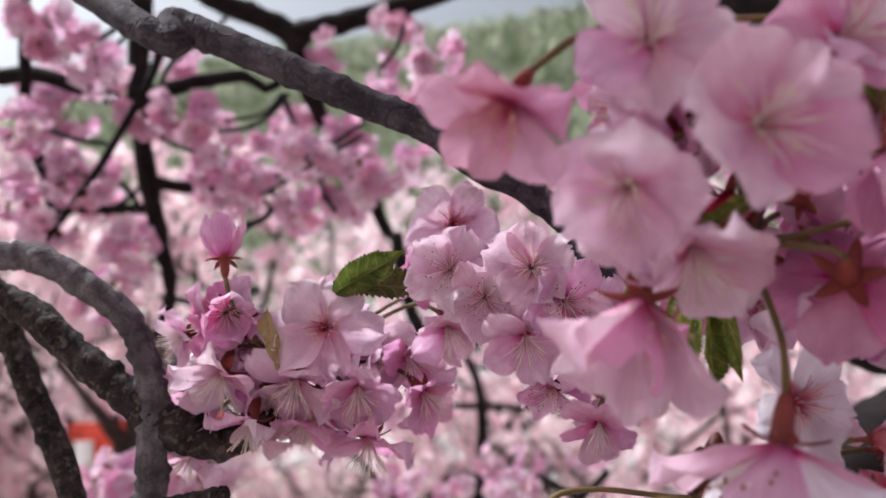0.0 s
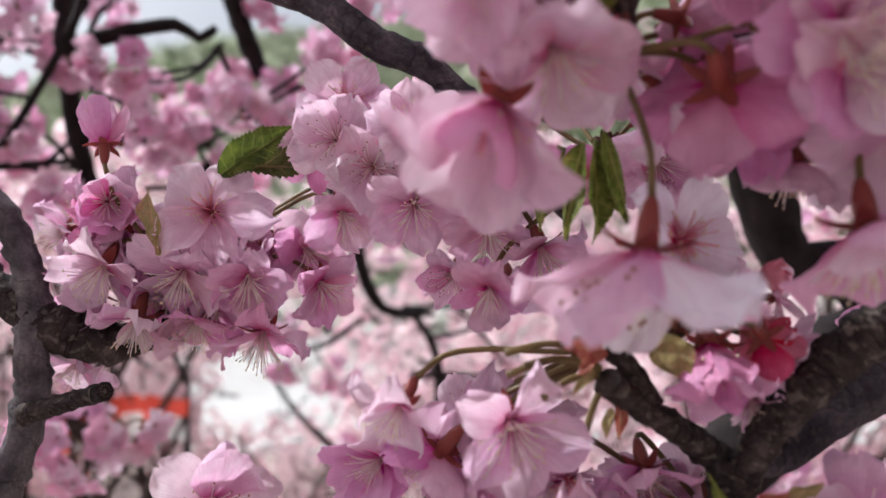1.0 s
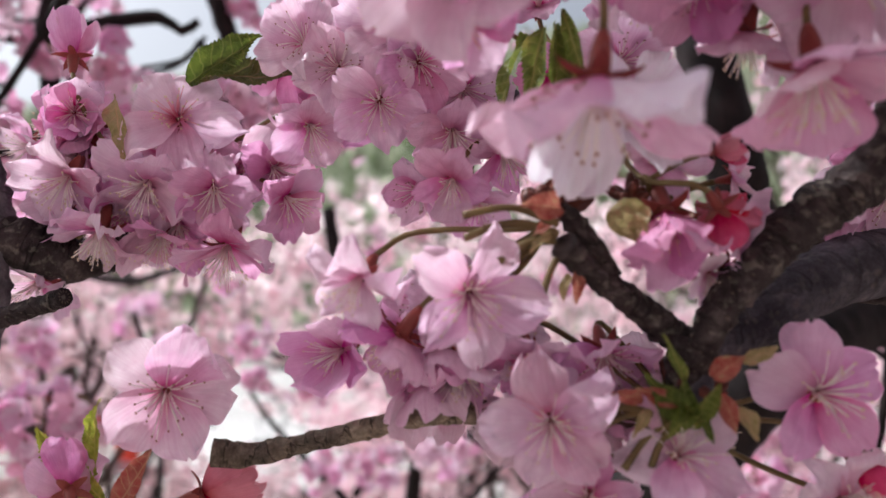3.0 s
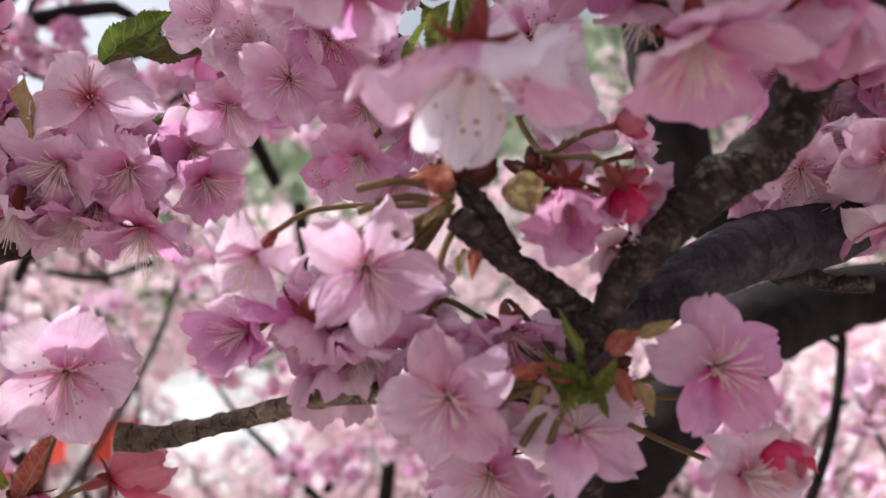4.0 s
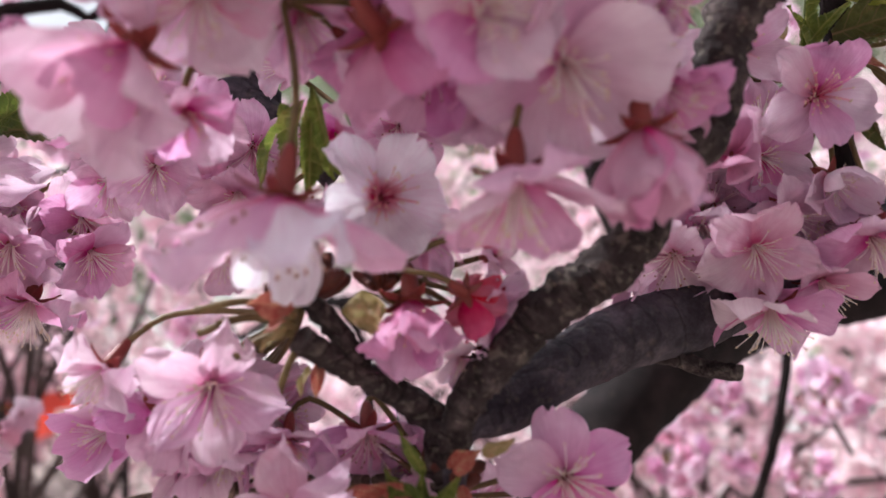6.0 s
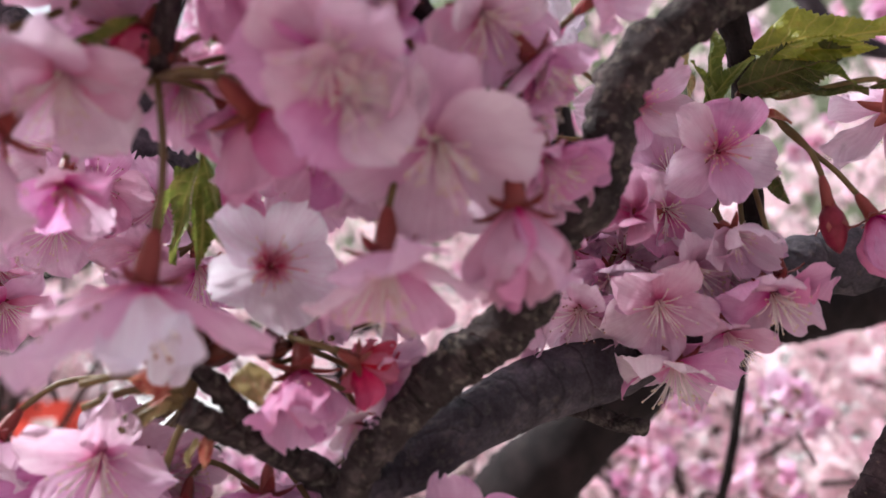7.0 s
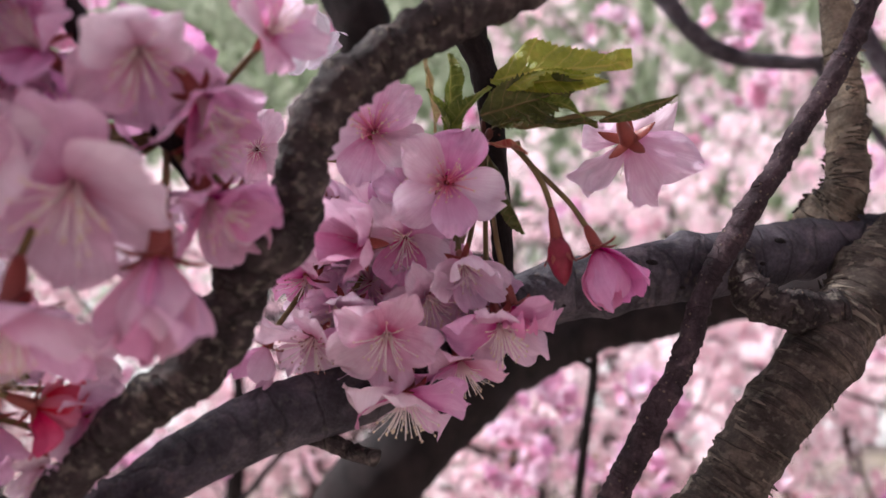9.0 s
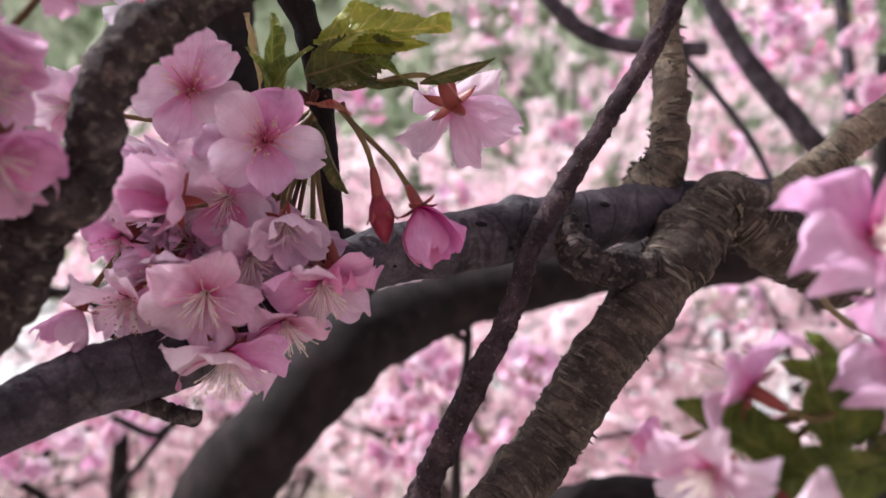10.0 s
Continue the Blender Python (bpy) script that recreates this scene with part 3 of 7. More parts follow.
def leaf_mesh(seed, width, fold, curl, jag=0.05):
    """A pointed leaf blade; jag sets its uneven saw teeth, faint on a bract."""
    r = random.Random(seed)
    nv, nu = 45, 11
    verts, faces = [], []
    wave = r.uniform(0.7, 1.3)
    for j in range(nv):
        v = j / (nv - 1)
        w = width * (math.sin(math.pi * min(1, v * 0.93 + 0.035)) ** 0.8) * (1.18 - 0.45 * v)
        if v > 0.75:
            w *= 1 - 0.45 * (v - 0.75) / 0.25
        drift = 0.05 * math.sin(3.1 * v + seed)
        for i in range(nu):
            u = i / (nu - 1) * 2 - 1
            x = u * w * 0.5 * math.cos(fold * abs(u) ** 0.5)
            z = abs(u) * w * 0.5 * math.sin(fold) - curl * v * v
            if jag:
                z += 0.13 * wave * width * abs(u) * math.sin(9 * v + 2.4 * (1 if u > 0 else -1) + seed) + 0.06 * noise.noise((u * 1.5 + seed, v * 4, 1.0)) * (0.3 + abs(u))
                z += 0.018 * noise.noise((u * 4, v * 11, seed + 0.5))
            if abs(u) > 0.99:
                x *= 1 + jag * (2.6 if j % 2 else -1.0) * r.uniform(0.3, 1.3)
            y = v * (1 - 0.15 * curl * v) + (jag * 0.35 * abs(u) if j % 2 and abs(u) > 0.99 else 0)
            verts.append((x + drift * v, y, z))
    for j in range(nv - 1):
        for i in range(nu - 1):
            a = j * nu + i
            faces.append((a, a + 1, a + nu + 1, a + nu))
    me = bpy.data.meshes.new("leaf")
    me.from_pydata(verts, [], faces)
    return smooth(me)


LEAVES = {}


def leaf(parent, base, tip, width, mat, roll=0.0, fold=0.35, curl=0.15, seed=1, name="leaf", label=""):
    """A serrated young leaf from base to tip under a sprig; width is in parts of its length."""
    key = (round(width, 2), round(fold, 2), round(curl, 2), seed, mat.name, name)
    if key not in LEAVES:
        LEAVES[key] = leaf_mesh(seed, width, fold, curl, 0.012 if name == "bract" else 0.05)
        LEAVES[key].materials.append(mat)
    d = Vector(tip) - Vector(base)
    y = d.normalized()
    z0 = Vector((0, -1, 0.25))
    z = (z0 - y * z0.dot(y)).normalized()
    x = y.cross(z)
    turn = Matrix((x, y, z)).transposed().to_4x4() @ Matrix.Rotation(radians(roll), 4, "Y")
    s = d.length
    m = parent.matrix_world.inverted() @ Matrix.Translation(base) @ turn @ Matrix.Diagonal((s, s, s, 1))
    ob = part(name, LEAVES[key], None, parent, label, m)
    return ob


def sprig(at, label, group=""):
    return thing("leaf_sprig", Vector(at), label, "leaves", group)


def sprig_stalk(parent, start, end):
    """One bare olive stalk of a tuft, arching a little between its ends."""
    base = parent.matrix_world.translation
    a, c = Vector(start) - base, Vector(end) - base
    b = (a + c) * 0.5 + Vector((0, 0, 0.12)) * (c - a).length
    return part("stalk", tube([(*a, 0.0010), (*b, 0.0008), (*c, 0.0009)], 0.0015, 8, 0.05), PEDICEL, parent)


def spur(parent_at, at, size, n=16, seed=1):
    """A short flowering spur: overlapping brown bud scales at the foot of a blossom cluster."""
    r = random.Random(seed)
    root = thing("bud_scales", Vector(at), "dark red-brown bud scales at the foot of the stalks", "bud scales")
    bm = bmesh.new()
    for i in range(n):
        az = i * 2.4
        tl = r.uniform(0.2, 1.3)
        q = Matrix.Rotation(az, 4, "Z") @ Matrix.Rotation(tl, 4, "X") @ Matrix.Diagonal((size * 0.45, size * 0.45, size * r.uniform(0.7, 1.3), 1))
        bmesh.ops.create_uvsphere(bm, u_segments=6, v_segments=5, radius=0.5, matrix=q @ Matrix.Translation((0, 0, 0.5)))
    ob = tagged(part("scales", bm, SCALE, root), kind="stuff")
    smooth(ob.data)
    return root


def leaf_scar(parent, at, out, size):
    """A small dark lens-shaped leaf scar standing slightly proud of the bark."""
    base = (parent.parent or parent).matrix_world.translation
    bm = bmesh.new()
    bmesh.ops.create_uvsphere(bm, u_segments=10, v_segments=7, radius=1.0)
    bmesh.ops.scale(bm, vec=(0.5 * size, size, 0.22 * size), verts=bm.verts)
    m = Matrix.Translation(Vector(at) - base) @ facing(out, 1.45)
    ob = part("leaf_scar", bm, BARK_DARK, parent, "", m)
    ob.data.uv_layers.new(name="along")
    smooth(ob.data)
    return ob


# -- far blossom, many at once --
def flower_cloud(centres, size, seed, spread_dirs=None):
    """Verts and faces of simple five-petalled flowers, each turned its own way."""
    r = np.random.RandomState(seed)
    n = len(centres)
    ang = np.arange(5) * 2 * np.pi / 5
    base = []
    for a in ang:
        c, s = math.cos(a), math.sin(a)
        for px, py, pz in ((0, 0.04, 0), (0.27, 0.30, 0.08), (0.20, 0.52, 0.14), (-0.20, 0.52, 0.14), (-0.27, 0.30, 0.08)):
            base.append((c * px - s * py, s * px + c * py, pz))
    base = np.array(base)
    z = r.normal(size=(n, 3)) + np.array([0, -0.25, -0.25])
    z /= np.linalg.norm(z, axis=1)[:, None]
    h = r.normal(size=(n, 3))
    x = np.cross(h, z)
    x /= np.linalg.norm(x, axis=1)[:, None]
    y = np.cross(z, x)
    sz = size * r.uniform(0.8, 1.15, size=n)
    v = (base[None, :, 0, None] * x[:, None] + base[None, :, 1, None] * y[:, None] + base[None, :, 2, None] * z[:, None]) * sz[:, None, None]
    v += centres[:, None]
    jit = r.normal(size=v.shape) * size * 0.03
    v = (v + jit).reshape(-1, 3)
    return v


def cloud_mesh(v, name, mat, island_of=5):
    n = len(v) // 5
    me = bpy.data.meshes.new(name)
    me.vertices.add(len(v))
    me.vertices.foreach_set("co", v.astype(np.float32).ravel())
    me.loops.add(n * 5)
    me.loops.foreach_set("vertex_index", np.arange(n * 5, dtype=np.int32))
    me.polygons.add(n)
    me.polygons.foreach_set("loop_start", np.arange(n, dtype=np.int32) * 5)
    me.polygons.foreach_set("loop_total", np.full(n, 5, dtype=np.int32))
    me.update()
    me.validate()
    me.materials.append(mat)
    return me


def clump_points(seed, clumps, per, radius):
    r = np.random.RandomState(seed)
    out = []
    for c in clumps:
        k = r.poisson(per) + 2
        d = r.normal(size=(k, 3))
        d /= np.linalg.norm(d, axis=1)[:, None]
        out.append(np.array(c)[None] + d * radius * r.uniform(0.5, 1.0, size=(k, 1)))
    return np.concatenate(out)


def flakes(name, parent, points, count, size, seed, mat):
    """Curled strips of loose bark standing off a branch."""
    top = parent.parent or parent
    base = top.matrix_world.translation
    rows = spline(points, 0.002)
    r = random.Random(seed)
    bm = bmesh.new()
    for _ in range(count):
        k = r.randrange(1, len(rows) - 1)
        c = Vector(rows[k][:3]) - base
        d = Vector(rows[k + 1][:3] - rows[k - 1][:3]).normalized()
        e1 = d.orthogonal().normalized()
        e2 = d.cross(e1)
        a0 = r.uniform(0, 6.28)
        span = r.uniform(0.15, 0.8)
        w = size * r.uniform(0.35, 1.0)
        lift = r.uniform(0.1, 0.95) * w
        prev = None
        for i in range(5):
            s = i / 4
            a = a0 + span * s
            n = e1 * math.cos(a) + e2 * math.sin(a)
            rad = rows[k][3] * 1.03 + lift * s * s
            p = c + n * rad
            tip = w * (1 - 0.7 * s) * r.uniform(0.7, 1.2)
            pair = [bm.verts.new(p - d * tip * 0.5), bm.verts.new(p + d * tip * 0.5 + n * 0.15 * tip)]
            if prev:
                bm.faces.new((prev[0], prev[1], pair[1], pair[0]))
            prev = pair
    ob = tagged(part(name, bm, mat, parent, "curled loose bark"), kind="stuff")
    ob.data.uv_layers.new(name="along")
    return ob


# ---- ground, hill and far trees ----
def terrain(x, y):
    """Level pale ground, with a green hill rising beyond it."""
    d = math.hypot(x, y)
    rise = max(0.0, y + 0.1 * x - 12.5) if y > 0 else 0.0
    top = 9.2 + 0.12 * max(-20, min(60, x)) + 0.8 * noise.noise((x * 0.12, 3, 0))
    return min(top + 0.03 * rise, 0.85 * rise) + 0.25 * noise.noise((x * 0.15, y * 0.15, 0)) * min(1, max(0, d - 6) / 10)


def build_ground():
    xs = sorted({round(s * (i / 60) ** 3 * 900, 3) for i in range(61) for s in (-1, 1)})
    verts = [(x, y, terrain(x, y)) for y in xs for x in xs]
    n = len(xs)
    faces = [(j * n + i, j * n + i + 1, (j + 1) * n + i + 1, (j + 1) * n + i) for j in range(n - 1) for i in range(n - 1)]
    me = bpy.data.meshes.new("ground")
    me.from_pydata(verts, [], faces)
    me.materials.append(GROUND)
    me.materials.append(TURF)
    me.materials.append(SOIL)
    for p in me.polygons:
        c = p.center
        near = c.y < 6.2 + 0.35 * noise.noise((c.x * 0.5, c.y * 0.5, 2.0))
        p.material_index = 1 if terrain(c.x, c.y) > 0.5 else 2 if near else 0
    return tagged(new("ground", smooth(me)), "dry petal-strewn soil and a pale sunlit strip before a green hillside", "ground", kind="structure")


build_ground()


def blades(name, count, seed, area, height, mat, label):
    """Long leaning blades scattered over a part of the hill."""
    r = np.random.RandomState(seed)
    v = []
    for _ in range(count):
        x, y = r.uniform(area[0], area[1]), r.uniform(area[2], area[3])
        z = terrain(x, y)
        h = height * r.uniform(0.5, 1.2)
        lean = Vector((r.normal() * 0.6, r.normal() * 0.4, 1)).normalized() * h
        side = Vector((r.normal(), r.normal() * 0.4, 0)).normalized() * h * 0.035
        a = Vector((x, y, z - 0.05))
        droop = Vector((lean.x, lean.y, -0.3 * h)) * 0.5
        for q in (a - side, a + side, a + lean * 0.6 + side, a + lean + droop, a + lean * 0.6 - side):
            v.append(tuple(q))
    return tagged(new(name, cloud_mesh(np.array(v), name, mat)), label, "grass", kind="stuff")


blades("hill_grass", 36000, 3, (-20, 20, 12, 27), 0.9, GRASS, "pale green reeds and grass on the hillside")
blades("hill_bushes", 15000, 4, (-20, 20, 12, 27), 0.6, BUSH, "dark green shrubs on the hillside")


def crown_clumps(seed, centre, radii, n):
    r = np.random.RandomState(seed)
    out = []
    while len(out) < n:
        q = r.uniform(-1, 1, 3)
        d = np.linalg.norm(q)
        if d < 1 and (d > 0.45 or r.rand() < 0.4) and noise.noise(Vector(q) * 2.3 + Vector((seed, 0, 0))) > -0.22:
            out.append(np.array(centre) + q * np.array(radii))
    return out


def far_tree(at, centre, radii, clumps, per, seed, girth=1.0):
    """A low blossoming cherry: trunk, limbs, twigs and a crown of flower clumps."""
    r = random.Random(seed)
    root = thing("cherry_tree", at, "low cherry tree in full pink bloom in sunlight", "tree", "blossoming trees in the distance")
    base = Vector(at)
    top = Vector(centre) - base
    h = top.z
    part("trunk", tube([(0, 0, -0.05, 0.055 * girth), (r.uniform(-0.05, 0.05), r.uniform(-0.05, 0.05), h * 0.3, 0.045 * girth), (top.x * 0.5, top.y * 0.5, h * 0.6, 0.036 * girth), (top.x * 0.8, top.y * 0.8, h * 0.8, 0.028 * girth)], 0.04, 12, 0.08, seed=seed), BARK_FAR_SUNLIT, root)
    pts = crown_clumps(seed, top, radii, clumps)
    for i in range(9):
        e = Vector(pts[i * 7 % len(pts)])
        s = Vector((top.x * 0.6, top.y * 0.6, h * r.uniform(0.45, 0.72)))
        mid = (s + e) * 0.5 + Vector((r.uniform(-1, 1), r.uniform(-1, 1), r.uniform(0, 1))) * 0.18
        part("limb", tube([(*s, 0.022 * girth ** 0.5), (*mid, 0.013 * girth ** 0.5), (*e, 0.005)], 0.03, 8, 0.1, seed=seed + i), BARK_FAR_SUNLIT, root)
    v, f = [], []
    reach = 0.35 * min(1.0, radii[2] / 0.7)
    for i in range(min(130, int(clumps * 0.42))):
        e = Vector(pts[r.randrange(len(pts))])
        s = e + Vector((r.uniform(-1, 1), r.uniform(-1, 1), r.uniform(-1.3, 0.3))) * reach
        mid = (s + e) * 0.5 + Vector((r.uniform(-1, 1), r.uniform(-1, 1), r.uniform(-1, 1))) * 0.05
        me = [(s, 0.005), (mid, 0.004), (e, 0.002)]
        k0 = len(v)
        for q, w in me:
            for a in range(4):
                v.append((q.x + w * math.cos(a * 1.5708), q.y + w * 0.5 * math.sin(a * 1.5708), q.z + w * math.sin(a * 1.5708)))
        for j in range(2):
            for a in range(4):
                f.append((k0 + j * 4 + a, k0 + j * 4 + (a + 1) % 4, k0 + j * 4 + 4 + (a + 1) % 4, k0 + j * 4 + 4 + a))
    me = bpy.data.meshes.new("twigs")
    me.from_pydata(v, [], f)
    layer = me.uv_layers.new(name="along")
    tagged(part("twigs", me, BARK_FAR_SUNLIT, root), kind="stuff")
    arr = clump_points(seed, pts, per, 0.055)
    k = int(len(arr) * 0.7)
    tagged(part("blossoms", cloud_mesh(flower_cloud(arr[:k], 0.034, seed), "blossoms", FAR_PETAL), None, root, "dense pale pink blossoms"), kind="stuff")
    tagged(part("deep_blossoms", cloud_mesh(flower_cloud(arr[k:], 0.032, seed + 1), "deep_blossoms", FAR_DEEP), None, root, "deeper pink blossoms"), kind="stuff")
    return root


far_tree((-2.5, 2.9, 0), (-2.5, 2.7, 1.40), (1.0, 0.8, 0.78), 320, 9, 11)
far_tree((-0.55, 3.3, 0), (-0.30, 3.1, 1.36), (0.80, 0.8, 0.80), 300, 12, 12)
far_tree((0.75, 2.7, 0), (0.75, 2.6, 1.38), (0.95, 0.7, 0.66), 300, 11, 13)
far_tree((2.3, 3.1, 0), (2.25, 2.9, 1.75), (1.1, 0.8, 1.05), 400, 12, 14)
far_tree((-3.9, 4.8, 0), (-3.8, 4.6, 1.5), (1.6, 1.0, 1.0), 360, 9, 15)
far_tree((-1.3, 5.6, 0), (-1.2, 5.4, 1.5), (1.7, 1.0, 1.1), 400, 9, 16)
far_tree((3.0, 5.4, 0), (2.9, 5.2, 1.9), (1.4, 1.0, 1.25), 340, 10, 17)
far_tree((0.9, 5.9, 0), (0.9, 5.7, 1.45), (1.4, 0.9, 0.95), 340, 9, 22)
far_tree((4.8, 4.9, 0), (4.7, 4.7, 1.7), (1.5, 1.0, 1.1), 240, 10, 18)
far_tree((1.45, 1.8, 0), (1.2, 1.65, 1.25), (0.8, 0.4, 0.46), 190, 8, 19, 0.4)
far_tree((-1.35, 1.75, 0), (-1.15, 1.65, 1.66), (0.75, 0.4, 0.34), 170, 8, 20, 0.3)
far_tree((0.45, 1.7, 0), (0.45, 1.75, 1.20), (0.5, 0.3, 0.34), 110, 8, 21, 0.4)

far_tree((-2.05, 2.35, 0), (-2.0, 2.25, 1.20), (0.62, 0.4, 0.40), 190, 9, 23, 0.4)
far_tree((-0.2, 2.55, 0), (-0.2, 2.45, 1.05), (0.75, 0.35, 0.3), 170, 9, 25, 0.4)
far_tree((-1.2, 3.05, 0), (-1.15, 2.95, 0.70), (0.75, 0.3, 0.25), 190, 6, 26, 0.3)
far_tree((1.3, 4.1, 0), (1.25, 3.9, 2.55), (1.15, 0.5, 0.45), 130, 7, 24, 0.6)
far_tree((-2.4, 2.75, 0), (-2.4, 2.65, 0.82), (0.52, 0.3, 0.28), 170, 8, 27, 0.3)
far_tree((-1.68, 2.75, 0), (-1.68, 2.7, 1.03), (0.27, 0.2, 0.24), 70, 8, 28, 0.25)


def curtain(at, turn, width, height, panels, low):
    """A red and white festival curtain on two posts: striped panels under a slack red valance."""
    root = thing("striped_curtain", pose(*at, 0, 0, turn), "red and white striped festival curtain with a red valance on posts", "curtain")
    w = width / panels

    def cloth(name, x0, x1, z0, z1, mat, out):
        bm = bmesh.new()
        cols = []
        for j in range(9):
            x = x0 + (x1 - x0) * j / 8
            sag = 0.012 * math.sin(x * 16 + 1)
            cols.append([bm.verts.new((x, out + 0.012 * math.sin(x * 70) + 0.02 * math.sin(x * 21), z0 + (z1 - z0) * k / 3 + sag)) for k in range(4)])
        for p, q in zip(cols, cols[1:]):
            for k in range(3):
                bm.faces.new((p[k], q[k], q[k + 1], p[k + 1]))
        smooth(part(name, bm, mat, root).data)

    for i in range(panels):
        cloth("red_panel" if i % 2 else "white_panel", -width / 2 + i * w, -width / 2 + (i + 1) * w, low, low + height * 0.72, RED_CLOTH if i % 2 else WHITE_CLOTH, 0)
    cloth("valance", -width / 2, width / 2, low + height * 0.6, low + height, RED_CLOTH, -0.03)
    for s in (-1, 1):
        part("post", lathe([(0, 0.012), (low + height, 0.010)], 8), BARK_DARK, root, m=Matrix.Translation((s * width / 2, 0, 0)))
    return root


# ---- the tree in front ----
near_tree = thing("cherry_tree", (0.25, 0.75, 0), "dark-barked flowering cherry tree with low spreading limbs", "tree")
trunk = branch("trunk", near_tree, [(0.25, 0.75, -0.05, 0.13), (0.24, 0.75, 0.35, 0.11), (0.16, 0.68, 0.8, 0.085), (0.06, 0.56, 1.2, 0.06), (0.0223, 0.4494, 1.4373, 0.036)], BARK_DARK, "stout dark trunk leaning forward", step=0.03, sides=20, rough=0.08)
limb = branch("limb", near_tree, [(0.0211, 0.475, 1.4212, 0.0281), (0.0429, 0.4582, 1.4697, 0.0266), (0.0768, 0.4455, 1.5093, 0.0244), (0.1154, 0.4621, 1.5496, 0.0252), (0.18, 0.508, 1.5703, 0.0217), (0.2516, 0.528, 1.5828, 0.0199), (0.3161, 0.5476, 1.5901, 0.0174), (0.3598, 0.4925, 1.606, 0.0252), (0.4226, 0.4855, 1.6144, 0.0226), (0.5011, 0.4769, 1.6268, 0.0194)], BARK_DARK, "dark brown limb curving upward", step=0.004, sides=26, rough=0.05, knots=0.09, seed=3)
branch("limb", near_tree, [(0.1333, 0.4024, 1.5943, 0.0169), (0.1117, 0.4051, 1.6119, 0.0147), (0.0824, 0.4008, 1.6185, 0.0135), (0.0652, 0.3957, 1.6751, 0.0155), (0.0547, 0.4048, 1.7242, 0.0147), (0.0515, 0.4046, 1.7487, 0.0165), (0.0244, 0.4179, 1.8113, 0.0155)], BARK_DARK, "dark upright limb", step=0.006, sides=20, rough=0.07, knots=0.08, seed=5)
grey = branch("branch", near_tree, [(0.2955, 0.276, 1.6374, 0.0091), (0.2587, 0.2688, 1.6357, 0.0093), (0.2242, 0.2585, 1.6338, 0.0097), (0.1888, 0.2461, 1.6283, 0.0103), (0.156, 0.237, 1.6241, 0.0098), (0.1227, 0.2289, 1.6174, 0.009), (0.0954, 0.2171, 1.605, 0.0091), (0.0683, 0.2086, 1.5932, 0.0094), (0.0494, 0.1958, 1.5888, 0.0088), (0.0329, 0.1868, 1.5815, 0.0076), (0.0203, 0.1789, 1.5735, 0.0062), (0.0102, 0.1701, 1.5703, 0.004), (0.0081, 0.1668, 1.5585, 0.0037), (0.0073, 0.1665, 1.5415, 0.0035)], BARK_GREY, "smooth grey branch with ring scars", step=0.0018, sides=30, rough=0.03, knots=0.02, seed=2)
branch("side_twig", grey, [(0.0499, 0.2125, 1.5912, 0.0033), (0.0578, 0.2086, 1.5844, 0.0029), (0.0645, 0.2041, 1.583, 0.0024), (0.072, 0.202, 1.5803, 0.0022), (0.0794, 0.1958, 1.5803, 0.0022)], BARK, "short broken side twig", step=0.001, sides=16, rough=0.14, knots=0.006, seed=4)
leaf_scar(grey, (0.1594, 0.2292, 1.6292), (0.18, -0.85, 0.5), 0.0021)
leaf_scar(grey, (0.1726, 0.2325, 1.6313), (0.2, -0.83, 0.52), 0.0017)
leaf_scar(grey, (0.2032, 0.2419, 1.6355), (0.22, -0.83, 0.52), 0.0022)
leaf_scar(grey, (0.1479, 0.2255, 1.6237), (0.22, -0.97, 0.13), 0.0014)
leaf_scar(grey, (0.1693, 0.2311, 1.6215), (0.35, -0.85, -0.4), 0.0013)
leaf_scar(grey, (0.1323, 0.2227, 1.6171), (0.37, -0.9, -0.22), 0.0015)
leaf_scar(grey, (0.1961, 0.2377, 1.6284), (0.38, -0.93, -0.04), 0.0013)
fork = branch("branch", near_tree, [(0.0062, 0.1688, 1.5605, 0.0041), (0.0118, 0.163, 1.578, 0.004), (0.0212, 0.1637, 1.589, 0.0044), (0.0288, 0.1641, 1.5971, 0.0051), (0.049, 0.1653, 1.6145, 0.0055), (0.0565, 0.166, 1.6324, 0.0054), (0.0642, 0.1661, 1.6384, 0.0055), (0.0705, 0.1668, 1.663, 0.0054), (0.0891, 0.168, 1.6791, 0.0053), (0.1229, 0.1701, 1.6971, 0.0053)], BARK, "knobbly brown branch rising from the fork", step=0.0010, sides=36, rough=0.13, knots=0.007, seed=6)
fork_stub = branch("branch", near_tree, [(0.008, 0.1695, 1.5693, 0.0038), (-0.0001, 0.1678, 1.5759, 0.0036), (-0.0096, 0.1623, 1.5827, 0.0031), (-0.0172, 0.1565, 1.588, 0.0028), (-0.0224, 0.1507, 1.5932, 0.0031)], BARK, "cut twig at the fork", step=0.001, sides=26, rough=0.13, knots=0.01, seed=9)
branch("branch", near_tree, [(0.0063, 0.1677, 1.5735, 0.0043), (0.0057, 0.1692, 1.5576, 0.0047), (0.0049, 0.1717, 1.5413, 0.005), (0.0036, 0.1809, 1.5082, 0.0056)], BARK, "", step=0.002, sides=18, rough=0.1, knots=0.014, seed=10)
branch("side_twig", fork_stub, [(-0.0117, 0.1606, 1.586, 0.0029), (-0.0158, 0.1587, 1.593, 0.0026), (-0.0199, 0.1569, 1.5986, 0.0023), (-0.0231, 0.1553, 1.6017, 0.0017)], BARK, "", step=0.0012, sides=14, rough=0.2, knots=0.006, seed=11)
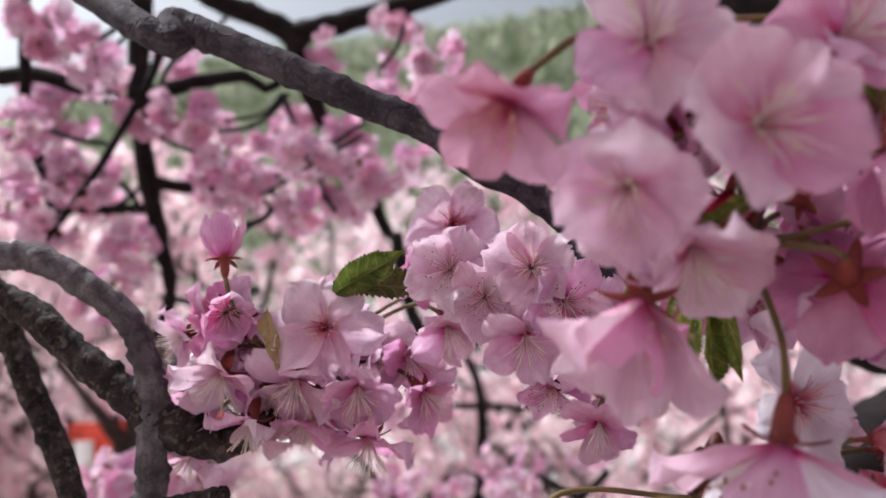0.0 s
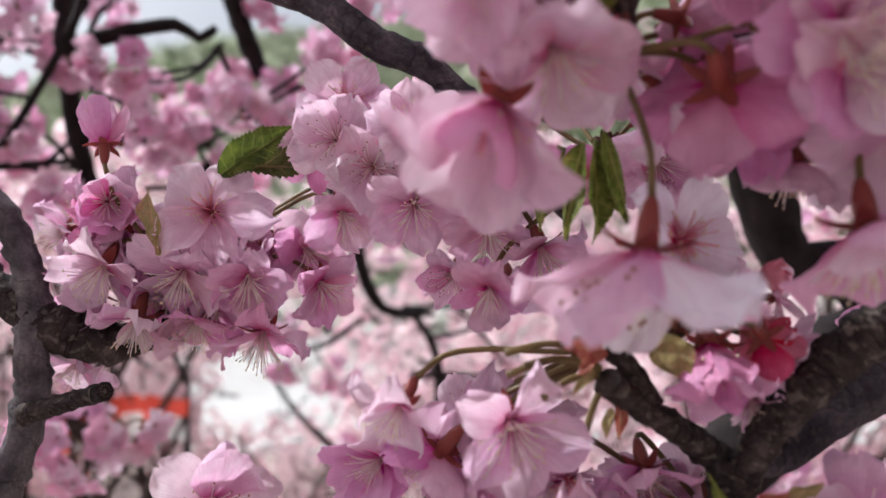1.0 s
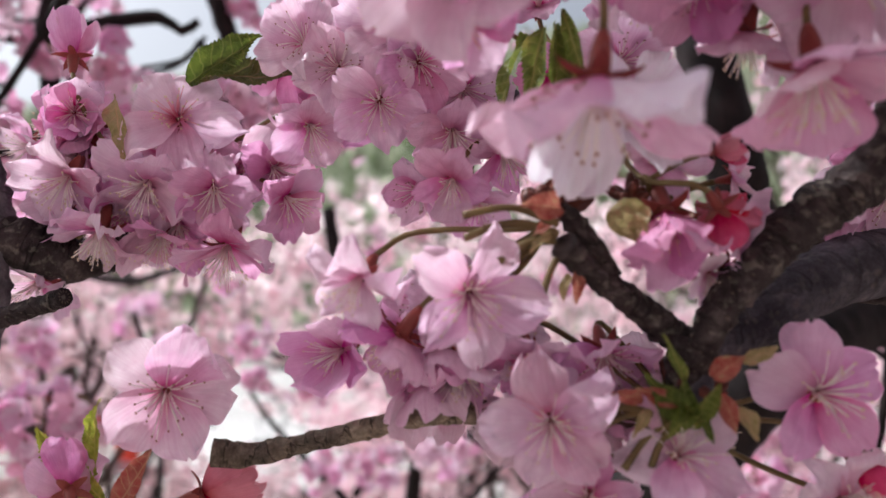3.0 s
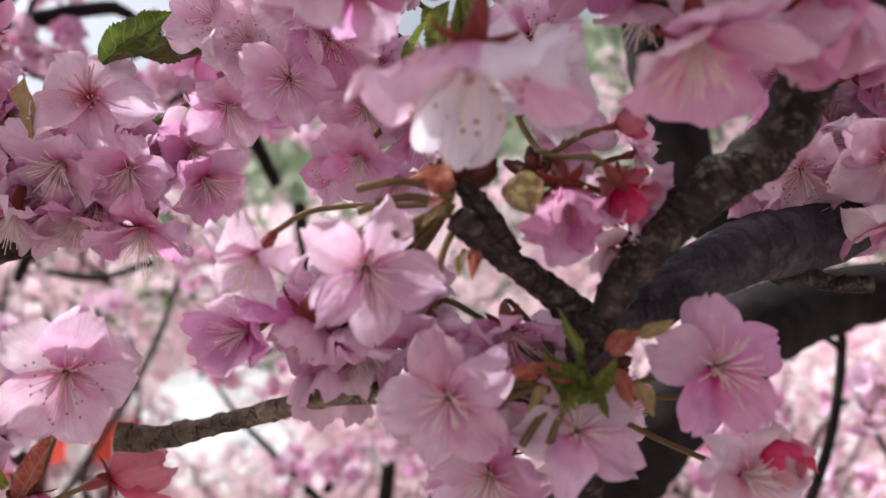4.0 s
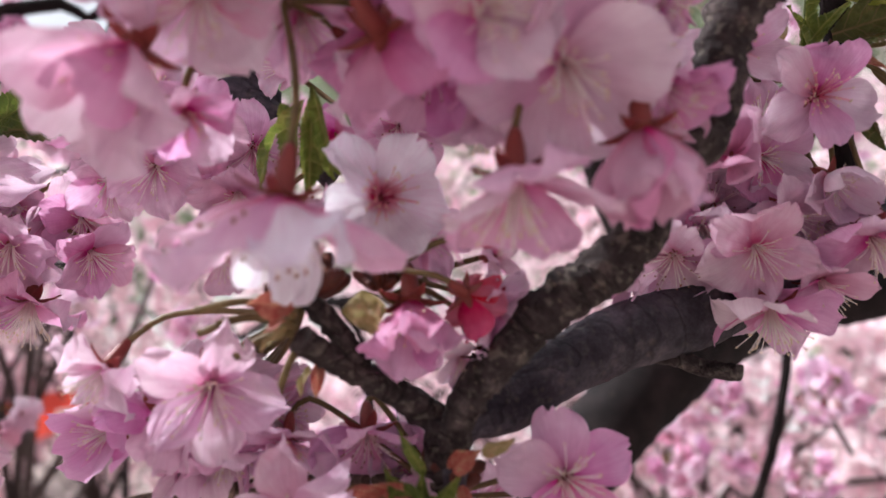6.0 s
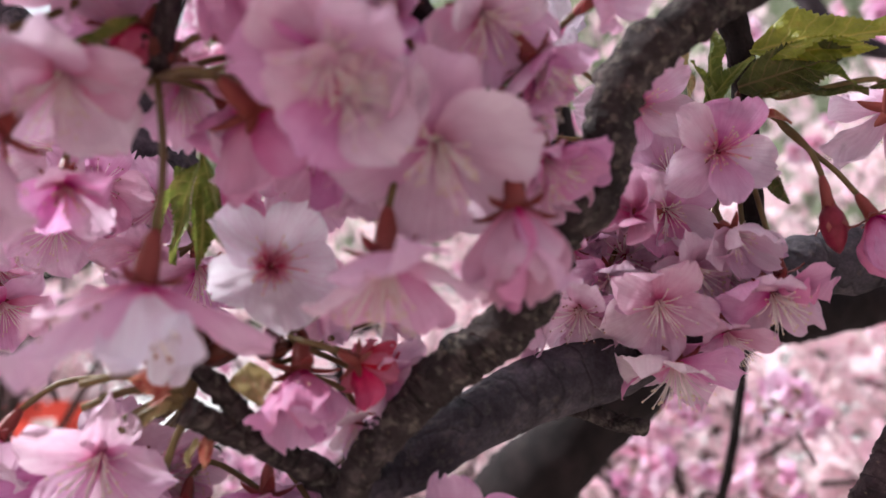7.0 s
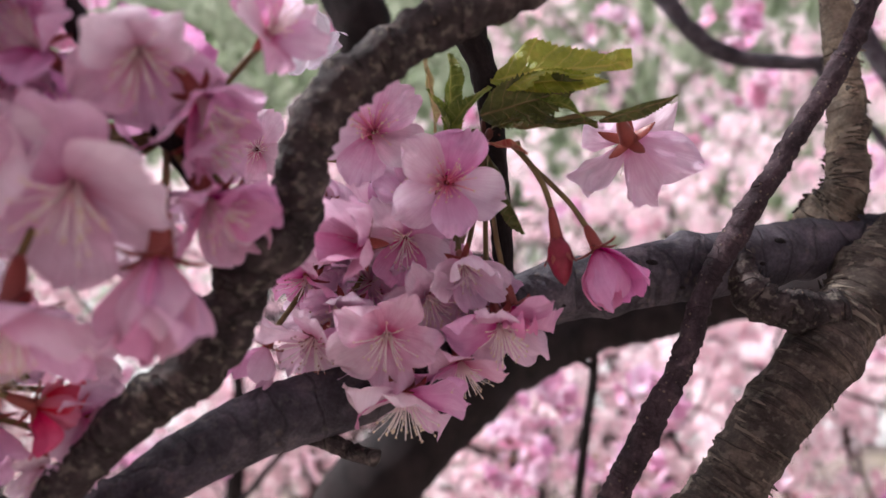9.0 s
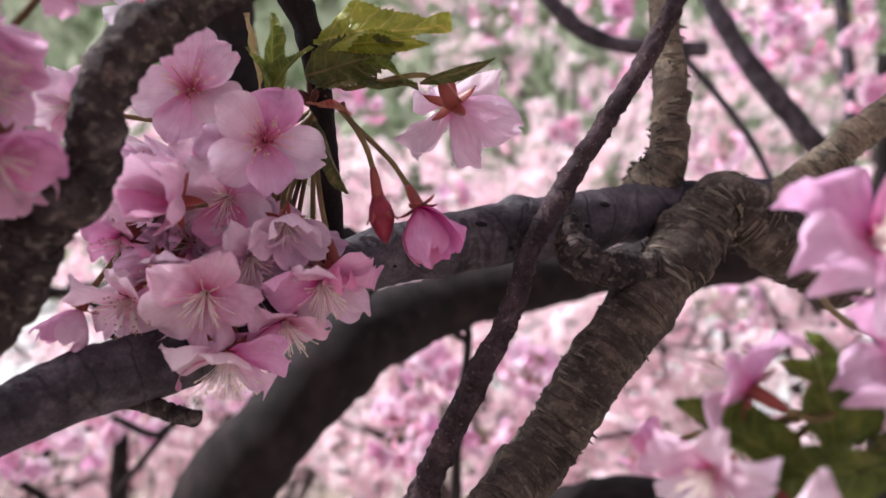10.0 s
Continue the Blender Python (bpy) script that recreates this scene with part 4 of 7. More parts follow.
branch("knob", fork, [(0.0655, 0.1655, 1.642, 0.0045), (0.0618, 0.1628, 1.6372, 0.0045), (0.0592, 0.1602, 1.6332, 0.003), (0.0578, 0.1585, 1.6316, 0.0012)], BARK, "", step=0.0012, sides=14, rough=0.2, knots=0.006, seed=12)
branch("branch", near_tree, [(0.1050, 0.1700, 1.6890, 0.0045), (0.0990, 0.1950, 1.7000, 0.0052), (0.1039, 0.2084, 1.6934, 0.0044), (0.1091, 0.2132, 1.6792, 0.0035), (0.1119, 0.2176, 1.6562, 0.0032), (0.1137, 0.2191, 1.6369, 0.003), (0.1144, 0.2198, 1.6239, 0.0027)], BARK_DARK, "", step=0.002, sides=14, rough=0.1, knots=0.015, seed=13)
B4_LINE = [(0.1505, 0.2063, 1.5381, 0.0074), (0.161, 0.2118, 1.5478, 0.0081), (0.1771, 0.2231, 1.5578, 0.0095), (0.1965, 0.2275, 1.5845, 0.0103), (0.217, 0.2342, 1.6071, 0.0106), (0.2361, 0.2453, 1.6242, 0.0112), (0.2466, 0.2472, 1.6373, 0.0094), (0.2561, 0.2515, 1.6323, 0.0105), (0.2698, 0.2519, 1.6228, 0.0121), (0.2879, 0.2544, 1.6122, 0.0101), (0.3022, 0.259, 1.6053, 0.0087)]
b4 = branch("branch", near_tree, B4_LINE, BARK_PALE, "pale peeling branch bent at a knob, sawn off short", step=0.0011, sides=32, rough=0.07, knots=0.02, seed=15)
flakes("loose_bark", b4, B4_LINE, 210, 0.0014, 5, FLAKE)
flakes("loose_bark", b4, B4_LINE[4:9], 150, 0.0024, 15, FLAKE)
CONN_LINE = [(0.1876, 0.2449, 1.6337, 0.0062), (0.1897, 0.2366, 1.6239, 0.0057), (0.1957, 0.2315, 1.6162, 0.0058), (0.2068, 0.2301, 1.6144, 0.0062), (0.2166, 0.231, 1.6157, 0.0055)]
conn = branch("branch", near_tree, CONN_LINE, BARK, "", step=0.0015, sides=16, rough=0.14, knots=0.01, seed=16)
branch("branch", near_tree, [(0.1358, 0.217, 1.5412, 0.0045), (0.145, 0.215, 1.5626, 0.004), (0.1566, 0.2172, 1.5847, 0.0038), (0.1677, 0.2221, 1.6037, 0.0034), (0.1747, 0.2273, 1.6217, 0.0032), (0.1829, 0.2288, 1.6358, 0.0036), (0.1937, 0.2298, 1.6529, 0.0032), (0.2089, 0.2379, 1.6728, 0.0031), (0.2202, 0.2401, 1.6901, 0.0032), (0.2309, 0.2443, 1.7097, 0.003), (0.2433, 0.2526, 1.7361, 0.0026)], BARK_PLUM, "dark thin twig with bud scars", step=0.001, sides=22, rough=0.12, knots=0.006, seed=17)
B6_LINE = [(0.2298, 0.2734, 1.6326, 0.0060), (0.2272, 0.2660, 1.638, 0.0088), (0.2278, 0.2622, 1.644, 0.0084), (0.2322, 0.2588, 1.6516, 0.0073), (0.2336, 0.2608, 1.6634, 0.0064), (0.2355, 0.2649, 1.6818, 0.0061), (0.2353, 0.2698, 1.7036, 0.0053), (0.2351, 0.2734, 1.7255, 0.0053), (0.2347, 0.2802, 1.7575, 0.0052)]
b6 = branch("branch", near_tree, B6_LINE, BARK_RING_SUNLIT, "upright sunlit-pale branch ringed with peeling bark", step=0.0014, sides=20, rough=0.06, knots=0.012, seed=18)
branch("branch", near_tree, [(0.2781, 0.2702, 1.6341, 0.009), (0.2905, 0.2682, 1.6453, 0.0064), (0.3043, 0.265, 1.6572, 0.0064), (0.3196, 0.2617, 1.6691, 0.0067), (0.346, 0.2574, 1.6888, 0.0066)], BARK_RING_SUNLIT, "", step=0.0018, sides=16, rough=0.09, knots=0.015, seed=19)
branch("branch", near_tree, [(0.2171, 0.4999, 1.3956, 0.0208), (0.2644, 0.4955, 1.4231, 0.0182), (0.3115, 0.4904, 1.4329, 0.0167), (0.3662, 0.4833, 1.4189, 0.0152)], BARK_DARK, "", step=0.006, sides=14, rough=0.07, knots=0.05, seed=20)
flakes("loose_bark", b6, B6_LINE[1:7], 150, 0.0023, 6, FLAKE)
flakes("loose_bark", b6, B6_LINE[1:4], 200, 0.0026, 16, FLAKE)
flakes("loose_bark", conn, CONN_LINE, 45, 0.0012, 7, FLAKE)
left_tree = thing("cherry_tree", (-1.4, 0.25, 0), "flowering cherry tree with grey twigs reaching across", "tree")
branch("trunk", left_tree, [(-1.4, 0.25, -0.05, 0.1), (-1.36, 0.25, 0.6, 0.085), (-1.25, 0.25, 1.2, 0.06), (-1.05, 0.28, 1.65, 0.045), (-0.8, 0.33, 1.98, 0.03), (-0.7, 0.4, 2.05, 0.02)], BARK_DARK, "dark trunk", step=0.03, sides=18, rough=0.08)
l1 = branch("branch", left_tree, [(-0.477, 0.2519, 1.7209, 0.0086), (-0.3373, 0.2206, 1.6649, 0.0064), (-0.2659, 0.1926, 1.6545, 0.0052), (-0.2437, 0.1936, 1.6536, 0.0049), (-0.2246, 0.1953, 1.6442, 0.0048), (-0.2094, 0.1975, 1.6329, 0.0046), (-0.2022, 0.198, 1.6186, 0.0048), (-0.1986, 0.1978, 1.6035, 0.0052), (-0.1984, 0.1968, 1.5885, 0.0049), (-0.1985, 0.1959, 1.5698, 0.0050), (-0.2056, 0.1887, 1.5345, 0.0049)], BARK_GREY_SKYLIT, "grey twig with rough rings", step=0.0018, sides=18, rough=0.14, knots=0.006, seed=21)
branch("branch", left_tree, [(-0.3486, 0.2183, 1.66, 0.007), (-0.2798, 0.2022, 1.6436, 0.0059), (-0.2528, 0.1994, 1.6352, 0.0055), (-0.2334, 0.1987, 1.6226, 0.0056), (-0.2145, 0.198, 1.6103, 0.0059), (-0.2011, 0.1985, 1.6013, 0.0061), (-0.1908, 0.202, 1.5951, 0.0074), (-0.1812, 0.2078, 1.5913, 0.0069), (-0.1719, 0.2147, 1.5919, 0.0054), (-0.1623, 0.2216, 1.5991, 0.0045), (-0.1554, 0.2254, 1.607, 0.004)], BARK, "", step=0.0018, sides=18, rough=0.11, knots=0.012, seed=22)
branch("branch", left_tree, [(-0.3191, 0.2245, 1.6606, 0.0053), (-0.2818, 0.2205, 1.6297, 0.0048), (-0.2659, 0.2181, 1.6043, 0.005), (-0.2517, 0.2153, 1.5843, 0.0048), (-0.2398, 0.2119, 1.563, 0.0047), (-0.2291, 0.2085, 1.5325, 0.0046)], BARK, "", step=0.002, sides=14, rough=0.09, knots=0.012, seed=23)
branch("side_twig", l1, [(-0.1967, 0.1908, 1.5705, 0.0034), (-0.1848, 0.1906, 1.5739, 0.0029), (-0.1749, 0.19, 1.5769, 0.0028), (-0.1666, 0.188, 1.5794, 0.0029)], BARK, "", step=0.0012, sides=12, rough=0.14, knots=0.008, seed=24)
branch("branch", left_tree, [(-0.7, 0.4, 2.05, 0.0134), (-0.2462, 0.2187, 1.7568, 0.0062), (-0.2, 0.2107, 1.7379, 0.0057), (-0.1589, 0.2076, 1.7207, 0.0055), (-0.1302, 0.2079, 1.7079, 0.0053), (-0.107, 0.2093, 1.6986, 0.0051), (-0.0899, 0.2107, 1.6861, 0.0051), (-0.0742, 0.2118, 1.6787, 0.0048), (-0.0623, 0.2133, 1.6679, 0.004), (-0.0514, 0.2134, 1.6562, 0.0037), (-0.0631, 0.2116, 1.6599, 0.0047), (-0.0463, 0.2086, 1.6482, 0.0045), (-0.0424, 0.2033, 1.6429, 0.0037), (-0.0292, 0.1995, 1.6317, 0.0031)], BARK_GREY, "long dark twig crossing overhead", step=0.002, sides=18, rough=0.06, knots=0.014, seed=25)
# the pale bark here paints in the cream sunlight along the twig
branch("side_twig", near_tree, [(-0.1126, 0.1742, 1.5396, 0.0037), (-0.1024, 0.1772, 1.539, 0.0031), (-0.0872, 0.178, 1.5426, 0.0025), (-0.0718, 0.1755, 1.5471, 0.0025), (-0.0585, 0.1722, 1.5511, 0.0025), (-0.0471, 0.1716, 1.5524, 0.0025), (-0.033, 0.1743, 1.553, 0.0028), (-0.0134, 0.1758, 1.5541, 0.0032), (0.0052, 0.1774, 1.5505, 0.0038)], BARK_RING_SUNLIT, "short twig with sunlight painted into its pale bark", step=0.0015, sides=14, rough=0.13, knots=0.008, seed=26)
branch("branch", near_tree, [(0.0467, 0.1612, 1.6476, 0.0018), (0.0439, 0.16, 1.6541, 0.0028), (0.0387, 0.1586, 1.6623, 0.0031), (0.0295, 0.1568, 1.674, 0.0029), (0.0178, 0.156, 1.6883, 0.0029), (0.0053, 0.1574, 1.7059, 0.0031), (0.12, 0.2, 1.85, 0.004)], BARK_DARK, "", step=0.002, sides=14, rough=0.12, knots=0.01, seed=27)
branch("branch", near_tree, [(-0.0207, 0.1358, 1.6604, 0.0019), (-0.0198, 0.136, 1.6657, 0.0021), (-0.0183, 0.1374, 1.6766, 0.0022), (-0.0135, 0.1414, 1.694, 0.0025), (0.05, 0.2, 1.8, 0.004)], BARK, "", step=0.002, sides=14, rough=0.14, knots=0.01, seed=28)
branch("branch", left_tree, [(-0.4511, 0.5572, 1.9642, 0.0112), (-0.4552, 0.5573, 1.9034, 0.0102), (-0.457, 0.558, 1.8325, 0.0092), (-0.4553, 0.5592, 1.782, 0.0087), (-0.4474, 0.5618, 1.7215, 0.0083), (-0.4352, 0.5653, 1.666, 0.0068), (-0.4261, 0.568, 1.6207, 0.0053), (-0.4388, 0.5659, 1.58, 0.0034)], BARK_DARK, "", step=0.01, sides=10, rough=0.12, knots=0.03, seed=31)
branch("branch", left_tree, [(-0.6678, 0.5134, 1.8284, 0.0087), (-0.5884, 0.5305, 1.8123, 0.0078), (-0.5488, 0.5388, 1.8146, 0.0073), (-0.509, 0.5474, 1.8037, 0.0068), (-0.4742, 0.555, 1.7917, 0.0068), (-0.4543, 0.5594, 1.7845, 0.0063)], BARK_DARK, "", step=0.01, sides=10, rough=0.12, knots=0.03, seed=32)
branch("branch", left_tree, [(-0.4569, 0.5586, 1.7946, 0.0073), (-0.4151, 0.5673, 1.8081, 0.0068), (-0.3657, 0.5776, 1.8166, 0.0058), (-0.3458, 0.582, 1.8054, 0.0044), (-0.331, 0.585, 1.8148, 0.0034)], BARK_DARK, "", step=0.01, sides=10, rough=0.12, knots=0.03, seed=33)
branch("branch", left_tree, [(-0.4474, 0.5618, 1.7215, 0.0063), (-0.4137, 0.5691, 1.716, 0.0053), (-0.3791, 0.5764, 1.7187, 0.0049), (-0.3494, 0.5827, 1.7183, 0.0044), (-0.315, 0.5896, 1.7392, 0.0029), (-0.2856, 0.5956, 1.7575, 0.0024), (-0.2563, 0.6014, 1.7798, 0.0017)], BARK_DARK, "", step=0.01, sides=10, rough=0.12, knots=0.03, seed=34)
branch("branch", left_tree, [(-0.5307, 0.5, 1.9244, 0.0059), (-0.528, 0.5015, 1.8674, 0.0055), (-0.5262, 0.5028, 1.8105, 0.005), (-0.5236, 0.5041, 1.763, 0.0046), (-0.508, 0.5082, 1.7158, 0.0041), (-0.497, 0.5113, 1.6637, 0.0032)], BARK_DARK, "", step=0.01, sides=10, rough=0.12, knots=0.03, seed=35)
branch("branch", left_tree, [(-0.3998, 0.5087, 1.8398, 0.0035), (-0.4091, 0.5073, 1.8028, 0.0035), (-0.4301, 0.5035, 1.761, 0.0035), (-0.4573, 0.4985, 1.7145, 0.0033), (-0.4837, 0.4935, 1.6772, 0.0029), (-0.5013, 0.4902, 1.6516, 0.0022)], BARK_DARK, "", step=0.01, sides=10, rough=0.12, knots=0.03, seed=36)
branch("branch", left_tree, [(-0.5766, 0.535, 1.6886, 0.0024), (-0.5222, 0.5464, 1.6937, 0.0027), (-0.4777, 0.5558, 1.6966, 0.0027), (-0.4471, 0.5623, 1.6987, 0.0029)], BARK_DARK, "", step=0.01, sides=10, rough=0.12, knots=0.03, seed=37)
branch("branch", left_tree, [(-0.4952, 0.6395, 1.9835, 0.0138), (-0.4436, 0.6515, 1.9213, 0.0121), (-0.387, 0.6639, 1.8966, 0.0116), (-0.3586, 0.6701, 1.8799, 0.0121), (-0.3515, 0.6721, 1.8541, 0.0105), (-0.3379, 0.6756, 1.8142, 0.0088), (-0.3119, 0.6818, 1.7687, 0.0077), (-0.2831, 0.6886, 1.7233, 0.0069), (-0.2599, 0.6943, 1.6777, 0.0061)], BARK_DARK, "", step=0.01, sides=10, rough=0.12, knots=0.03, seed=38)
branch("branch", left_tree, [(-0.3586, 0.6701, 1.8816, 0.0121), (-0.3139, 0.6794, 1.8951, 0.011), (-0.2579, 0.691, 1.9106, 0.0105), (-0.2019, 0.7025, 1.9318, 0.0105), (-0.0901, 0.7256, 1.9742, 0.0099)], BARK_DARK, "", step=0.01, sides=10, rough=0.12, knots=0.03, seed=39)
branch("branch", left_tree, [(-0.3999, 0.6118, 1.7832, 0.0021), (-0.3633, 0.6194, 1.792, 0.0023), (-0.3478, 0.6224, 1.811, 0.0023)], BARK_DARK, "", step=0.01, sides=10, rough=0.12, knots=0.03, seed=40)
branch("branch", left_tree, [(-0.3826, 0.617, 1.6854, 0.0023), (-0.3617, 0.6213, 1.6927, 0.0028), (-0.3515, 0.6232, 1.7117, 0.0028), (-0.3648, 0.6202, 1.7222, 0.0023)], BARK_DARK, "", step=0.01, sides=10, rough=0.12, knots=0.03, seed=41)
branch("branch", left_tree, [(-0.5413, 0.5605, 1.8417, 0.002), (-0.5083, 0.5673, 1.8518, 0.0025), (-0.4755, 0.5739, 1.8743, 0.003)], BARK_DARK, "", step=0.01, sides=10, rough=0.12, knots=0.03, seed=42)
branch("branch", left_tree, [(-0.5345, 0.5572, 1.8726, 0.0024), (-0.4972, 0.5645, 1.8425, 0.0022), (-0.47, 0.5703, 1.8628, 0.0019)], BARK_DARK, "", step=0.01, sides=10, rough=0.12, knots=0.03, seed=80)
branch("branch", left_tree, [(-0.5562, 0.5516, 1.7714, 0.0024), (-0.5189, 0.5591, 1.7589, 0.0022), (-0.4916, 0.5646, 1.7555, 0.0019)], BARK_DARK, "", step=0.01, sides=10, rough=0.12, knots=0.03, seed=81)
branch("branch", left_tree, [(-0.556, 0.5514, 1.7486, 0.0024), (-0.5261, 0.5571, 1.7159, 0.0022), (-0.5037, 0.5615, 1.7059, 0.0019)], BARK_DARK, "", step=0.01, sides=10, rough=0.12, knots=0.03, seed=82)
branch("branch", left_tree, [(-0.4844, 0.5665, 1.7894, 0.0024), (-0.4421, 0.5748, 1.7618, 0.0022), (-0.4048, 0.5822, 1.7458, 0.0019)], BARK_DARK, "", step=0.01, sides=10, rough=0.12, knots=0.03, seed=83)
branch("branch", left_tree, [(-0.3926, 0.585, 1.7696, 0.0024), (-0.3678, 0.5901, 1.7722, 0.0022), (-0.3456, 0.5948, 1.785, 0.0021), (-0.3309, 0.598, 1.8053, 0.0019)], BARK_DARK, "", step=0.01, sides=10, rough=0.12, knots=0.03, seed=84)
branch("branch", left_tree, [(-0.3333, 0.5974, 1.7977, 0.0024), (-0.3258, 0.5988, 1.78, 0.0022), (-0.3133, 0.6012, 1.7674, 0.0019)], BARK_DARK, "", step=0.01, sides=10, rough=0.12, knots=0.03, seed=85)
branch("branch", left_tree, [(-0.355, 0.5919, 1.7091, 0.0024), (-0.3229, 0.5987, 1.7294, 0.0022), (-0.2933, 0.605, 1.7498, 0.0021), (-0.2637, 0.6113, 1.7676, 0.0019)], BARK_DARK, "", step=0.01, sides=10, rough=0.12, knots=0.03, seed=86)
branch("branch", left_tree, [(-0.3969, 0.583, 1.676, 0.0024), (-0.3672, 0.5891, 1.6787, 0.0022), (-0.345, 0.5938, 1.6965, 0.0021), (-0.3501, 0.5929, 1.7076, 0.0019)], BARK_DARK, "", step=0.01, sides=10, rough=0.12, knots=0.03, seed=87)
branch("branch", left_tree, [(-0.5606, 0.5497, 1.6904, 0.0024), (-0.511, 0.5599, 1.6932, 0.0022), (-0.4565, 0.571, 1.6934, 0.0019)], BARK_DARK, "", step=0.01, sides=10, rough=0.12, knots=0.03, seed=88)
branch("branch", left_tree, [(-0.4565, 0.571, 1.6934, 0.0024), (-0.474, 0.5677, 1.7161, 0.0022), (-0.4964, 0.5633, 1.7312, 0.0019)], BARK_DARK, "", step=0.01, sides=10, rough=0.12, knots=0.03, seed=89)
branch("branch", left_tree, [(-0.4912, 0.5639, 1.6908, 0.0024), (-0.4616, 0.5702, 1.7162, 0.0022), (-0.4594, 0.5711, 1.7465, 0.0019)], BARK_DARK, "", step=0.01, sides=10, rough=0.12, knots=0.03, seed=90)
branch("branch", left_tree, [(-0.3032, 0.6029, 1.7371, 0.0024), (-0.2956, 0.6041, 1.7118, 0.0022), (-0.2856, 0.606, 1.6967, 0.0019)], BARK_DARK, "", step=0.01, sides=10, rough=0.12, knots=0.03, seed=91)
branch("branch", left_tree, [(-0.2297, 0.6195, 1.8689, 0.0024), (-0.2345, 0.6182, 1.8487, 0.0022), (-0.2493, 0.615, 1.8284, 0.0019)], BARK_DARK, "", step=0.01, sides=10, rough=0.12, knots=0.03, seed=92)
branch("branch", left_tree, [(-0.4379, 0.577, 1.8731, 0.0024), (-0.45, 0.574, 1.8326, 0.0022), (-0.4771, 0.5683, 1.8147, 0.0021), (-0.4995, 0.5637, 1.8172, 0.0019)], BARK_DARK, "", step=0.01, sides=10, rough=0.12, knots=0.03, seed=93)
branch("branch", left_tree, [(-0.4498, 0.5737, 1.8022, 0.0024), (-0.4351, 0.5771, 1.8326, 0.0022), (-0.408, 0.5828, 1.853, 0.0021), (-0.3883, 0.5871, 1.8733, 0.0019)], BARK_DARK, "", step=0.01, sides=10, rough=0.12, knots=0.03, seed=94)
mid_tree = thing("cherry_tree", (-0.35, 1.35, 0), "slender cherry tree with thin dark twigs", "tree")
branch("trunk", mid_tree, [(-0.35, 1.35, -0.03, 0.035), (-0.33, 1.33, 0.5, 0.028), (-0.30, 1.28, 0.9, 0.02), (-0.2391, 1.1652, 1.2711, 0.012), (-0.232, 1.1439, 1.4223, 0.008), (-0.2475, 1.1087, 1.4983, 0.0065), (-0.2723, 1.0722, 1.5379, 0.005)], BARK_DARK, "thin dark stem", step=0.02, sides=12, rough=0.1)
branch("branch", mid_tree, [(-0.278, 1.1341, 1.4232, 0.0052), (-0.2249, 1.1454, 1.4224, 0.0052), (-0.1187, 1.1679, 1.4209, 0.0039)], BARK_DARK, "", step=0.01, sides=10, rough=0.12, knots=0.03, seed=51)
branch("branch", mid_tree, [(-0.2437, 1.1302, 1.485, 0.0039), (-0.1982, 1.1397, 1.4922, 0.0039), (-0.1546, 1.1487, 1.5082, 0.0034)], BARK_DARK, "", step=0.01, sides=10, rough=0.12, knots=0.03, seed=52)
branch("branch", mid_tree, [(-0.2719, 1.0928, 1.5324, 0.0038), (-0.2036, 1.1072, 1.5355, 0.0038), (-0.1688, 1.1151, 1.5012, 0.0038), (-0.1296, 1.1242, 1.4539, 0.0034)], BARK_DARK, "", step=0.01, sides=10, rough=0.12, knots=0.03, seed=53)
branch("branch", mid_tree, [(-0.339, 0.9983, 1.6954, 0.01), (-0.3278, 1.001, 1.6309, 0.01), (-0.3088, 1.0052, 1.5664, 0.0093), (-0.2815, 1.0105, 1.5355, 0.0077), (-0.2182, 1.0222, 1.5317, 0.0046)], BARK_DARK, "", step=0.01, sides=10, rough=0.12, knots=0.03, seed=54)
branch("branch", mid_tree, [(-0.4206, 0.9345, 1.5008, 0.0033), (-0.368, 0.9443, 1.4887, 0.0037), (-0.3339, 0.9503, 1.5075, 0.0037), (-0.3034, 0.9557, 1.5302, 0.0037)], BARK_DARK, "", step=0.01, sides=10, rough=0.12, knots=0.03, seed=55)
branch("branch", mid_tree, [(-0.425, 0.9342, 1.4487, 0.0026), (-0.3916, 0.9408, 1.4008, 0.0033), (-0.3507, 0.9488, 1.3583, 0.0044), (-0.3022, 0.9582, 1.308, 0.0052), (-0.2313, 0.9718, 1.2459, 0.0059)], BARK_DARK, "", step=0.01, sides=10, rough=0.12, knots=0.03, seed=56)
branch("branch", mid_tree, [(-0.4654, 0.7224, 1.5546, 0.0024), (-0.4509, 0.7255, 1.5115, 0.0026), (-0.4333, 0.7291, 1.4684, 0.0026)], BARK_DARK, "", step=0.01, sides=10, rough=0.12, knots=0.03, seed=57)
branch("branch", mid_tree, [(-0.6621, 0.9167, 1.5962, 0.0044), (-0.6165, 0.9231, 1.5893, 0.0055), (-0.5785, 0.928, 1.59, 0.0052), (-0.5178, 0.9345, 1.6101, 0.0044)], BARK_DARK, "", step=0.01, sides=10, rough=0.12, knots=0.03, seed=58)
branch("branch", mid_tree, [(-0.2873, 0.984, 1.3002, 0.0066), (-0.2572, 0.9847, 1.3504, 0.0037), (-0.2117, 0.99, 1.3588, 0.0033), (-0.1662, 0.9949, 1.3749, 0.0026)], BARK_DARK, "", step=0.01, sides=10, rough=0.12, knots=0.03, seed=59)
right_tree = thing("cherry_tree", (1.2, 1.35, 0), "cherry tree with thin dark twigs behind the limb", "tree")
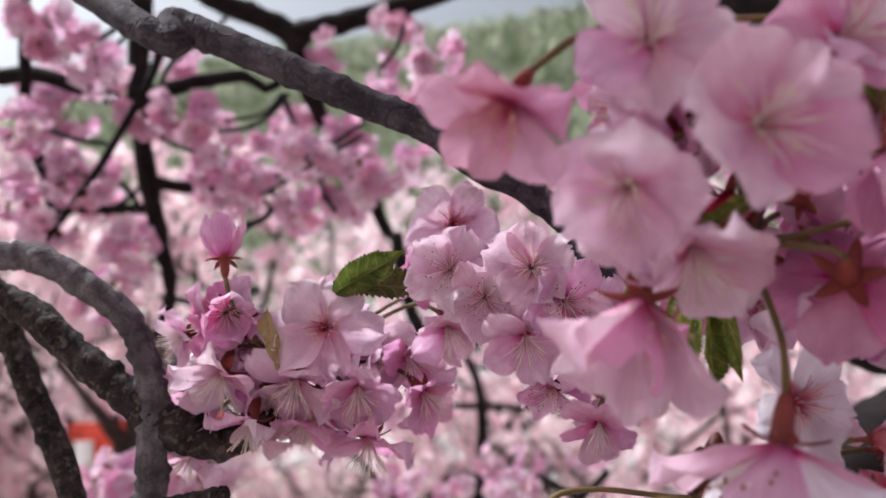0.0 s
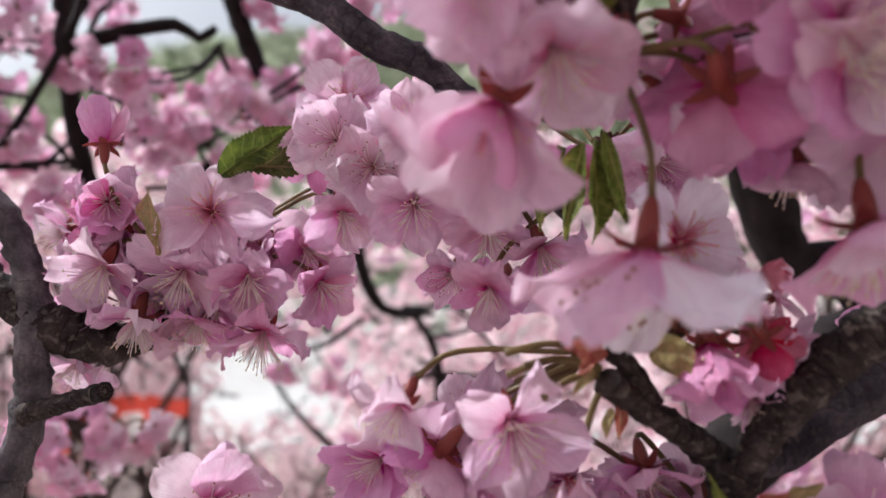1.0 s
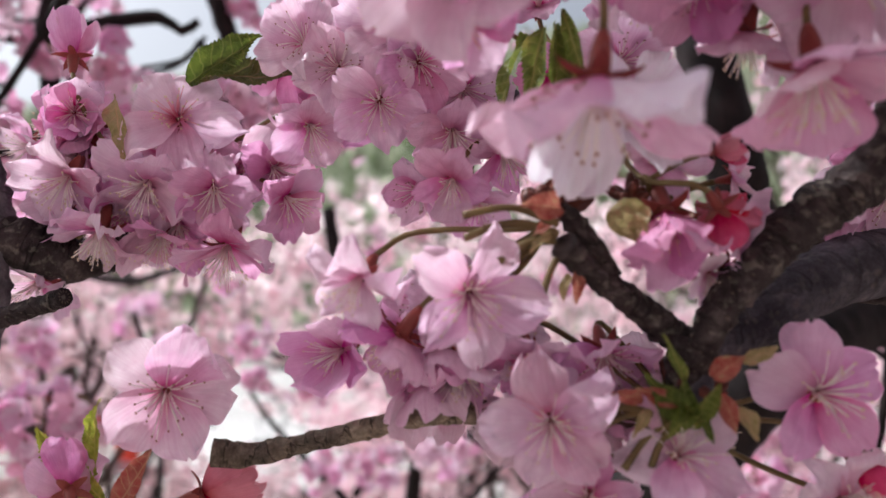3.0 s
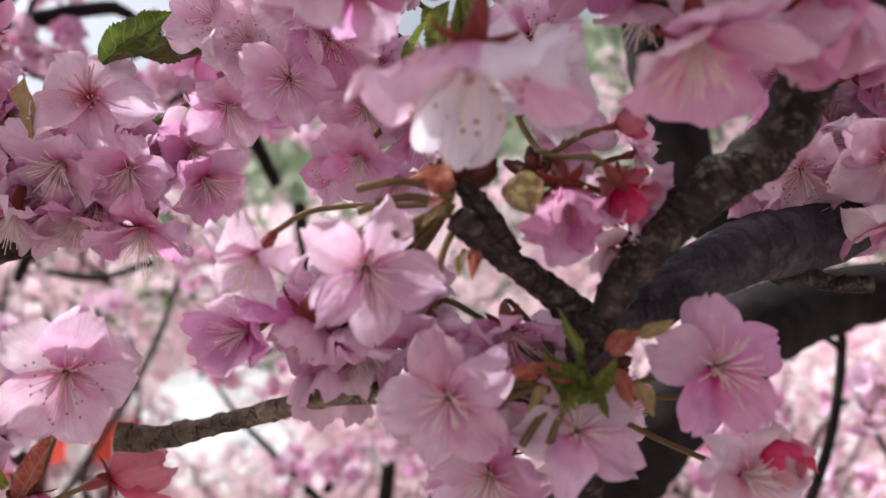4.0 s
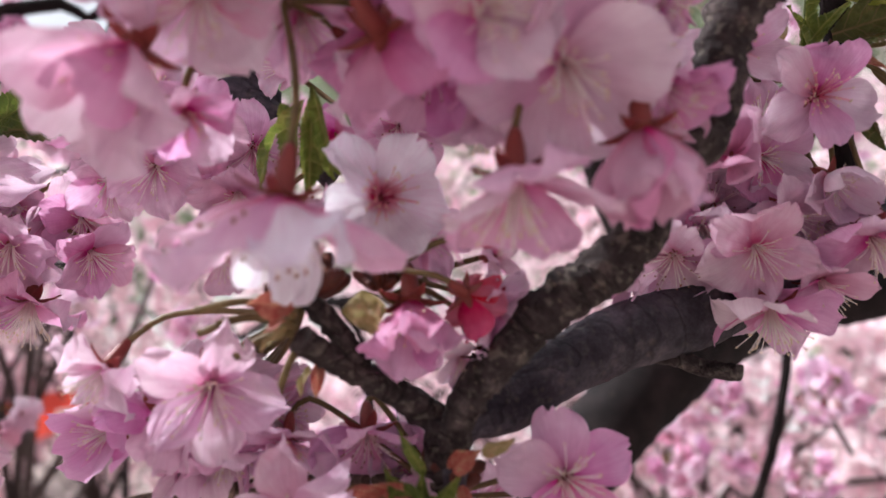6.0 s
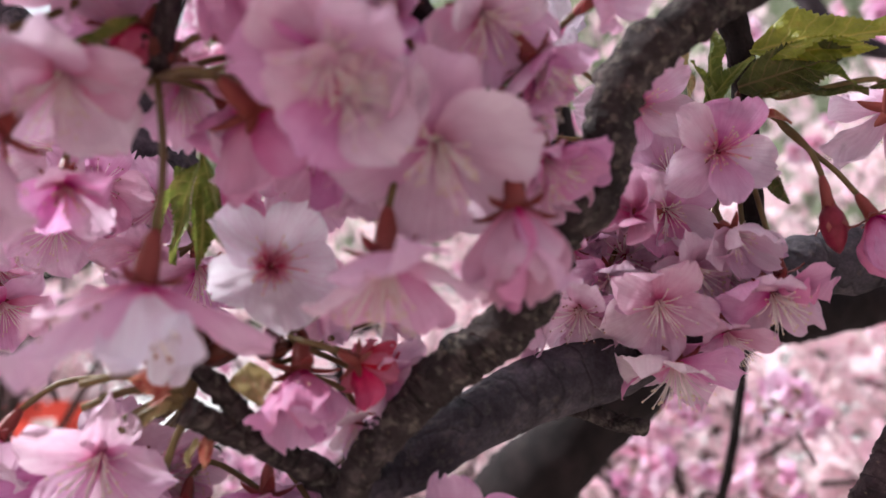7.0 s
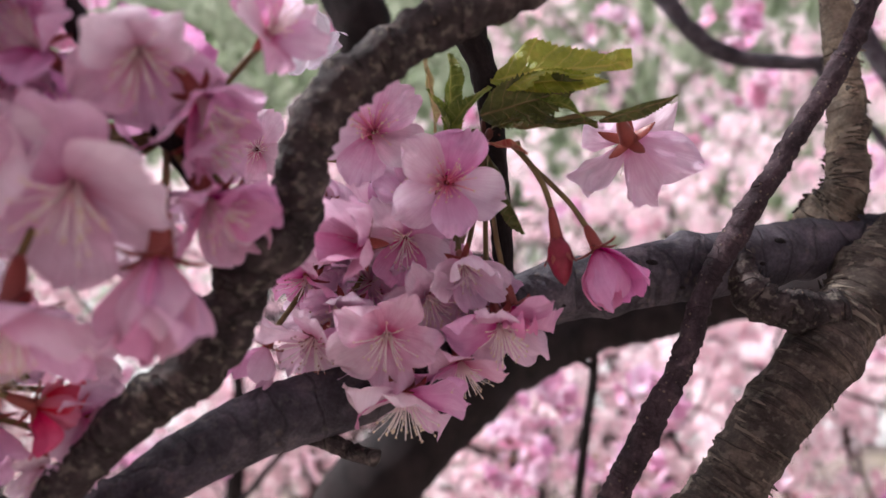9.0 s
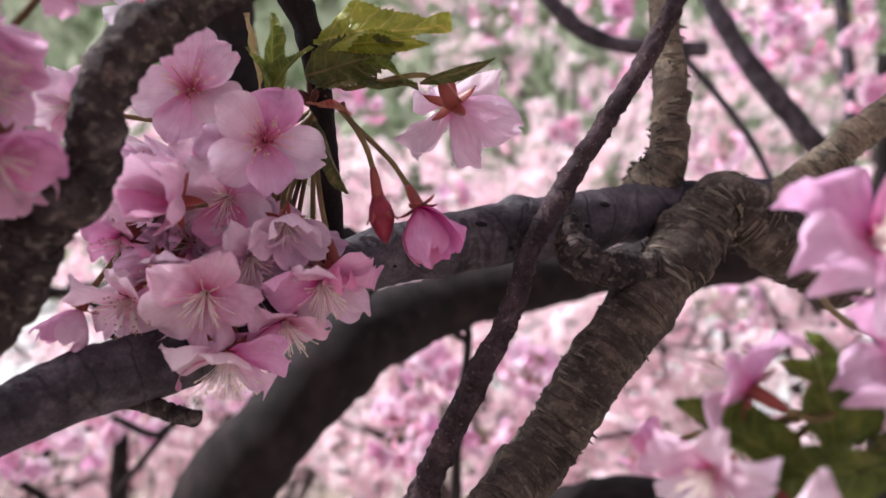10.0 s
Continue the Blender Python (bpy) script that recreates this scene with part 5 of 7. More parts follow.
branch("trunk", right_tree, [(1.2, 1.35, -0.03, 0.05), (1.18, 1.3, 0.6, 0.04), (1.1, 1.25, 1.1, 0.03), (1.05, 1.2, 1.5, 0.02), (1.0, 1.15, 1.9, 0.014)], BARK_DARK, "dark stem", step=0.02, sides=12, rough=0.1)
r1 = branch("branch", right_tree, [(0.2149, 0.6901, 1.3584, 0.0053), (0.2001, 0.5845, 1.4284, 0.004), (0.1955, 0.5312, 1.4894, 0.0033), (0.2012, 0.5305, 1.5354, 0.0031), (0.2012, 0.53, 1.5507, 0.0029)], BARK_DARK, "", step=0.01, sides=10, rough=0.12, knots=0.03, seed=61)
branch("branch", right_tree, [(0.2012, 0.5303, 1.54, 0.0026), (0.1861, 0.5278, 1.5487, 0.0018), (0.1671, 0.5249, 1.5544, 0.0013)], BARK_DARK, "", step=0.01, sides=10, rough=0.12, knots=0.03, seed=62)
# next four twigs wear the lighter grey bark as painted-in sunlight
branch("branch", right_tree, [(0.2643, 0.621, 1.841, 0.0077), (0.297, 0.6151, 1.7982, 0.0073), (0.3252, 0.6109, 1.7791, 0.0068), (0.3676, 0.6055, 1.7719, 0.0064), (0.4147, 0.5998, 1.7704, 0.006)], BARK_GREY, "", step=0.01, sides=10, rough=0.12, knots=0.03, seed=63)
branch("branch", right_tree, [(0.4657, 0.7302, 1.8843, 0.0078), (0.4994, 0.7229, 1.8154, 0.0093), (0.5446, 0.7146, 1.7521, 0.0109), (0.5898, 0.7068, 1.7003, 0.0103), (0.6522, 0.6967, 1.6427, 0.0093)], BARK_GREY, "", step=0.01, sides=10, rough=0.12, knots=0.03, seed=64)
branch("branch", right_tree, [(0.706, 0.8552, 1.9344, 0.0081), (0.7156, 0.8502, 1.8517, 0.0081), (0.7217, 0.8449, 1.7552, 0.0074), (0.7176, 0.8412, 1.6656, 0.0062)], BARK_GREY, "", step=0.01, sides=10, rough=0.12, knots=0.03, seed=65)
branch("branch", right_tree, [(0.4261, 0.6799, 1.7872, 0.0039), (0.463, 0.6735, 1.7442, 0.0036), (0.4946, 0.6677, 1.7013, 0.0034), (0.513, 0.6638, 1.6637, 0.0029)], BARK_GREY, "", step=0.01, sides=10, rough=0.12, knots=0.03, seed=66)
branch("branch", right_tree, [(0.2987, 0.7485, 1.4854, 0.0021), (0.3146, 0.752, 1.4479, 0.0021), (0.3358, 0.7564, 1.4105, 0.0021)], BARK_DARK, "", step=0.01, sides=10, rough=0.12, knots=0.03, seed=68)
branch("branch", right_tree, [(-0.1094, 0.7273, 1.4402, 0.0036), (-0.0669, 0.7214, 1.424, 0.0036), (-0.0401, 0.7195, 1.4507, 0.0031), (-0.1146, 0.7382, 1.3598, 0.0032)], BARK_DARK, "", step=0.01, sides=10, rough=0.12, knots=0.03, seed=69)
blossom((-0.1362, 0.1948, 1.633), (0.24, -0.97, 0.1), 0.0365, 4, "pale", (-0.1574, 0.2185, 1.6192), "ruffled", stamens=4, group="blossoms of the left cluster")
blossom((-0.1729, 0.1966, 1.654), (-0.25, 0.38, 0.89), 0.0246, 30, "pink", (-0.1574, 0.2185, 1.6192), "cupped", stamens=-1, group="blossoms of the left cluster")
blossom((-0.172, 0.1967, 1.6364), (0.49, -0.85, -0.17), 0.0264, 45, "pink", (-0.1574, 0.2185, 1.6192), "cupped", stamens=0, group="blossoms of the left cluster")
blossom((-0.1729, 0.1966, 1.6167), (0.01, -0.71, -0.7), 0.0334, 12, "pale", (-0.1574, 0.2185, 1.6192), "open", stamens=0, group="blossoms of the left cluster")
blossom((-0.148, 0.1997, 1.615), (0.13, -0.79, -0.59), 0.0359, 14, "pale", (-0.1574, 0.2185, 1.6192), "open", stamens=0, group="blossoms of the left cluster")
blossom((-0.1272, 0.2009, 1.6133), (0.29, -0.69, -0.67), 0.0303, 18, "pink", (-0.1574, 0.2185, 1.6192), "open", stamens=0, group="blossoms of the left cluster")
blossom((-0.0993, 0.2067, 1.6333), (0.46, -0.68, -0.57), 0.0279, 20, "pale", (-0.1574, 0.2185, 1.6192), "open", stamens=1, group="blossoms of the left cluster")
blossom((-0.1077, 0.2099, 1.6113), (0.7, -0.45, -0.56), 0.0284, 22, "pink", (-0.1574, 0.2185, 1.6192), "open", stamens=0, group="blossoms of the left cluster")
blossom((-0.1638, 0.2005, 1.6003), (-0.05, -0.33, -0.94), 0.0320, 16, "pale", (-0.1574, 0.2185, 1.6192), "open", stamens=0, group="blossoms of the left cluster")
blossom((-0.1252, 0.207, 1.5962), (0.17, -0.4, -0.9), 0.0373, 12, "pink", (-0.1574, 0.2185, 1.6192), "open", stamens=0, group="blossoms of the left cluster")
blossom((-0.1909, 0.2038, 1.6275), (-0.53, -0.75, -0.39), 0.0257, 20, "pale", (-0.1574, 0.2185, 1.6192), "open", stamens=0, group="blossoms of the left cluster")
blossom((-0.1498, 0.2119, 1.5999), (0.07, -0.39, -0.92), 0.0314, 15, "pink", (-0.1574, 0.2185, 1.6192), "open", stamens=0, group="blossoms of the left cluster")
blossom((-0.1148, 0.2167, 1.622), (0.63, -0.56, -0.53), 0.0276, 20, "deep", (-0.1574, 0.2185, 1.6192), "open", stamens=0, group="blossoms of the left cluster")
blossom((-0.1395, 0.2193, 1.6258), (0.4, -0.83, -0.38), 0.0283, 20, "pink", (-0.1574, 0.2185, 1.6192), "open", stamens=0, group="blossoms of the left cluster")
blossom((-0.1687, 0.2166, 1.6258), (0.02, -0.92, -0.39), 0.0305, 20, "pink", (-0.1574, 0.2185, 1.6192), "open", stamens=0, group="blossoms of the left cluster")
blossom((-0.1931, 0.2126, 1.5839), (-0.02, -0.65, -0.76), 0.0286, 25, "pale", (-0.1574, 0.2185, 1.6192), "open", stamens=0, group="blossoms of the left cluster")
blossom((-0.097, 0.2208, 1.6423), (0.78, -0.56, -0.27), 0.0277, 20, "deep", (-0.1574, 0.2185, 1.6192), "open", stamens=0, group="blossoms of the left cluster")
blossom((-0.098, 0.2068, 1.6668), (0.44, -0.9, 0), 0.0318, 12, "pale", (-0.1114, 0.2294, 1.6497), "open", stamens=3, group="blossoms of the left cluster")
blossom((-0.1087, 0.2105, 1.6547), (0.4, -0.74, -0.53), 0.0246, 25, "deep", (-0.1114, 0.2294, 1.6497), "cupped", stamens=-1, group="blossoms of the left cluster")
blossom((-0.0973, 0.2183, 1.6548), (0.5, -0.57, -0.65), 0.0306, 22, "pink", (-0.1114, 0.2294, 1.6497), "open", stamens=1, group="blossoms of the left cluster")
blossom((-0.0871, 0.2258, 1.6446), (0.59, -0.52, -0.62), 0.0332, 22, "pink", (-0.1114, 0.2294, 1.6497), "open", stamens=1, group="blossoms of the left cluster")
blossom((-0.065, 0.2126, 1.6147), (-0.14, -0.66, -0.74), 0.0258, 15, "pink", (-0.0535, 0.2204, 1.6305), "open", stamens=2, group="blossoms of the left cluster")
blossom((-0.0481, 0.2156, 1.6111), (0.21, -0.55, -0.81), 0.0275, 15, "pink", (-0.0501, 0.2211, 1.6304), "open", stamens=2, group="blossoms of the left cluster")
blossom((-0.122, 0.1668, 1.5566), (0.38, -0.91, -0.18), 0.0359, 14, "pale", (-0.1416, 0.18, 1.5195), "open", stamens=2, group="", label="large pale pink cherry blossom low on a twig")
blossom((-0.1479, 0.1672, 1.5296), (-0.59, 0.72, 0.37), 0.0245, 20, "deep", (-0.1416, 0.18, 1.5195), "cupped", stamens=-1, group="")
blossom((-0.1179, 0.1803, 1.5273), (0.91, 0.25, 0.34), 0.0257, 35, "red", (-0.1416, 0.18, 1.5195), "cupped", stamens=-1, group="", label="coral pink cherry blossom half open")
blossom((-0.1399, 0.1823, 1.522), (0.24, -0.43, -0.87), 0.0201, 40, "deep", (-0.1416, 0.18, 1.5195), "cupped", stamens=-1, group="")
blossom((-0.0433, 0.1538, 1.5826), (0.26, -0.92, -0.3), 0.0352, 26, "pale", (-0.0251, 0.1621, 1.601), "narrow", stamens=0, group="blossoms round the fork")
blossom((-0.0687, 0.1552, 1.5856), (-0.32, -0.61, -0.72), 0.0266, 22, "pale", (-0.0251, 0.1621, 1.601), "ruffled", stamens=1, group="blossoms round the fork")
blossom((-0.0609, 0.1662, 1.5723), (-0.6, 0.22, -0.77), 0.0301, 18, "pink", (-0.0251, 0.1621, 1.601), "open", stamens=0, group="blossoms round the fork")
blossom((-0.0471, 0.1694, 1.5653), (0.18, -0.1, -0.98), 0.0261, 18, "pink", (-0.0251, 0.1621, 1.601), "open", stamens=0, group="blossoms round the fork")
blossom((-0.0306, 0.1666, 1.5675), (0.09, -0.61, -0.78), 0.0240, 16, "pink", (0.0062, 0.1722, 1.5564), "open", stamens=3, group="blossoms round the fork")
blossom((-0.0125, 0.1712, 1.5687), (0.17, -0.66, -0.73), 0.0284, 14, "pink", (0.0062, 0.1722, 1.5564), "open", stamens=2, group="blossoms round the fork")
blossom((-0.0249, 0.1554, 1.5545), (0.03, -0.99, -0.14), 0.0304, 16, "pale", (0.0062, 0.1722, 1.5564), "ruffled", stamens=0, group="blossoms round the fork")
blossom((0.0028, 0.1596, 1.5472), (0.13, -0.9, 0.42), 0.0285, 14, "pale", (0.0062, 0.1722, 1.5564), "ruffled", stamens=0, group="blossoms round the fork")
blossom((0.0336, 0.1657, 1.5612), (0.22, -0.97, 0.09), 0.0329, 6, "pink", (0.0062, 0.1722, 1.5564), "open", stamens=0, group="blossoms round the fork")
blossom((0.0458, 0.1763, 1.5442), (0.65, -0.47, -0.59), 0.0198, 45, "red", (0.0062, 0.1722, 1.5564), "cupped", stamens=-1, group="blossoms round the fork")
blossom((0.0408, 0.1717, 1.5366), (0.4, -0.91, -0.03), 0.0296, 14, "pale", (0.0062, 0.1722, 1.5564), "open", stamens=0, group="blossoms round the fork")
blossom((-0.0162, 0.1645, 1.536), (-0.07, -0.97, -0.24), 0.0285, 14, "pink", (0.0062, 0.1722, 1.5564), "open", stamens=0, group="blossoms round the fork")
blossom((-0.0066, 0.1585, 1.6234), (0.43, -0.89, 0.15), 0.0310, 14, "white", (-0.0040, 0.1606, 1.6093), "broad", stamens=3, group="blossoms round the fork")
blossom((-0.0001, 0.1585, 1.6008), (0.13, -0.54, -0.83), 0.0330, 56, "deep/pink", (-0.0040, 0.1606, 1.6093), "broad", stamens=4, group="blossoms round the fork")
blossom((0.0113, 0.1627, 1.6150), (0.98, -0.16, 0.14), 0.0115, 52, "red", (-0.0040, 0.1606, 1.6093), "cupped", stamens=1, group="blossoms round the fork")
blossom((0.0116, 0.1601, 1.6025), (0.52, 0.71, -0.48), 0.0210, 42, "red", (-0.0040, 0.1606, 1.6093), "curled", stamens=-1, group="blossoms round the fork")
blossom((0.0007, 0.1733, 1.6148), (0.34, -0.94, 0.07), 0.0240, 15, "pale", (-0.0040, 0.1606, 1.6093), "open", stamens=0, group="blossoms round the fork")
blossom((0.0152, 0.1702, 1.5892), (0.44, -0.53, -0.73), 0.0190, 25, "pale", (-0.0040, 0.1606, 1.6093), "open", stamens=1, group="blossoms round the fork")
blossom((0.0185, 0.1693, 1.5981), (0.57, -0.77, -0.28), 0.0215, 18, "pale", (-0.0040, 0.1606, 1.6093), "broad", stamens=-1, group="blossoms round the fork")
blossom((0.0106, 0.1656, 1.5873), (0.22, -0.68, -0.7), 0.0167, 20, "pale", (-0.0072, 0.1604, 1.6032), "open", stamens=0, group="blossoms round the fork")
blossom((0.0177, 0.1721, 1.6105), (0.85, -0.52, 0.11), 0.0160, 15, "pale", (-0.0072, 0.1604, 1.6032), "open", stamens=-1, group="blossoms round the fork")
blossom((-0.0106, 0.1975, 1.658), (0.47, -0.86, 0.2), 0.0189, 18, "pale", (-0.0199, 0.1964, 1.6494), "open", stamens=1, group="blossoms round the fork")
blossom((-0.0067, 0.1984, 1.6463), (0.61, -0.79, 0.1), 0.0204, 18, "pale", (-0.0199, 0.1964, 1.6494), "open", stamens=1, group="blossoms round the fork")
blossom((-0.029, 0.1997, 1.6652), (-0.02, -0.91, 0.41), 0.0193, 18, "deep", (-0.0199, 0.1964, 1.6494), "open", stamens=1, group="blossoms round the fork")
blossom((-0.0417, 0.198, 1.6619), (-0.31, -0.94, 0.12), 0.0193, 18, "pale", (-0.0199, 0.1964, 1.6494), "open", stamens=1, group="blossoms round the fork")
blossom((-0.0077, 0.1884, 1.6446), (0.32, -0.85, -0.41), 0.0278, 14, "pale", (-0.024, 0.2011, 1.65), "open", stamens=2, group="blossoms round the fork")
blossom((-0.0083, 0.1934, 1.6435), (0.47, -0.87, 0.14), 0.0224, 18, "pale", (-0.0247, 0.197, 1.6393), "open", stamens=2, group="blossoms round the fork")
blossom((-0.0263, 0.1938, 1.643), (-0.21, -0.89, -0.41), 0.0196, 18, "deep", (-0.0247, 0.197, 1.6393), "open", stamens=-1, group="blossoms round the fork")
blossom((-0.0505, 0.1777, 1.6116), (-0.02, -0.82, -0.58), 0.0218, 18, "pink", (-0.0199, 0.1964, 1.6494), "open", stamens=1, group="blossoms round the fork")
# white petals among the pale ones paint in those that catch the light
blossom((-0.017, 0.1229, 1.6217), (-0.13, -0.2, -0.97), 0.0490, 24, "pale/white", (-0.0215, 0.1372, 1.662), "narrow", stamens=2, group="blossoms hanging near the lens")
blossom((-0.0433, 0.1217, 1.648), (-0.16, -0.6, -0.78), 0.0463, 44, "pale/pale/pink", (-0.0215, 0.1372, 1.662), "narrow", stamens=4, group="blossoms hanging near the lens")
blossom((-0.033, 0.1257, 1.6586), (0.11, -0.59, -0.8), 0.0321, 20, "pale", (-0.0215, 0.1372, 1.662), "broad", stamens=0, group="blossoms hanging near the lens")
blossom((-0.002, 0.1345, 1.6533), (0.32, 0.85, -0.41), 0.0345, 16, "deep", (-0.0215, 0.1372, 1.662), "broad", stamens=-1, group="blossoms hanging near the lens")
blossom((0.0153, 0.1241, 1.6598), (0.25, -0.83, -0.5), 0.0314, 14, "pale/pink", (-0.0215, 0.1372, 1.662), "broad", stamens=0, group="blossoms hanging near the lens")
blossom((-0.0436, 0.1422, 1.6406), (0.29, -0.46, -0.84), 0.0228, 20, "pink", (-0.0215, 0.1372, 1.662), "broad", stamens=4, group="blossoms hanging near the lens")
blossom((0.0321, 0.1386, 1.6476), (0.20, -0.75, -0.63), 0.0400, 16, "pale/pale/pink", (0.0385, 0.1636, 1.6608), "broad", stamens=1, group="blossoms hanging near the lens")
blossom((0.0233, 0.1335, 1.6258), (0.01, -0.33, -0.94), 0.0370, 24, "pink/pale", (0.0385, 0.1636, 1.6608), "broad", stamens=1, group="blossoms hanging near the lens")
blossom((0.0468, 0.1390, 1.6343), (0.06, -0.42, -0.90), 0.0350, 68, "deep/pink/pale", (0.0385, 0.1636, 1.6608), "broad", stamens=-1, group="blossoms hanging near the lens")
blossom((0.0519, 0.1511, 1.6451), (0.6, -0.29, -0.74), 0.0260, 24, "pink", (0.0385, 0.1636, 1.6608), "broad", stamens=0, group="blossoms hanging near the lens")
blossom((0.0407, 0.1464, 1.673), (0.34, -0.66, -0.67), 0.0307, 18, "pale", (0.0385, 0.1636, 1.6608), "broad", stamens=0, group="blossoms hanging near the lens")
blossom((0.0502, 0.1504, 1.6649), (0.61, -0.02, -0.79), 0.0269, 28, "pink", (0.0385, 0.1636, 1.6608), "broad", stamens=1, group="blossoms hanging near the lens")
blossom((0.0631, 0.1551, 1.6781), (0.61, -0.75, 0.28), 0.0218, 18, "pale/pink", (0.0385, 0.1636, 1.6608), "broad", stamens=1, group="blossoms hanging near the lens")
blossom((0.0239, 0.1426, 1.6724), (-0.2, -0.87, 0.45), 0.0237, 20, "pink", (0.0385, 0.1636, 1.6608), "broad", stamens=1, group="blossoms hanging near the lens")
blossom((0.008, 0.1434, 1.6754), (-0.06, -0.89, 0.46), 0.0241, 20, "pink", (0.0385, 0.1636, 1.6608), "broad", stamens=1, group="blossoms hanging near the lens")
blossom((0.0548, 0.156, 1.6452), (0.57, -0.49, -0.66), 0.0198, 25, "deep", (0.0385, 0.1636, 1.6608), "cupped", stamens=-1, group="blossoms hanging near the lens")
blossom((-0.0245, 0.1382, 1.6706), (-0.28, -0.34, -0.9), 0.0162, 60, "red", (-0.0215, 0.1372, 1.662), "cupped", stamens=-1, group="blossoms hanging near the lens")
blossom((-0.0673, 0.1025, 1.6834), (-0.35, -0.54, -0.77), 0.0312, 24, "deep", (-0.0042, 0.1303, 1.7109), "broad", stamens=4, group="blossoms hanging near the lens")
blossom((-0.0253, 0.1042, 1.6786), (0.2, -0.98, -0.04), 0.0331, 14, "pale/pale/pink", (-0.0042, 0.1303, 1.7109), "broad", stamens=0, group="blossoms hanging near the lens")
blossom((-0.0462, 0.1089, 1.6692), (-0.25, -0.87, -0.42), 0.0298, 16, "pale", (-0.0042, 0.1303, 1.7109), "broad", stamens=0, group="blossoms hanging near the lens")
blossom((0.0021, 0.1233, 1.6776), (0.08, -0.35, -0.93), 0.0259, 45, "pink", (-0.0042, 0.1303, 1.7109), "cupped", stamens=-1, group="blossoms hanging near the lens")
blossom((-0.0434, 0.1075, 1.6948), (0.07, -0.97, 0.25), 0.0312, 14, "pale/pink", (-0.0042, 0.1303, 1.7109), "broad", stamens=0, group="blossoms hanging near the lens")
blossom((-0.0078, 0.1215, 1.6975), (0.44, -0.85, 0.28), 0.0298, 14, "pink", (-0.0042, 0.1303, 1.7109), "broad", stamens=0, group="blossoms hanging near the lens")
blossom((0.0179, 0.1276, 1.6536), (0.49, -0.84, -0.23), 0.0298, 16, "pale/pale/pink", (-0.0042, 0.1303, 1.7109), "broad", stamens=0, group="blossoms hanging near the lens")
blossom((-0.0451, 0.1191, 1.6642), (-0.22, -0.9, -0.37), 0.0253, 16, "pale", (-0.0042, 0.1303, 1.7109), "broad", stamens=1, group="blossoms hanging near the lens")
blossom((0.0979, 0.1959, 1.6509), (0.09, -0.99, 0.08), 0.0299, 8, "pale/pink", (0.1097, 0.2158, 1.6631), "open", stamens=3, group="blossoms of the right cluster")
blossom((0.0789, 0.2023, 1.6646), (-0.05, -0.98, 0.19), 0.0319, 10, "pale", (0.1097, 0.2158, 1.6631), "open", stamens=4, group="blossoms of the right cluster")
blossom((0.0766, 0.1932, 1.6358), (-0.28, -0.95, 0.14), 0.0300, 52, "deep/pale/pink", (0.1097, 0.2158, 1.6631), "cupped", stamens=-1, group="blossoms of the right cluster")
blossom((0.067, 0.2016, 1.6445), (-0.7, -0.71, 0.02), 0.0193, 35, "pale", (0.1097, 0.2158, 1.6631), "cupped", stamens=1, group="blossoms of the right cluster")
blossom((0.0611, 0.203, 1.6266), (-0.26, -0.56, -0.79), 0.0240, 20, "pink", (0.1097, 0.2158, 1.6631), "open", stamens=2, group="blossoms of the right cluster")
blossom((0.0634, 0.1985, 1.6107), (-0.1, -0.8, -0.59), 0.0279, 12, "pale/pink", (0.1097, 0.2158, 1.6631), "open", stamens=2, group="blossoms of the right cluster")
blossom((0.0828, 0.1947, 1.6128), (0.01, -0.92, -0.4), 0.0295, 14, "pale", (0.1097, 0.2158, 1.6631), "open", stamens=0, group="blossoms of the right cluster")
blossom((0.1023, 0.1995, 1.6305), (0.19, -0.87, -0.46), 0.0220, 30, "pale", (0.1097, 0.2158, 1.6631), "cupped", stamens=0, group="blossoms of the right cluster")
blossom((0.1117, 0.197, 1.6147), (0.17, -0.77, -0.62), 0.0291, 16, "pink", (0.1097, 0.2158, 1.6631), "open", stamens=0, group="blossoms of the right cluster")
blossom((0.0876, 0.1983, 1.5967), (0, -0.42, -0.91), 0.0331, 10, "pale/pink", (0.1097, 0.2158, 1.6631), "open", stamens=0, group="blossoms of the right cluster")
blossom((0.0507, 0.2004, 1.6082), (-0.39, -0.25, -0.89), 0.0193, 35, "pink", (0.1097, 0.2158, 1.6631), "cupped", stamens=1, group="blossoms of the right cluster")
blossom((0.1016, 0.2028, 1.6041), (0.23, -0.48, -0.85), 0.0270, 14, "pink", (0.1097, 0.2158, 1.6631), "open", stamens=0, group="blossoms of the right cluster")
blossom((0.1149, 0.2003, 1.6194), (0.23, -0.19, -0.95), 0.0259, 30, "deep", (0.1097, 0.2158, 1.6631), "ruffled", stamens=1, group="blossoms of the right cluster")
blossom((0.0715, 0.2025, 1.6184), (-0.13, -0.84, -0.53), 0.0263, 20, "pale", (0.1097, 0.2158, 1.6631), "open", stamens=1, group="blossoms of the right cluster")
blossom((0.0932, 0.2030, 1.6215), (0.15, -0.84, -0.53), 0.0264, 20, "pale", (0.1097, 0.2158, 1.6631), "open", stamens=1, group="blossoms of the right cluster")
blossom((0.0869, 0.2055, 1.637), (0.01, -0.97, -0.25), 0.0275, 20, "pale/pink", (0.1097, 0.2158, 1.6631), "open", stamens=1, group="blossoms of the right cluster")
blossom((0.0599, 0.2284, 1.6922), (-0.25, -0.88, 0.41), 0.0218, 18, "white", (0.1097, 0.2158, 1.6631), "open", stamens=-1, group="blossoms of the right cluster")
blossom((0.0454, 0.2121, 1.6612), (0.13, -0.99, -0.09), 0.0235, 14, "pale", (0.1097, 0.2158, 1.6631), "open", stamens=1, group="blossoms of the right cluster")
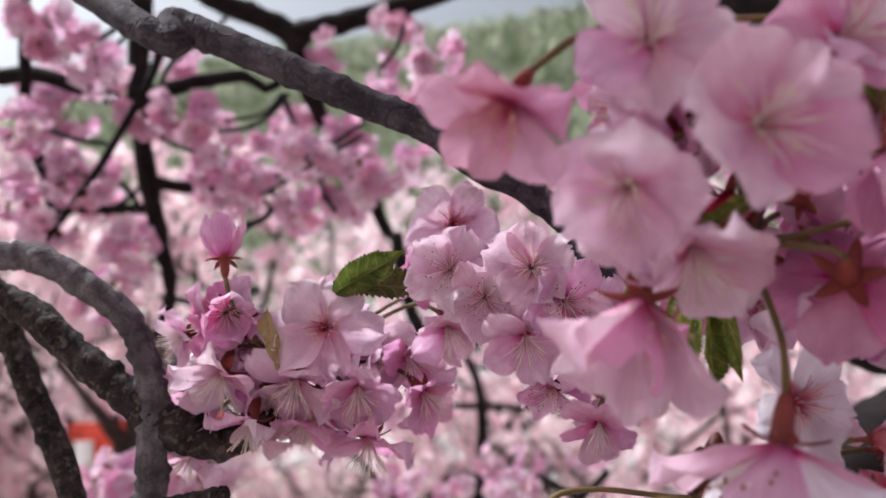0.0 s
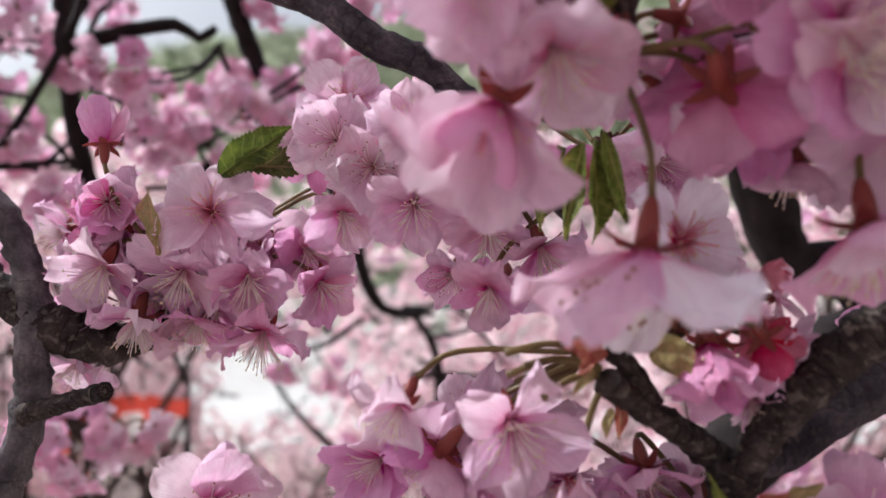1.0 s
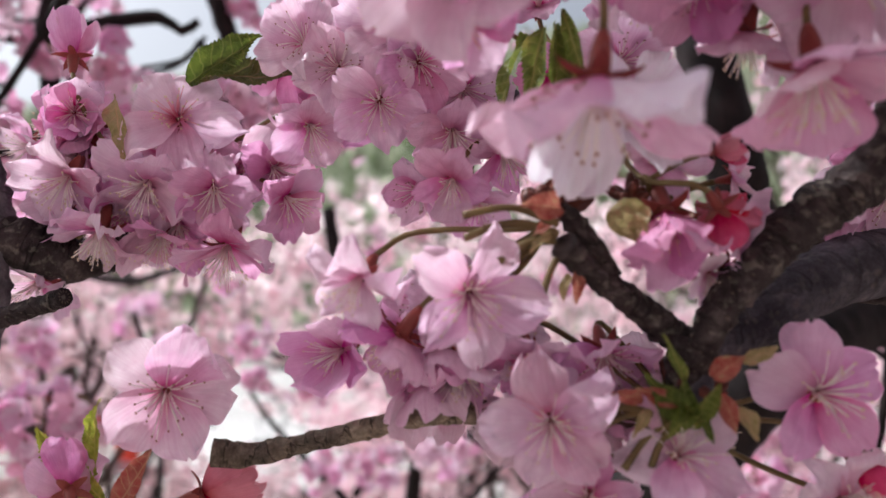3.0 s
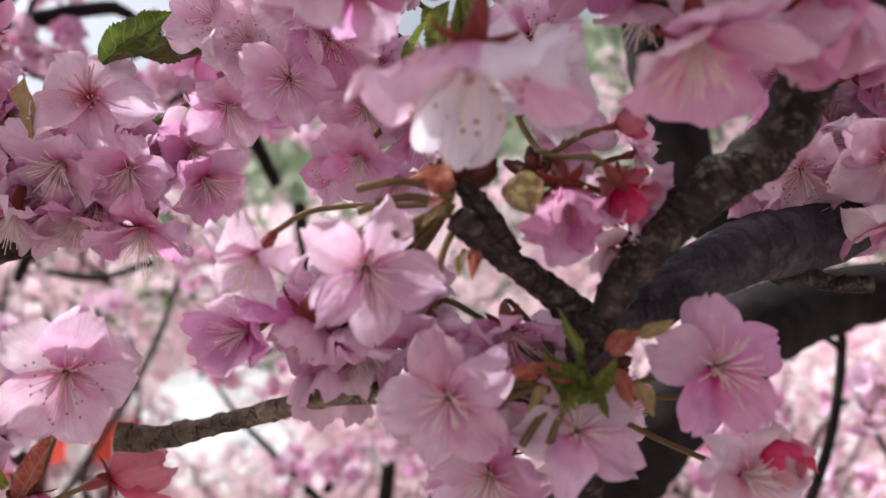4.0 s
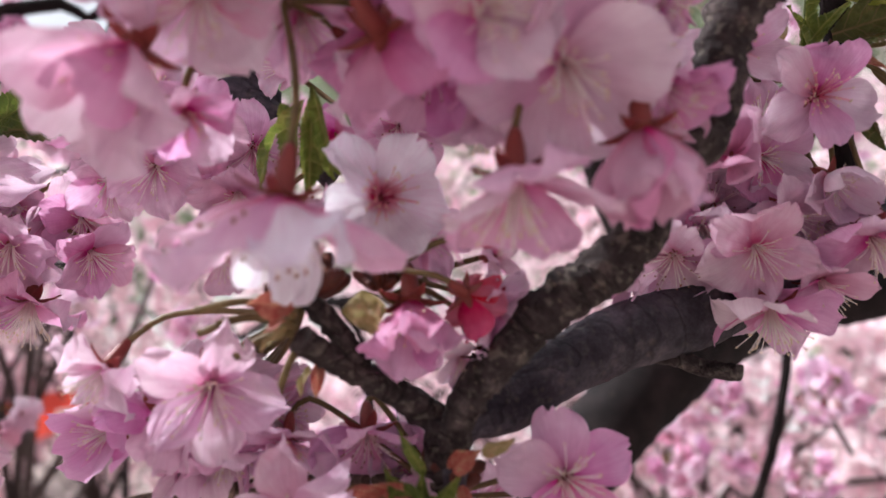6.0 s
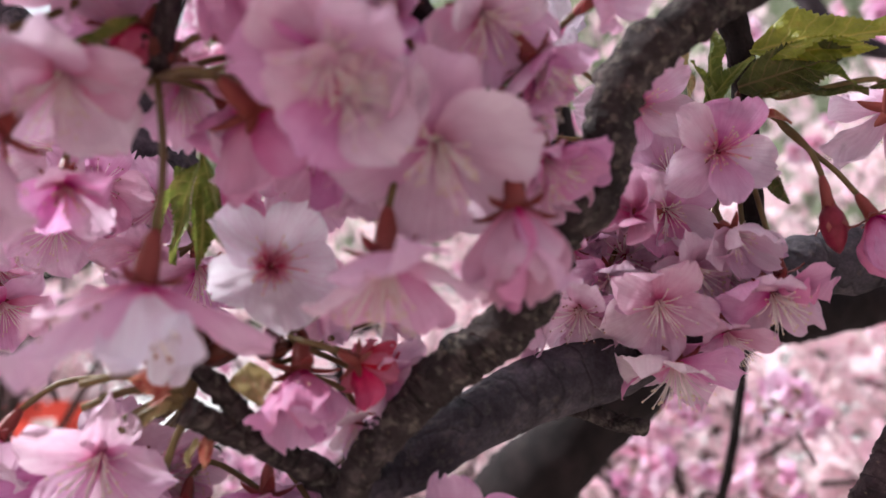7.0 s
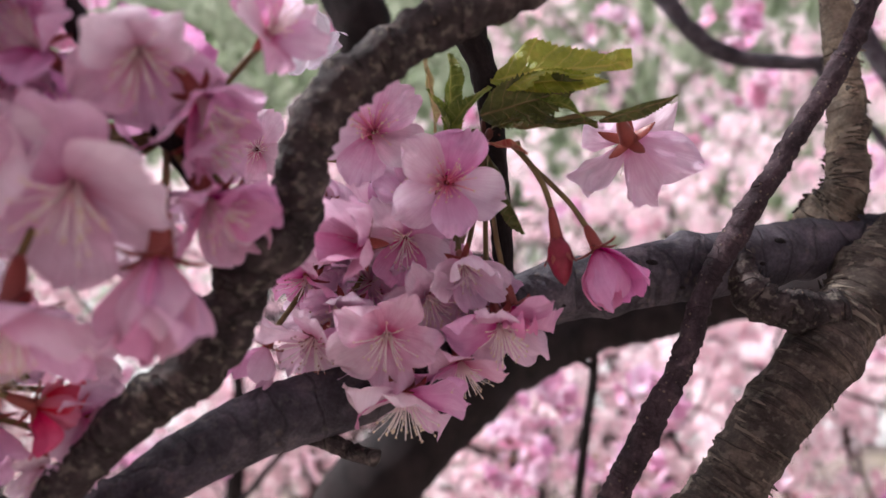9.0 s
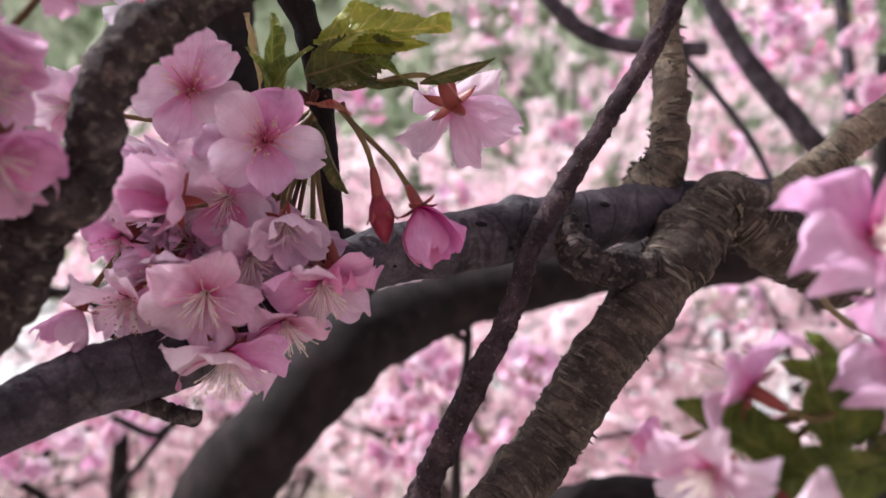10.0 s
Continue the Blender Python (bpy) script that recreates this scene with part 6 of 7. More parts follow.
blossom((0.1479, 0.2121, 1.6638), (0.42, 0.79, -0.45), 0.0395, 14, "pale", (0.1158, 0.2129, 1.669), "narrow", stamens=1, group="blossoms of the right cluster", label="lilac-pink cherry blossom turned away on an arched stalk")
blossom((0.1373, 0.1999, 1.6342), (0.38, -0.39, -0.84), 0.0250, 58, "deep", (0.1172, 0.2108, 1.6633), "cupped", stamens=-1, group="blossoms of the right cluster", label="half-open magenta cherry blossom hanging on a long stalk")
bud((0.1265, 0.1999, 1.6372), (0.1286, 0.1985, 1.6246), (0.1148, 0.2107, 1.6625), 0.0034, "blossoms of the right cluster")
blossom((0.2079, 0.1191, 1.6272), (-0.06, -0.95, 0.3), 0.0317, 18, "pink", (0.2636, 0.1766, 1.6057), "ruffled", stamens=1, group="blossoms at the far right twig")
blossom((0.1892, 0.1239, 1.6014), (-0.7, 0.56, 0.44), 0.0228, 18, "pink", (0.2089, 0.1276, 1.5999), "ruffled", stamens=1, group="blossoms at the far right twig")
blossom((0.1804, 0.1205, 1.5889), (-0.73, -0.59, -0.36), 0.0221, 18, "pale", (0.2089, 0.1276, 1.5999), "ruffled", stamens=1, group="blossoms at the far right twig")
blossom((0.2148, 0.1211, 1.6063), (-0.01, -0.97, 0.26), 0.0257, 18, "pink", (0.2089, 0.1276, 1.5999), "ruffled", stamens=1, group="blossoms at the far right twig")
blossom((0.1796, 0.1397, 1.5868), (-0.71, -0.7, 0.04), 0.0111, 18, "deep", (0.2089, 0.1276, 1.5999), "ruffled", stamens=1, group="blossoms at the far right twig")
blossom((0.1923, 0.1164, 1.5802), (-0.1, -0.79, -0.6), 0.0245, 18, "pale", (0.2089, 0.1276, 1.5999), "ruffled", stamens=1, group="blossoms at the far right twig")
e1 = branch("branch", near_tree, [(0.2048, 0.1284, 1.6051, 0.0008), (0.2099, 0.129, 1.5996, 0.0012), (0.2161, 0.1295, 1.5918, 0.0016), (0.2312, 0.1331, 1.5767, 0.002), (0.2621, 0.1435, 1.5501, 0.0024)], BARK, "", step=0.002, sides=14, rough=0.12, knots=0.01, seed=29)
blossom((-0.0715, 0.1825, 1.6337), (0.24, -0.88, -0.4), 0.0291, 18, "pale", (-0.072, 0.2034, 1.6537), "open", stamens=0, group="blossoms of the left cluster")
blossom((-0.0837, 0.1853, 1.6443), (0.01, -0.95, -0.3), 0.0267, 18, "pale", (-0.072, 0.2034, 1.6537), "open", stamens=2, group="blossoms of the left cluster")
blossom((-0.0609, 0.1832, 1.6445), (0.38, -0.87, -0.32), 0.0291, 18, "pink", (-0.072, 0.2034, 1.6537), "open", stamens=2, group="blossoms of the left cluster")
blossom((-0.0524, 0.1904, 1.6276), (0.21, -0.56, -0.8), 0.0267, 18, "pink", (-0.072, 0.2034, 1.6537), "open", stamens=0, group="blossoms of the left cluster")
blossom((-0.0383, 0.1925, 1.6223), (0.31, -0.39, -0.87), 0.0283, 18, "pink", (-0.072, 0.2034, 1.6537), "open", stamens=1, group="blossoms of the left cluster")
blossom((-0.0948, 0.1884, 1.6523), (0.12, -0.98, 0.18), 0.0274, 18, "pale", (-0.072, 0.2034, 1.6537), "open", stamens=2, group="blossoms of the left cluster")
blossom((-0.0701, 0.1814, 1.6536), (0.13, -0.99, 0.06), 0.0291, 18, "pale", (-0.072, 0.2034, 1.6537), "open", stamens=1, group="blossoms of the left cluster")
blossom((-0.05, 0.1949, 1.6402), (0.4, -0.78, -0.48), 0.0290, 18, "pale", (-0.072, 0.2034, 1.6537), "open", stamens=2, group="blossoms of the left cluster")
blossom((-0.1741, 0.2078, 1.6334), (-0.15, -0.91, 0.37), 0.0329, 20, "deep", (-0.1574, 0.2185, 1.6192), "open", stamens=0, group="blossoms of the left cluster")
blossom((-0.1336, 0.2167, 1.6102), (0.44, -0.61, -0.66), 0.0262, 20, "pink", (-0.1574, 0.2185, 1.6192), "curled", stamens=0, group="blossoms of the left cluster")
blossom((-0.1508, 0.2115, 1.6261), (0.43, -0.8, 0.42), 0.0333, 20, "pale", (-0.1574, 0.2185, 1.6192), "ruffled", stamens=1, group="blossoms of the left cluster")
blossom((-0.1589, 0.2123, 1.611), (0.07, -0.47, -0.88), 0.0335, 28, "deep", (-0.1574, 0.2185, 1.6192), "open", stamens=1, group="blossoms of the left cluster")
blossom((-0.1858, 0.2122, 1.6089), (-0.43, -0.72, -0.54), 0.0311, 14, "pink", (-0.1574, 0.2185, 1.6192), "cupped", stamens=1, group="blossoms of the left cluster")
blossom((-0.1459, 0.2231, 1.6347), (0.35, -0.92, 0.19), 0.0275, 28, "pale", (-0.1574, 0.2185, 1.6192), "curled", stamens=0, group="blossoms of the left cluster")
blossom((-0.178, 0.2138, 1.6246), (-0.65, -0.76, 0.06), 0.0321, 14, "pale", (-0.1574, 0.2185, 1.6192), "ruffled", stamens=1, group="blossoms of the left cluster")
blossom((-0.1684, 0.2173, 1.6088), (-0.37, -0.52, -0.77), 0.0327, 14, "pink", (-0.1574, 0.2185, 1.6192), "curled", stamens=0, group="blossoms of the left cluster")
blossom((-0.1452, 0.2134, 1.6048), (0.13, -0.38, -0.92), 0.0313, 28, "pink", (-0.1574, 0.2185, 1.6192), "ruffled", stamens=0, group="blossoms of the left cluster")
blossom((-0.177, 0.2136, 1.6339), (-0.45, -0.89, 0.05), 0.0272, 14, "deep", (-0.1574, 0.2185, 1.6192), "ruffled", stamens=2, group="blossoms of the left cluster")
blossom((-0.1792, 0.207, 1.6313), (-0.78, -0.61, -0.12), 0.0329, 28, "deep", (-0.1574, 0.2185, 1.6192), "ruffled", stamens=0, group="blossoms of the left cluster")
blossom((-0.126, 0.2198, 1.6222), (0.71, -0.7, -0), 0.0276, 38, "pale", (-0.1574, 0.2185, 1.6192), "cupped", stamens=0, group="blossoms of the left cluster")
blossom((-0.0781, 0.174, 1.5672), (-0.42, -0.87, -0.27), 0.0260, 28, "pink", (-0.0251, 0.1621, 1.601), "cupped", stamens=1, group="blossoms round the fork")
blossom((-0.0598, 0.1747, 1.5685), (-0.4, -0.86, -0.3), 0.0266, 20, "pink", (-0.0251, 0.1621, 1.601), "open", stamens=1, group="blossoms round the fork")
blossom((-0.0554, 0.1773, 1.5598), (0.21, -0.6, -0.77), 0.0278, 28, "pale", (-0.0251, 0.1621, 1.601), "cupped", stamens=2, group="blossoms round the fork")
blossom((-0.057, 0.1785, 1.5775), (-0.1, -0.91, 0.4), 0.0249, 14, "pale", (-0.0251, 0.1621, 1.601), "curled", stamens=2, group="blossoms round the fork")
blossom((-0.0487, 0.1747, 1.5787), (0.06, -0.99, 0.08), 0.0268, 28, "pink", (-0.0251, 0.1621, 1.601), "curled", stamens=1, group="blossoms round the fork")
blossom((-0.0405, 0.1743, 1.5742), (0.9, -0.41, -0.12), 0.0243, 20, "pale", (-0.0251, 0.1621, 1.601), "cupped", stamens=1, group="blossoms round the fork")
blossom((-0.053, 0.1758, 1.5678), (0.07, -0.58, -0.81), 0.0287, 28, "pink", (-0.0251, 0.1621, 1.601), "cupped", stamens=2, group="blossoms round the fork")
blossom((-0.0386, 0.175, 1.5719), (0.9, -0.34, -0.28), 0.0271, 38, "pale", (-0.0251, 0.1621, 1.601), "ruffled", stamens=0, group="blossoms round the fork")
blossom((0.0049, 0.1867, 1.5438), (0.57, -0.32, -0.76), 0.0236, 14, "pink", (0.0062, 0.1722, 1.5564), "ruffled", stamens=0, group="blossoms round the fork")
blossom((-0.0108, 0.186, 1.5527), (-0.1, -0.89, 0.45), 0.0295, 14, "pink", (0.0062, 0.1722, 1.5564), "cupped", stamens=0, group="blossoms round the fork")
blossom((-0.0129, 0.1839, 1.5365), (0.17, -0.42, -0.89), 0.0241, 38, "pink", (0.0062, 0.1722, 1.5564), "ruffled", stamens=0, group="blossoms round the fork")
blossom((-0.0277, 0.1854, 1.55), (-0.17, -0.93, 0.33), 0.0262, 38, "pale", (0.0062, 0.1722, 1.5564), "open", stamens=1, group="blossoms round the fork")
blossom((-0.0299, 0.1812, 1.5494), (-0.57, -0.82, -0.05), 0.0258, 38, "pale", (0.0062, 0.1722, 1.5564), "cupped", stamens=1, group="blossoms round the fork")
blossom((0.0133, 0.1922, 1.5458), (0.88, -0.47, 0.02), 0.0257, 28, "pink", (0.0062, 0.1722, 1.5564), "curled", stamens=0, group="blossoms round the fork")
blossom((-0.0204, 0.1847, 1.5332), (-0.16, -0.52, -0.84), 0.0243, 20, "pink", (0.0062, 0.1722, 1.5564), "cupped", stamens=0, group="blossoms round the fork")
blossom((-0.0009, 0.1881, 1.5564), (-0.22, -0.9, 0.38), 0.0301, 38, "pale", (0.0062, 0.1722, 1.5564), "cupped", stamens=0, group="blossoms round the fork")
blossom((-0.0102, 0.1878, 1.5514), (-0.04, -0.8, 0.61), 0.0298, 14, "pale", (0.0062, 0.1722, 1.5564), "ruffled", stamens=1, group="blossoms round the fork")
blossom((0.0174, 0.1565, 1.641), (-0.12, 0.38, -0.92), 0.0258, 14, "pale/pink", (0.0385, 0.1636, 1.6608), "broad", stamens=1, group="blossoms hanging near the lens")
blossom((-0.0021, 0.1555, 1.661), (-1, 0.08, -0.03), 0.0265, 38, "deep", (0.0385, 0.1636, 1.6608), "open", stamens=1, group="blossoms hanging near the lens")
blossom((0.0123, 0.1514, 1.6682), (0.07, -0.91, 0.41), 0.0248, 28, "deep", (0.0385, 0.1636, 1.6608), "open", stamens=1, group="blossoms hanging near the lens")
blossom((0.0364, 0.1579, 1.6459), (0.49, 0.09, -0.86), 0.0244, 14, "pale/pale/pink", (0.0385, 0.1636, 1.6608), "broad", stamens=1, group="blossoms hanging near the lens")
blossom((0.0347, 0.1607, 1.671), (0.81, -0.52, -0.28), 0.0306, 14, "deep", (0.0385, 0.1636, 1.6608), "broad", stamens=0, group="blossoms hanging near the lens")
blossom((0.0276, 0.1593, 1.6418), (0.46, 0.29, -0.84), 0.0257, 20, "pale", (0.0385, 0.1636, 1.6608), "broad", stamens=1, group="blossoms hanging near the lens")
blossom((0.0255, 0.1547, 1.6595), (0.14, -0.72, 0.67), 0.0281, 38, "pale/pink", (0.0385, 0.1636, 1.6608), "broad", stamens=0, group="blossoms hanging near the lens")
blossom((0.0074, 0.1512, 1.6508), (-0.52, -0.6, -0.61), 0.0253, 20, "pink", (0.0385, 0.1636, 1.6608), "cupped", stamens=2, group="blossoms hanging near the lens")
blossom((0.0083, 0.1577, 1.659), (-0.82, -0.47, -0.31), 0.0257, 28, "pale/pale/pink", (0.0385, 0.1636, 1.6608), "open", stamens=2, group="blossoms hanging near the lens")
blossom((0.0138, 0.1575, 1.6519), (-0.7, -0.23, -0.68), 0.0239, 20, "deep", (0.0385, 0.1636, 1.6608), "open", stamens=1, group="blossoms hanging near the lens")
blossom((0.0056, 0.1517, 1.6538), (-0.47, -0.4, -0.78), 0.0232, 20, "deep", (0.0385, 0.1636, 1.6608), "broad", stamens=0, group="blossoms hanging near the lens")
blossom((0.0478, 0.1567, 1.6575), (0.87, -0.13, -0.47), 0.0254, 28, "pink", (0.0385, 0.1636, 1.6608), "open", stamens=1, group="blossoms hanging near the lens")
blossom((-0.009, 0.1493, 1.6526), (0.7, 0, -0.72), 0.0297, 20, "pale", (-0.0215, 0.1372, 1.662), "open", stamens=0, group="blossoms hanging near the lens")
blossom((-0.022, 0.1497, 1.662), (0.35, -0.38, -0.86), 0.0274, 38, "pale/pink", (-0.0215, 0.1372, 1.662), "open", stamens=1, group="blossoms hanging near the lens")
blossom((-0.0081, 0.1471, 1.6698), (0.83, 0.56, -0.01), 0.0244, 38, "pink", (-0.0215, 0.1372, 1.662), "open", stamens=0, group="blossoms hanging near the lens")
blossom((-0.0354, 0.1492, 1.6655), (-0.79, -0.62, 0.03), 0.0244, 28, "pink", (-0.0215, 0.1372, 1.662), "cupped", stamens=0, group="blossoms hanging near the lens")
blossom((-0.0336, 0.1453, 1.674), (-0.5, 0.34, 0.8), 0.0281, 20, "pale/pale/pink", (-0.0215, 0.1372, 1.662), "broad", stamens=0, group="blossoms hanging near the lens")
blossom((-0.0307, 0.1483, 1.6747), (0.01, -0.86, 0.52), 0.0289, 38, "pale", (-0.0215, 0.1372, 1.662), "cupped", stamens=1, group="blossoms hanging near the lens")
blossom((0.0004, 0.1471, 1.6561), (0.78, 0.33, -0.53), 0.0247, 28, "deep", (-0.0215, 0.1372, 1.662), "broad", stamens=1, group="blossoms hanging near the lens")
blossom((-0.0028, 0.15, 1.658), (0.56, -0.1, -0.83), 0.0307, 14, "pink", (-0.0215, 0.1372, 1.662), "broad", stamens=0, group="blossoms hanging near the lens")
blossom((0.0053, 0.1403, 1.6975), (0.89, 0.31, -0.34), 0.0270, 14, "pale/pink", (-0.0042, 0.1303, 1.7109), "cupped", stamens=1, group="blossoms hanging near the lens")
blossom((-0.0379, 0.133, 1.6854), (-0.86, 0.17, -0.48), 0.0323, 20, "pale/pale/pink", (-0.0042, 0.1303, 1.7109), "broad", stamens=1, group="blossoms hanging near the lens")
blossom((-0.0105, 0.1386, 1.6955), (0.77, 0.64, -0.04), 0.0326, 28, "deep", (-0.0042, 0.1303, 1.7109), "open", stamens=1, group="blossoms hanging near the lens")
blossom((-0.0313, 0.1332, 1.6947), (-0.58, -0.81, 0.09), 0.0290, 14, "pale", (-0.0042, 0.1303, 1.7109), "broad", stamens=1, group="blossoms hanging near the lens")
blossom((-0.042, 0.1311, 1.6883), (-0.88, 0.04, -0.48), 0.0309, 38, "pale/pink", (-0.0042, 0.1303, 1.7109), "broad", stamens=1, group="blossoms hanging near the lens")
blossom((0.0117, 0.1395, 1.6839), (0.37, 0.16, -0.91), 0.0291, 28, "deep", (-0.0042, 0.1303, 1.7109), "open", stamens=2, group="blossoms hanging near the lens")
blossom((0.0049, 0.1421, 1.6905), (0.76, 0.42, -0.5), 0.0280, 14, "pale/pale/pink", (-0.0042, 0.1303, 1.7109), "open", stamens=1, group="blossoms hanging near the lens")
blossom((0.0102, 0.1418, 1.6802), (0.56, 0.17, -0.81), 0.0278, 28, "pink", (-0.0042, 0.1303, 1.7109), "broad", stamens=0, group="blossoms hanging near the lens")
blossom((-0.0404, 0.1312, 1.6939), (-0.7, -0.61, -0.37), 0.0331, 14, "pink", (-0.0042, 0.1303, 1.7109), "broad", stamens=2, group="blossoms hanging near the lens")
blossom((0.0665, 0.2176, 1.6173), (-0.31, -0.92, -0.24), 0.0318, 24, "pale", (0.1097, 0.2158, 1.6631), "open", stamens=2, group="blossoms of the right cluster")
blossom((0.077, 0.2201, 1.6417), (0.05, -0.96, 0.27), 0.0282, 24, "pale/pink", (0.1097, 0.2158, 1.6631), "open", stamens=1, group="blossoms of the right cluster")
blossom((0.1041, 0.2125, 1.6183), (0.16, -0.97, -0.17), 0.0249, 14, "pale", (0.1097, 0.2158, 1.6631), "open", stamens=0, group="blossoms of the right cluster")
blossom((0.1031, 0.2139, 1.6205), (0.29, -0.96, -0.04), 0.0266, 24, "pale", (0.1097, 0.2158, 1.6631), "cupped", stamens=0, group="blossoms of the right cluster")
blossom((0.0652, 0.2151, 1.6066), (-0.12, -0.98, -0.17), 0.0258, 20, "pale/pink", (0.1097, 0.2158, 1.6631), "open", stamens=0, group="blossoms of the right cluster")
blossom((0.077, 0.213, 1.6243), (-0.35, -0.92, -0.15), 0.0316, 24, "pale", (0.1097, 0.2158, 1.6631), "curled", stamens=2, group="blossoms of the right cluster")
blossom((0.0645, 0.2133, 1.641), (-0.29, -0.95, -0.07), 0.0293, 14, "pale", (0.1097, 0.2158, 1.6631), "cupped", stamens=2, group="blossoms of the right cluster")
blossom((0.0977, 0.2203, 1.6216), (0.21, -0.97, -0.12), 0.0289, 14, "pink", (0.1097, 0.2158, 1.6631), "open", stamens=1, group="blossoms of the right cluster")
blossom((0.0686, 0.2115, 1.6094), (-0.19, -0.94, -0.27), 0.0254, 24, "pale/pink", (0.1097, 0.2158, 1.6631), "cupped", stamens=0, group="blossoms of the right cluster")
blossom((0.0782, 0.2188, 1.6015), (-0.19, -0.96, -0.21), 0.0330, 20, "pink", (0.1097, 0.2158, 1.6631), "curled", stamens=2, group="blossoms of the right cluster")
blossom((0.0903, 0.2173, 1.6192), (0.19, -0.97, -0.15), 0.0328, 20, "pale", (0.1097, 0.2158, 1.6631), "open", stamens=2, group="blossoms of the right cluster")
blossom((0.069, 0.2149, 1.6353), (-0.36, -0.93, 0.10), 0.0305, 20, "pale", (0.1097, 0.2158, 1.6631), "cupped", stamens=1, group="blossoms of the right cluster")
blossom((0.0896, 0.2137, 1.6471), (-0.09, -0.94, 0.32), 0.0280, 14, "pink", (0.1097, 0.2158, 1.6631), "curled", stamens=1, group="blossoms of the right cluster")
blossom((0.0843, 0.2189, 1.6055), (0.03, -0.94, -0.34), 0.0264, 20, "pale/pink", (0.1097, 0.2158, 1.6631), "curled", stamens=0, group="blossoms of the right cluster")
blossom((0.0914, 0.212, 1.6133), (0.17, -0.96, -0.24), 0.0272, 24, "pink", (0.1097, 0.2158, 1.6631), "open", stamens=0, group="blossoms of the right cluster")
blossom((0.0922, 0.215, 1.6275), (0.31, -0.94, -0.16), 0.0286, 24, "pale", (0.1097, 0.2158, 1.6631), "open", stamens=0, group="blossoms of the right cluster")
spr = sprig((0.1072, 0.2128, 1.6675), "sprig of young yellow-green and bronze cherry leaves")
leaf(spr, (0.1097, 0.2081, 1.6797), (0.1464, 0.2004, 1.6842), 0.5, LEAF_GOLD, -32, 0.35, 0.06, 1, "leaf", "")
leaf(spr, (0.1152, 0.2061, 1.6778), (0.1403, 0.2002, 1.6788), 0.3, LEAF_GOLD, 25, 0.6, 0.12, 11, "leaf", "")
leaf(spr, (0.1071, 0.2098, 1.6701), (0.1339, 0.2011, 1.6768), 0.52, LEAF_DARK, 15, 0.45, 0.12, 2, "leaf", "")
leaf(spr, (0.11, 0.2077, 1.6668), (0.1373, 0.1999, 1.6686), 0.24, LEAF_DARK, -40, 0.6, 0.12, 3, "leaf", "")
leaf(spr, (0.1217, 0.204, 1.6737), (0.1342, 0.1989, 1.6706), 0.34, LEAF, -30, 0.6, 0.2, 12, "leaf", "")
leaf(spr, (0.0978, 0.2075, 1.663), (0.1015, 0.2021, 1.6856), 0.42, LEAF, 35, 0.8, 0.25, 4, "leaf", "")
leaf(spr, (0.0971, 0.2055, 1.6635), (0.1066, 0.1999, 1.6781), 0.4, LEAF, -25, 0.7, 0.25, 6, "leaf", "")
leaf(spr, (0.0994, 0.2044, 1.6611), (0.0957, 0.1997, 1.6766), 0.25, LEAF, 60, 0.7, 0.2, 13, "leaf", "")
leaf(spr, (0.1101, 0.2085, 1.6577), (0.1175, 0.2019, 1.6379), 0.34, LEAF_DARK, 50, 0.7, 0.1, 5, "leaf", "")
leaf(spr, (0.138, 0.2029, 1.6676), (0.1584, 0.1992, 1.6732), 0.2, LEAF_DARK, 30, 0.6, 0.08, 7, "leaf", "")
leaf(spr, (0.1197, 0.2056, 1.6594), (0.1077, 0.2066, 1.6631), 0.34, BRACT_RED, 25, 0.9, 0.05, 8, "bract", "reddish bract")
leaf(spr, (0.0947, 0.2127, 1.6659), (0.0925, 0.2092, 1.6868), 0.2, BRACT, 60, 0.6, 0.05, 9, "bract", "papery tan bract")
spr2 = sprig((-0.1313, 0.1979, 1.646), "folded dark green young leaf with an olive bract")
leaf(spr2, (-0.1356, 0.1972, 1.646), (-0.1012, 0.1962, 1.6473), 0.42, LEAF_DARK, -10, 0.6, 0.1, 2, "leaf", "")
leaf(spr2, (-0.1337, 0.1952, 1.644), (-0.1103, 0.1924, 1.6574), 0.45, LEAF_GREEN, 15, 0.6, 0.1, 3, "leaf", "")
leaf(spr2, (-0.1539, 0.1896, 1.6396), (-0.1493, 0.1859, 1.6195), 0.36, BRACT, 20, 0.5, 0.1, 9, "bract", "olive bract")
spr3 = sprig((-0.0246, 0.167, 1.6448), "folded fresh green leaf sprig")
leaf(spr3, (-0.027, 0.1679, 1.6475), (-0.0321, 0.1608, 1.6242), 0.34, LEAF, 20, 0.7, 0.1, 3, "leaf", "")
leaf(spr3, (-0.0247, 0.166, 1.6473), (-0.0229, 0.1596, 1.623), 0.34, LEAF, -30, 0.7, 0.1, 4, "leaf", "")
leaf(spr3, (-0.0239, 0.1671, 1.6461), (-0.0175, 0.1612, 1.6292), 0.34, LEAF, 40, 0.7, 0.1, 5, "leaf", "")
leaf(spr3, (-0.0314, 0.1695, 1.6464), (-0.0389, 0.1654, 1.6266), 0.3, LEAF, 50, 0.7, 0.1, 6, "leaf", "")
leaf(spr3, (-0.0227, 0.1606, 1.6489), (-0.017, 0.1569, 1.6277), 0.22, LEAF, 20, 0.6, 0.1, 5, "leaf", "")
leaf(spr3, (-0.0103, 0.1539, 1.6031), (-0.0072, 0.1526, 1.5938), 0.95, BRACT, 10, 0.3, 0.12, 9, "bract", "round tan bract")
spr4 = sprig((0.003, 0.1574, 1.5575), "whorl of curled olive-green young leaves and coral bracts at the fork")
